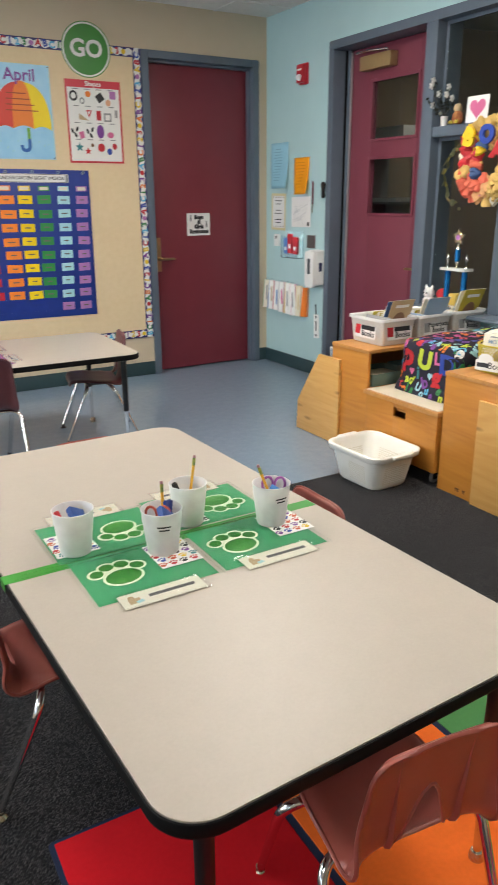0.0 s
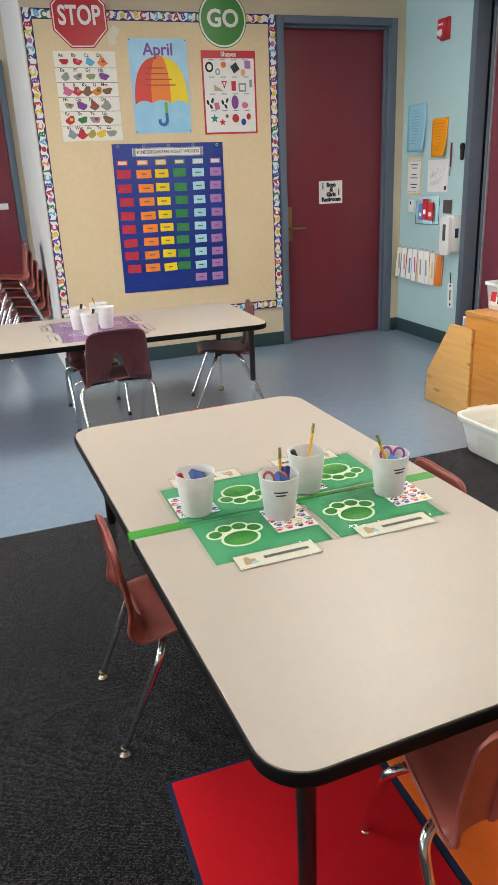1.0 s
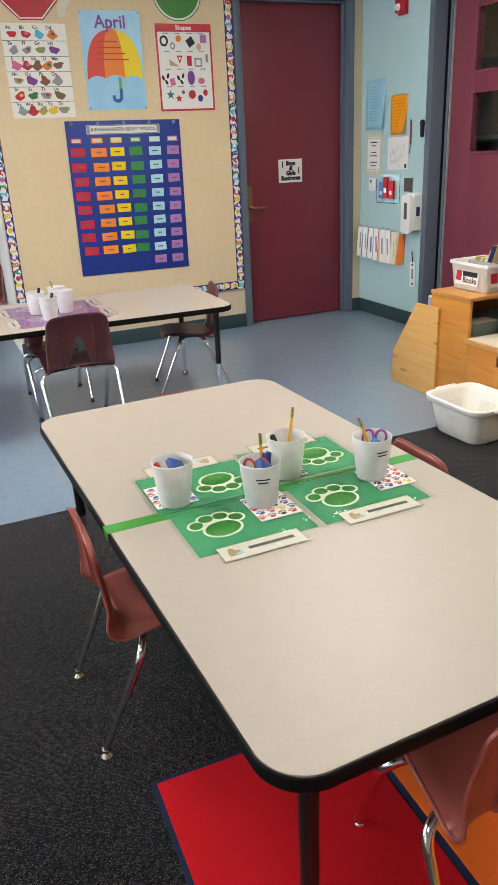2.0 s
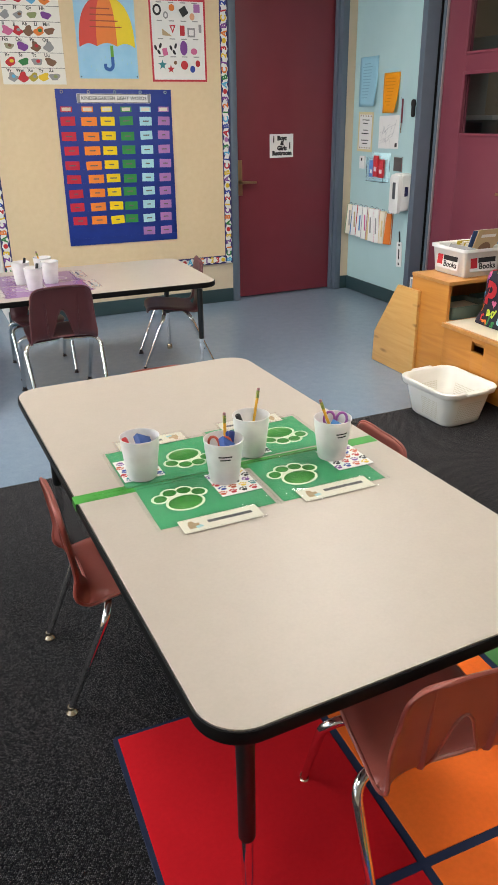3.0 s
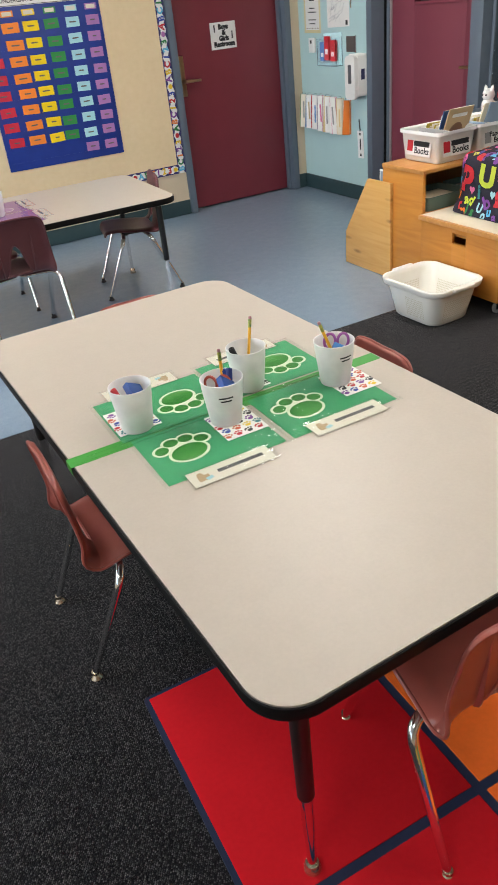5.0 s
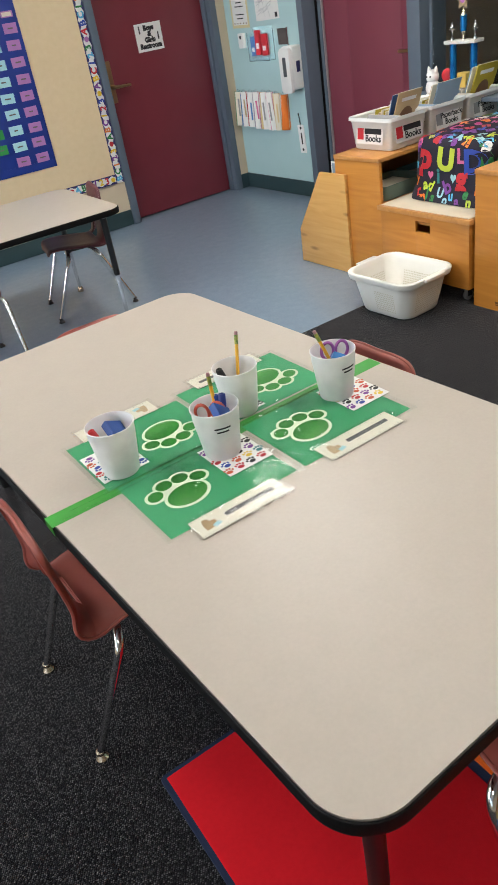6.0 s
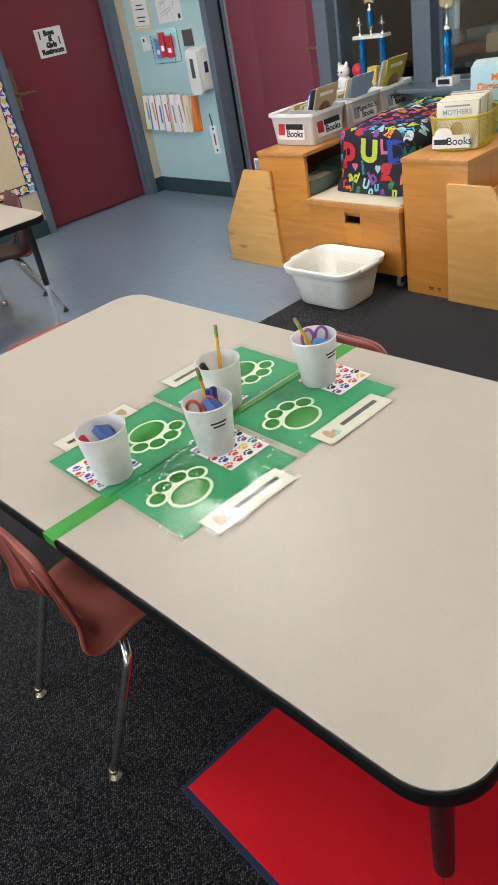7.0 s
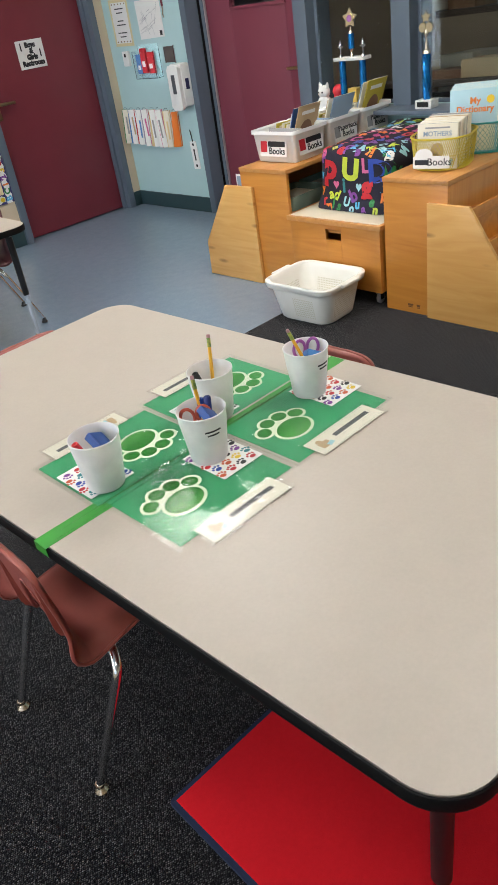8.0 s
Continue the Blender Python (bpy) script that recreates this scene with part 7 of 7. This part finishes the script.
def place_mat(cx, cy, turn, seed, mat=None, paw_mat=None, label=""):
    """A laminated sheet with a paw cut-out."""
    t = thing("place_mat", label, "place mat", pose(cx, cy, TH + 0.0003, 0, 0, turn), group="place mats")
    bm = bmesh.new()
    box(bm, -0.138, 0.138, -0.1065, 0.1065, 0.0, 0.0004)
    part("paper", bm, mat, t, smooth=False)
    paw = [ellipse(0.010, -0.021, 0.041, 0.0315, 28, 8)] + [ellipse(x, y, rx, ry, 16, a) for x, y, rx, ry, a in TOES]
    wide = [ellipse(0.010, -0.021, 0.0475, 0.0380, 28, 8)] + [ellipse(x, y, rx + 0.0062, ry + 0.0062, 18, a) for x, y, rx, ry, a in TOES] + [ellipse(0.008, 0.008, 0.042, 0.022, 16)]
    px, py = -0.058, 0.008
    bm = bmesh.new()
    for k, o in enumerate(wide):
        prism(bm, [(px + x, py + y) for x, y in o], 0.0004, 0.0007 + 0.00003 * k)
    part("paw_backing", bm, M_PAWWHITE, t, smooth=False)
    for k, o in enumerate(paw):
        bm = bmesh.new()
        prism(bm, [(px + x, py + y) for x, y in o], 0.0007, 0.0011)
        part("paw_pad" if k == 0 else "paw_toe", bm, paw_mat, t, smooth=False)
    f = part("laminate", film_sheet(0.298, 0.233, 0.0012, 0.0005, seed), M_FILM, t, "clear laminating film with crinkled edges", angle=80, keep=True)
    f.visible_shadow = False
    return t


MATS = [(0.758, 1.704, 0, 1), (1.053, 1.702, 0, 2), (0.742, 1.920, 180, 3), (1.031, 1.942, 180, 4)]
for cx, cy, a, sd in MATS:
    place_mat(cx, cy, a, sd, M_MATGREEN, M_PAW, "laminated green paper place mat with a paw print")
# tape across the table
t = thing("tape_strip", "strip of green tape across the table top", "tape", pose(0, 0, TH))
bm = bmesh.new()
box(bm, 0.4815, 1.296, 1.789, 1.829, 0.0002, 0.0005)
part("strip", bm, M_TAPE, t, smooth=False)
for k, (y, x0, x1) in enumerate(((1.7955, 0.50, 0.905), (1.8115, 0.52, 1.19))):
    bm = bmesh.new()
    sweep(bm, [(x0 + (x1 - x0) * q / 24, y, 0.0022 if x0 + (x1 - x0) * q / 24 > 0.62 else 0.0006) for q in range(25)], 0.0009, 8)
    part("film_edge", bm, M_SEAM, t, "raised edge of clear film").visible_shadow = False
bm = bmesh.new()
box(bm, 0.4758, 0.4764, 1.789, 1.829, -0.019, 0.0003)
box(bm, 0.4764, 0.4815, 1.789, 1.829, 0.0001, 0.0005)
part("folded_end", bm, M_TAPE, t, "tape end folded over the edge", smooth=False)

M_CARDBAR = colour("pencil_grey", (0.10, 0.10, 0.105))


def name_card(x, y, turn, seed):
    t = thing("name_card", "laminated cream name card with a dotted edge", "name card", pose(x, y, TH + 0.0022, 0, 0, turn), group="name cards")
    flat("card", [rect(0, 0, 0.186, 0.056)], 0, 0.0007, M_CARDCREAM, t)
    flat("lettering_bar", [rect(0.022, 0.002, 0.105, 0.011)], 0.0007, 0.0009, M_CARDBAR, t)
    flat("picture", [rect(-0.064, -0.004, 0.026, 0.020), ellipse(-0.068, 0.010, 0.007, 0.007, 12)], 0.0007, 0.0009, SAND, t)
    flat("picture_book", [rect(-0.054, -0.010, 0.016, 0.010, 15)], 0.0009, 0.0011, SKY, t)
    flat("dotted_edge", [rect(-0.088 + 0.008 * k, s * 0.0245, 0.0022, 0.0014) for k in range(23) for s in (-1, 1)], 0.0007, 0.0009, GREY, t)
    f = part("laminate", film_sheet(0.202, 0.070, 0.0010, 0.0009, seed, 20), M_FILM2, t, "clear film", keep=True)
    f.visible_shadow = False


name_card(0.754, 1.582, 0, 11)
name_card(1.053, 1.597, 0, 12)
name_card(0.738, 2.050, 180, 13)
name_card(1.036, 2.056, 180, 14)

paw_small = [ellipse(0, -0.0022, 0.0042, 0.0032, 10), ellipse(-0.0048, 0.0020, 0.0015, 0.0020, 7), ellipse(-0.0017, 0.0042, 0.0015, 0.0020, 7), ellipse(0.0017, 0.0042, 0.0015, 0.0020, 7), ellipse(0.0048, 0.0020, 0.0015, 0.0020, 7)]
PAWS = [BLACK, PURPLE, colour("tomato", (0.60, 0.10, 0.03)), BLUE, RED, TEAL, YELLOW]


def paw_card(x, y, turn, seed):
    t = thing("paw_card", "white card printed with small coloured paws", "card", pose(x, y, TH + 0.0022, 0, 0, turn), group="paw cards")
    flat("card", [rect(0, 0, 0.102, 0.122)], 0, 0.0007, WHITE, t)
    r = random.Random(seed)
    by = {}
    for i in range(4):
        for j in range(5):
            by.setdefault((0, 2, 1, 4, 3, 0, 2, 4, 6, 1, 5)[(i * 2 + j * 3 + seed) % 11], []).append((-0.039 + 0.026 * i + (0.004 if j % 2 else -0.004), -0.045 + 0.0225 * j, r.uniform(-20, 20)))
    for c, its in by.items():
        out = []
        for px, py, a in its:
            ca, sa = math.cos(radians(a)), math.sin(radians(a))
            for o in paw_small:
                out.append([(px + 1.7 * (u * ca - v * sa), py + 1.7 * (u * sa + v * ca)) for u, v in o])
        ob = flat("paw_print", out, 0.0007, 0.0009, PAWS[c], t)
        ob["kind"] = "stuff"


paw_card(0.846, 1.734, 0, 1)
paw_card(1.160, 1.736, 0, 2)
paw_card(0.659, 1.902, 180, 3)
paw_card(0.955, 1.908, 180, 4)

M_PENCIL = colour("pencil_yellow", (0.80, 0.42, 0.02), 0.35)
M_FERRULE = material("green_ferrule", (0.03, 0.16, 0.05), 0.3, 0.6, second=(0.50, 0.45, 0.10), scale=140, amount=1.0)
M_ERASER = colour("eraser_pink", (0.42, 0.22, 0.24), 0.8)


def pencil(base, tip, group="pencils"):
    b, e = Vector(base), Vector(tip)
    L = (e - b).length
    t = thing("pencil", "yellow pencil with a green ferrule, in a cup", "pencil", Matrix.Translation(b) @ (e - b).to_track_quat("Z", "Y").to_matrix().to_4x4(), group=group)
    bm = bmesh.new()
    lathe(bm, [(0, 0), (0.0038, 0.014), (0.0038, L - 0.022), (0, L - 0.022)], 6)
    part("barrel", bm, M_PENCIL, t, angle=20)
    bm = bmesh.new()
    lathe(bm, [(0, L - 0.026), (0.0042, L - 0.026), (0.0042, L - 0.007), (0, L - 0.007)], 12)
    part("ferrule", bm, M_FERRULE, t)
    bm = bmesh.new()
    lathe(bm, [(0, L - 0.007), (0.0038, L - 0.007), (0.0038, L - 0.001), (0.003, L), (0, L)], 12)
    part("eraser_tip", bm, M_ERASER, t)


def cup(x, y, h=0.108, r=0.0475, bars_on=True, z=TH, lean=0):
    t = thing("plastic_cup", "translucent white plastic cup holding school supplies", "cup", pose(x, y, z, 0, 0, lean), group="cups")
    rb = r * 0.76
    bm = bmesh.new()
    lathe(bm, [(0, 0.0015), (rb - 0.003, 0.0015), (rb - 0.001, 0.0), (rb, 0.002), (r - 0.0012, h - 0.022), (r - 0.0008, h - 0.006), (r + 0.0008, h - 0.004), (r + 0.001, h - 0.001), (r - 0.0005, h), (r - 0.0022, h - 0.002), (r - 0.003, h - 0.022), (rb - 0.002, 0.004), (0, 0.004)], 48)
    part("body", bm, M_CUP, t)
    if bars_on:
        for zz, w in ((0.0755, 0.72), (0.0675, 0.55)):
            bm = bmesh.new()
            verts = []
            for q in range(9):
                a = radians(-107) + (q / 8 - 0.5) * w
                rr = rb + (r - 0.0012 - rb) * zz / (h - 0.022) + 0.0005
                verts.append([bm.verts.new((rr * math.cos(a), rr * math.sin(a), zz + s)) for s in (0, 0.0034)])
            for a, b in zip(verts, verts[1:]):
                bm.faces.new((a[0], b[0], b[1], a[1]))
            part("lettering_bar", bm, M_INK, t)
    return t


CUPS = [(0.657, 1.859), (0.834, 1.757), (0.955, 1.865), (1.134, 1.757)]
CZ = TH + 0.0031
cup(*CUPS[0], bars_on=False, z=CZ)
cup(*CUPS[1], z=CZ)
cup(*CUPS[2], bars_on=False, z=CZ)
cup(*CUPS[3], z=CZ, lean=20)


def eraser_block(x, y, z, m, mat, label, w=0.052, d=0.024, h=0.013):
    t = thing("eraser", label, "eraser", pose(x, y, z) @ m, group="erasers")
    bm = bmesh.new()
    prism(bm, [(-w / 2, -d / 2), (w / 2 - 0.010, -d / 2), (w / 2, d / 2), (-w / 2 + 0.010, d / 2)], -h / 2, h / 2, 0.002)
    part("block", bm, mat, t)


def marker(base, tip, mat, label):
    b, e = Vector(base), Vector(tip)
    L = (e - b).length
    t = thing("marker", label, "marker", Matrix.Translation(b) @ (e - b).to_track_quat("Z", "Y").to_matrix().to_4x4(), group="markers")
    bm = bmesh.new()
    lathe(bm, [(0, 0), (0.0060, 0.002), (0.0065, L - 0.035), (0, L - 0.035)], 16)
    part("barrel", bm, mat, t)
    bm = bmesh.new()
    lathe(bm, [(0, L - 0.035), (0.0075, L - 0.035), (0.0072, L - 0.002), (0.006, L), (0.0035, L), (0.003, L - 0.004), (0, L - 0.004)], 16)
    part("cap", bm, mat, t)


def scissors(base, m, mat):
    t = thing("scissors", "child scissors with coloured loop handles, in a cup", "scissors", pose(*base) @ m, group="scissors")
    for s in (-1, 1):
        bm = bmesh.new()
        sweep(bm, [(s * 0.016 + 0.0135 * math.cos(a), 0, 0.100 + 0.0185 * math.sin(a)) for a in [2 * math.pi * k / 22 for k in range(22)]], 0.0034, 8, closed=True)
        part("handle", bm, mat, t, "plastic loop handle")
        bm = bmesh.new()
        box(bm, -0.005, 0.005, s * 0.0012 - 0.0008, s * 0.0012 + 0.0008, 0.022, 0.080, 0, pose(0, 0, 0, 0, s * 4, 0))
        part("blade", bm, M_CHROME, t)


x, y = CUPS[0]
eraser_block(x + 0.010, y + 0.004, CZ + 0.088, pose(0, 0, 0, 35, 30, 30), colour("eraser_blue", (0.012, 0.065, 0.27)), "blue eraser sticking up in a cup", 0.060, 0.036, 0.015)
marker((x - 0.005, y - 0.010, CZ + 0.006), (x - 0.036, y + 0.010, CZ + 0.104), RED, "red crayon leaning in a cup")
x, y = CUPS[1]
pencil((x + 0.004, y - 0.006, CZ + 0.006), (x + 0.016, y + 0.030, CZ + 0.160))
eraser_block(x + 0.004, y - 0.018, CZ + 0.093, pose(0, 0, 0, 35, 40, 20), colour("eraser_blue", (0.012, 0.065, 0.27)), "blue eraser sticking up in a cup", 0.062, 0.036, 0.015)
marker((x + 0.008, y, CZ + 0.006), (x + 0.026, y + 0.008, CZ + 0.118), colour("marker_navy", (0.015, 0.03, 0.17)), "navy blue marker in a cup")
marker((x + 0.0, y + 0.008, CZ + 0.006), (x + 0.018, y + 0.020, CZ + 0.114), colour("marker_blue", (0.02, 0.07, 0.35)), "blue marker in a cup")
scissors((x + 0.000, y + 0.006, CZ - 0.014), pose(0, 0, 0, -4, -5, -40), colour("scissor_red", (0.55, 0.10, 0.06)))
x, y = CUPS[2]
pencil((x - 0.012, y - 0.012, CZ + 0.006), (x + 0.034, y + 0.026, CZ + 0.166))
marker((x, y - 0.005, CZ + 0.006), (x - 0.036, y + 0.004, CZ + 0.112), M_BLACKMETAL, "black marker leaning in a cup")
x, y = CUPS[3]
pencil((x + 0.016, y - 0.016, CZ + 0.006), (x - 0.026, y + 0.022, CZ + 0.152))
scissors((x + 0.002, y + 0.006, CZ - 0.004), pose(0, 0, 0, -6, 6, -20), colour("scissor_violet", (0.36, 0.10, 0.36)))
eraser_block(x + 0.004, y - 0.014, CZ + 0.090, pose(0, 0, 0, 30, 30, 60), colour("eraser_sky", (0.06, 0.22, 0.52)), "blue eraser sticking up in a cup", 0.055, 0.030, 0.014)

# second table: purple mats, cups
M_PAWLILAC = colour("paw_lilac", (0.42, 0.24, 0.50))
for cx, cy, a, sd in ((0.705, 4.160, 270, 21), (0.935, 4.170, 90, 22), (0.690, 4.455, 270, 23), (0.925, 4.460, 90, 24)):
    place_mat(cx, cy, a, sd, M_MATPURPLE, M_PAWLILAC, "laminated purple paper place mat with a paw print")
for x, y, a, sd in ((0.575, 4.160, 270, 31), (1.062, 4.170, 90, 32), (0.560, 4.455, 270, 33), (1.052, 4.470, 90, 34)):
    name_card(x, y, a, sd)
FAR_CUPS = [(0.728, 4.345), (0.765, 4.160), (0.872, 4.300), (0.858, 4.440)]
for x, y in FAR_CUPS:
    cup(x, y, 0.115, 0.0475, False, CZ)
pencil((0.862, 4.440, CZ + 0.006), (0.828, 4.425, CZ + 0.150))
marker((0.728, 4.345, CZ + 0.006), (0.750, 4.315, CZ + 0.138), M_BLACKMETAL, "black marker leaning in a cup")
marker((0.765, 4.160, CZ + 0.006), (0.793, 4.185, CZ + 0.128), M_BLACKMETAL, "black marker leaning in a cup")

# alcove: door and a stack of chairs
door_frame("door_frame", "slate blue painted steel door frame", [(0.66, 0.715, YA - 0.03, YA, 0, 2.262), (-0.27, -0.215, YA - 0.03, YA, 0, 2.262), (-0.215, 0.66, YA - 0.03, YA, 2.21, 2.262)])
d3 = thing("door_3", "closed maroon painted door in the alcove", "door", pose(-0.21, YA - 0.024, 0), kind="structure")
bm = bmesh.new()
box(bm, 0, 0.865, 0.0, 0.022, 0.008, 2.205, 0.003)
part("leaf", bm, M_MAROON, d3)
flat_sign = thing("wall_label", "small white sign on the alcove door", "sign", pose(0.555, YA - 0.0245, 1.14, 90))
flat("plate", [rect(0, 0, 0.08, 0.05)], 0, 0.002, WHITE, flat_sign)
for k in range(5):
    chair(pose(0.600 - 0.030 * k, 6.38, 0.075 * k, 0, 0, 90), 1.05, M_SHELL, "brick red plastic school chair in a stack", group="stacked chairs")
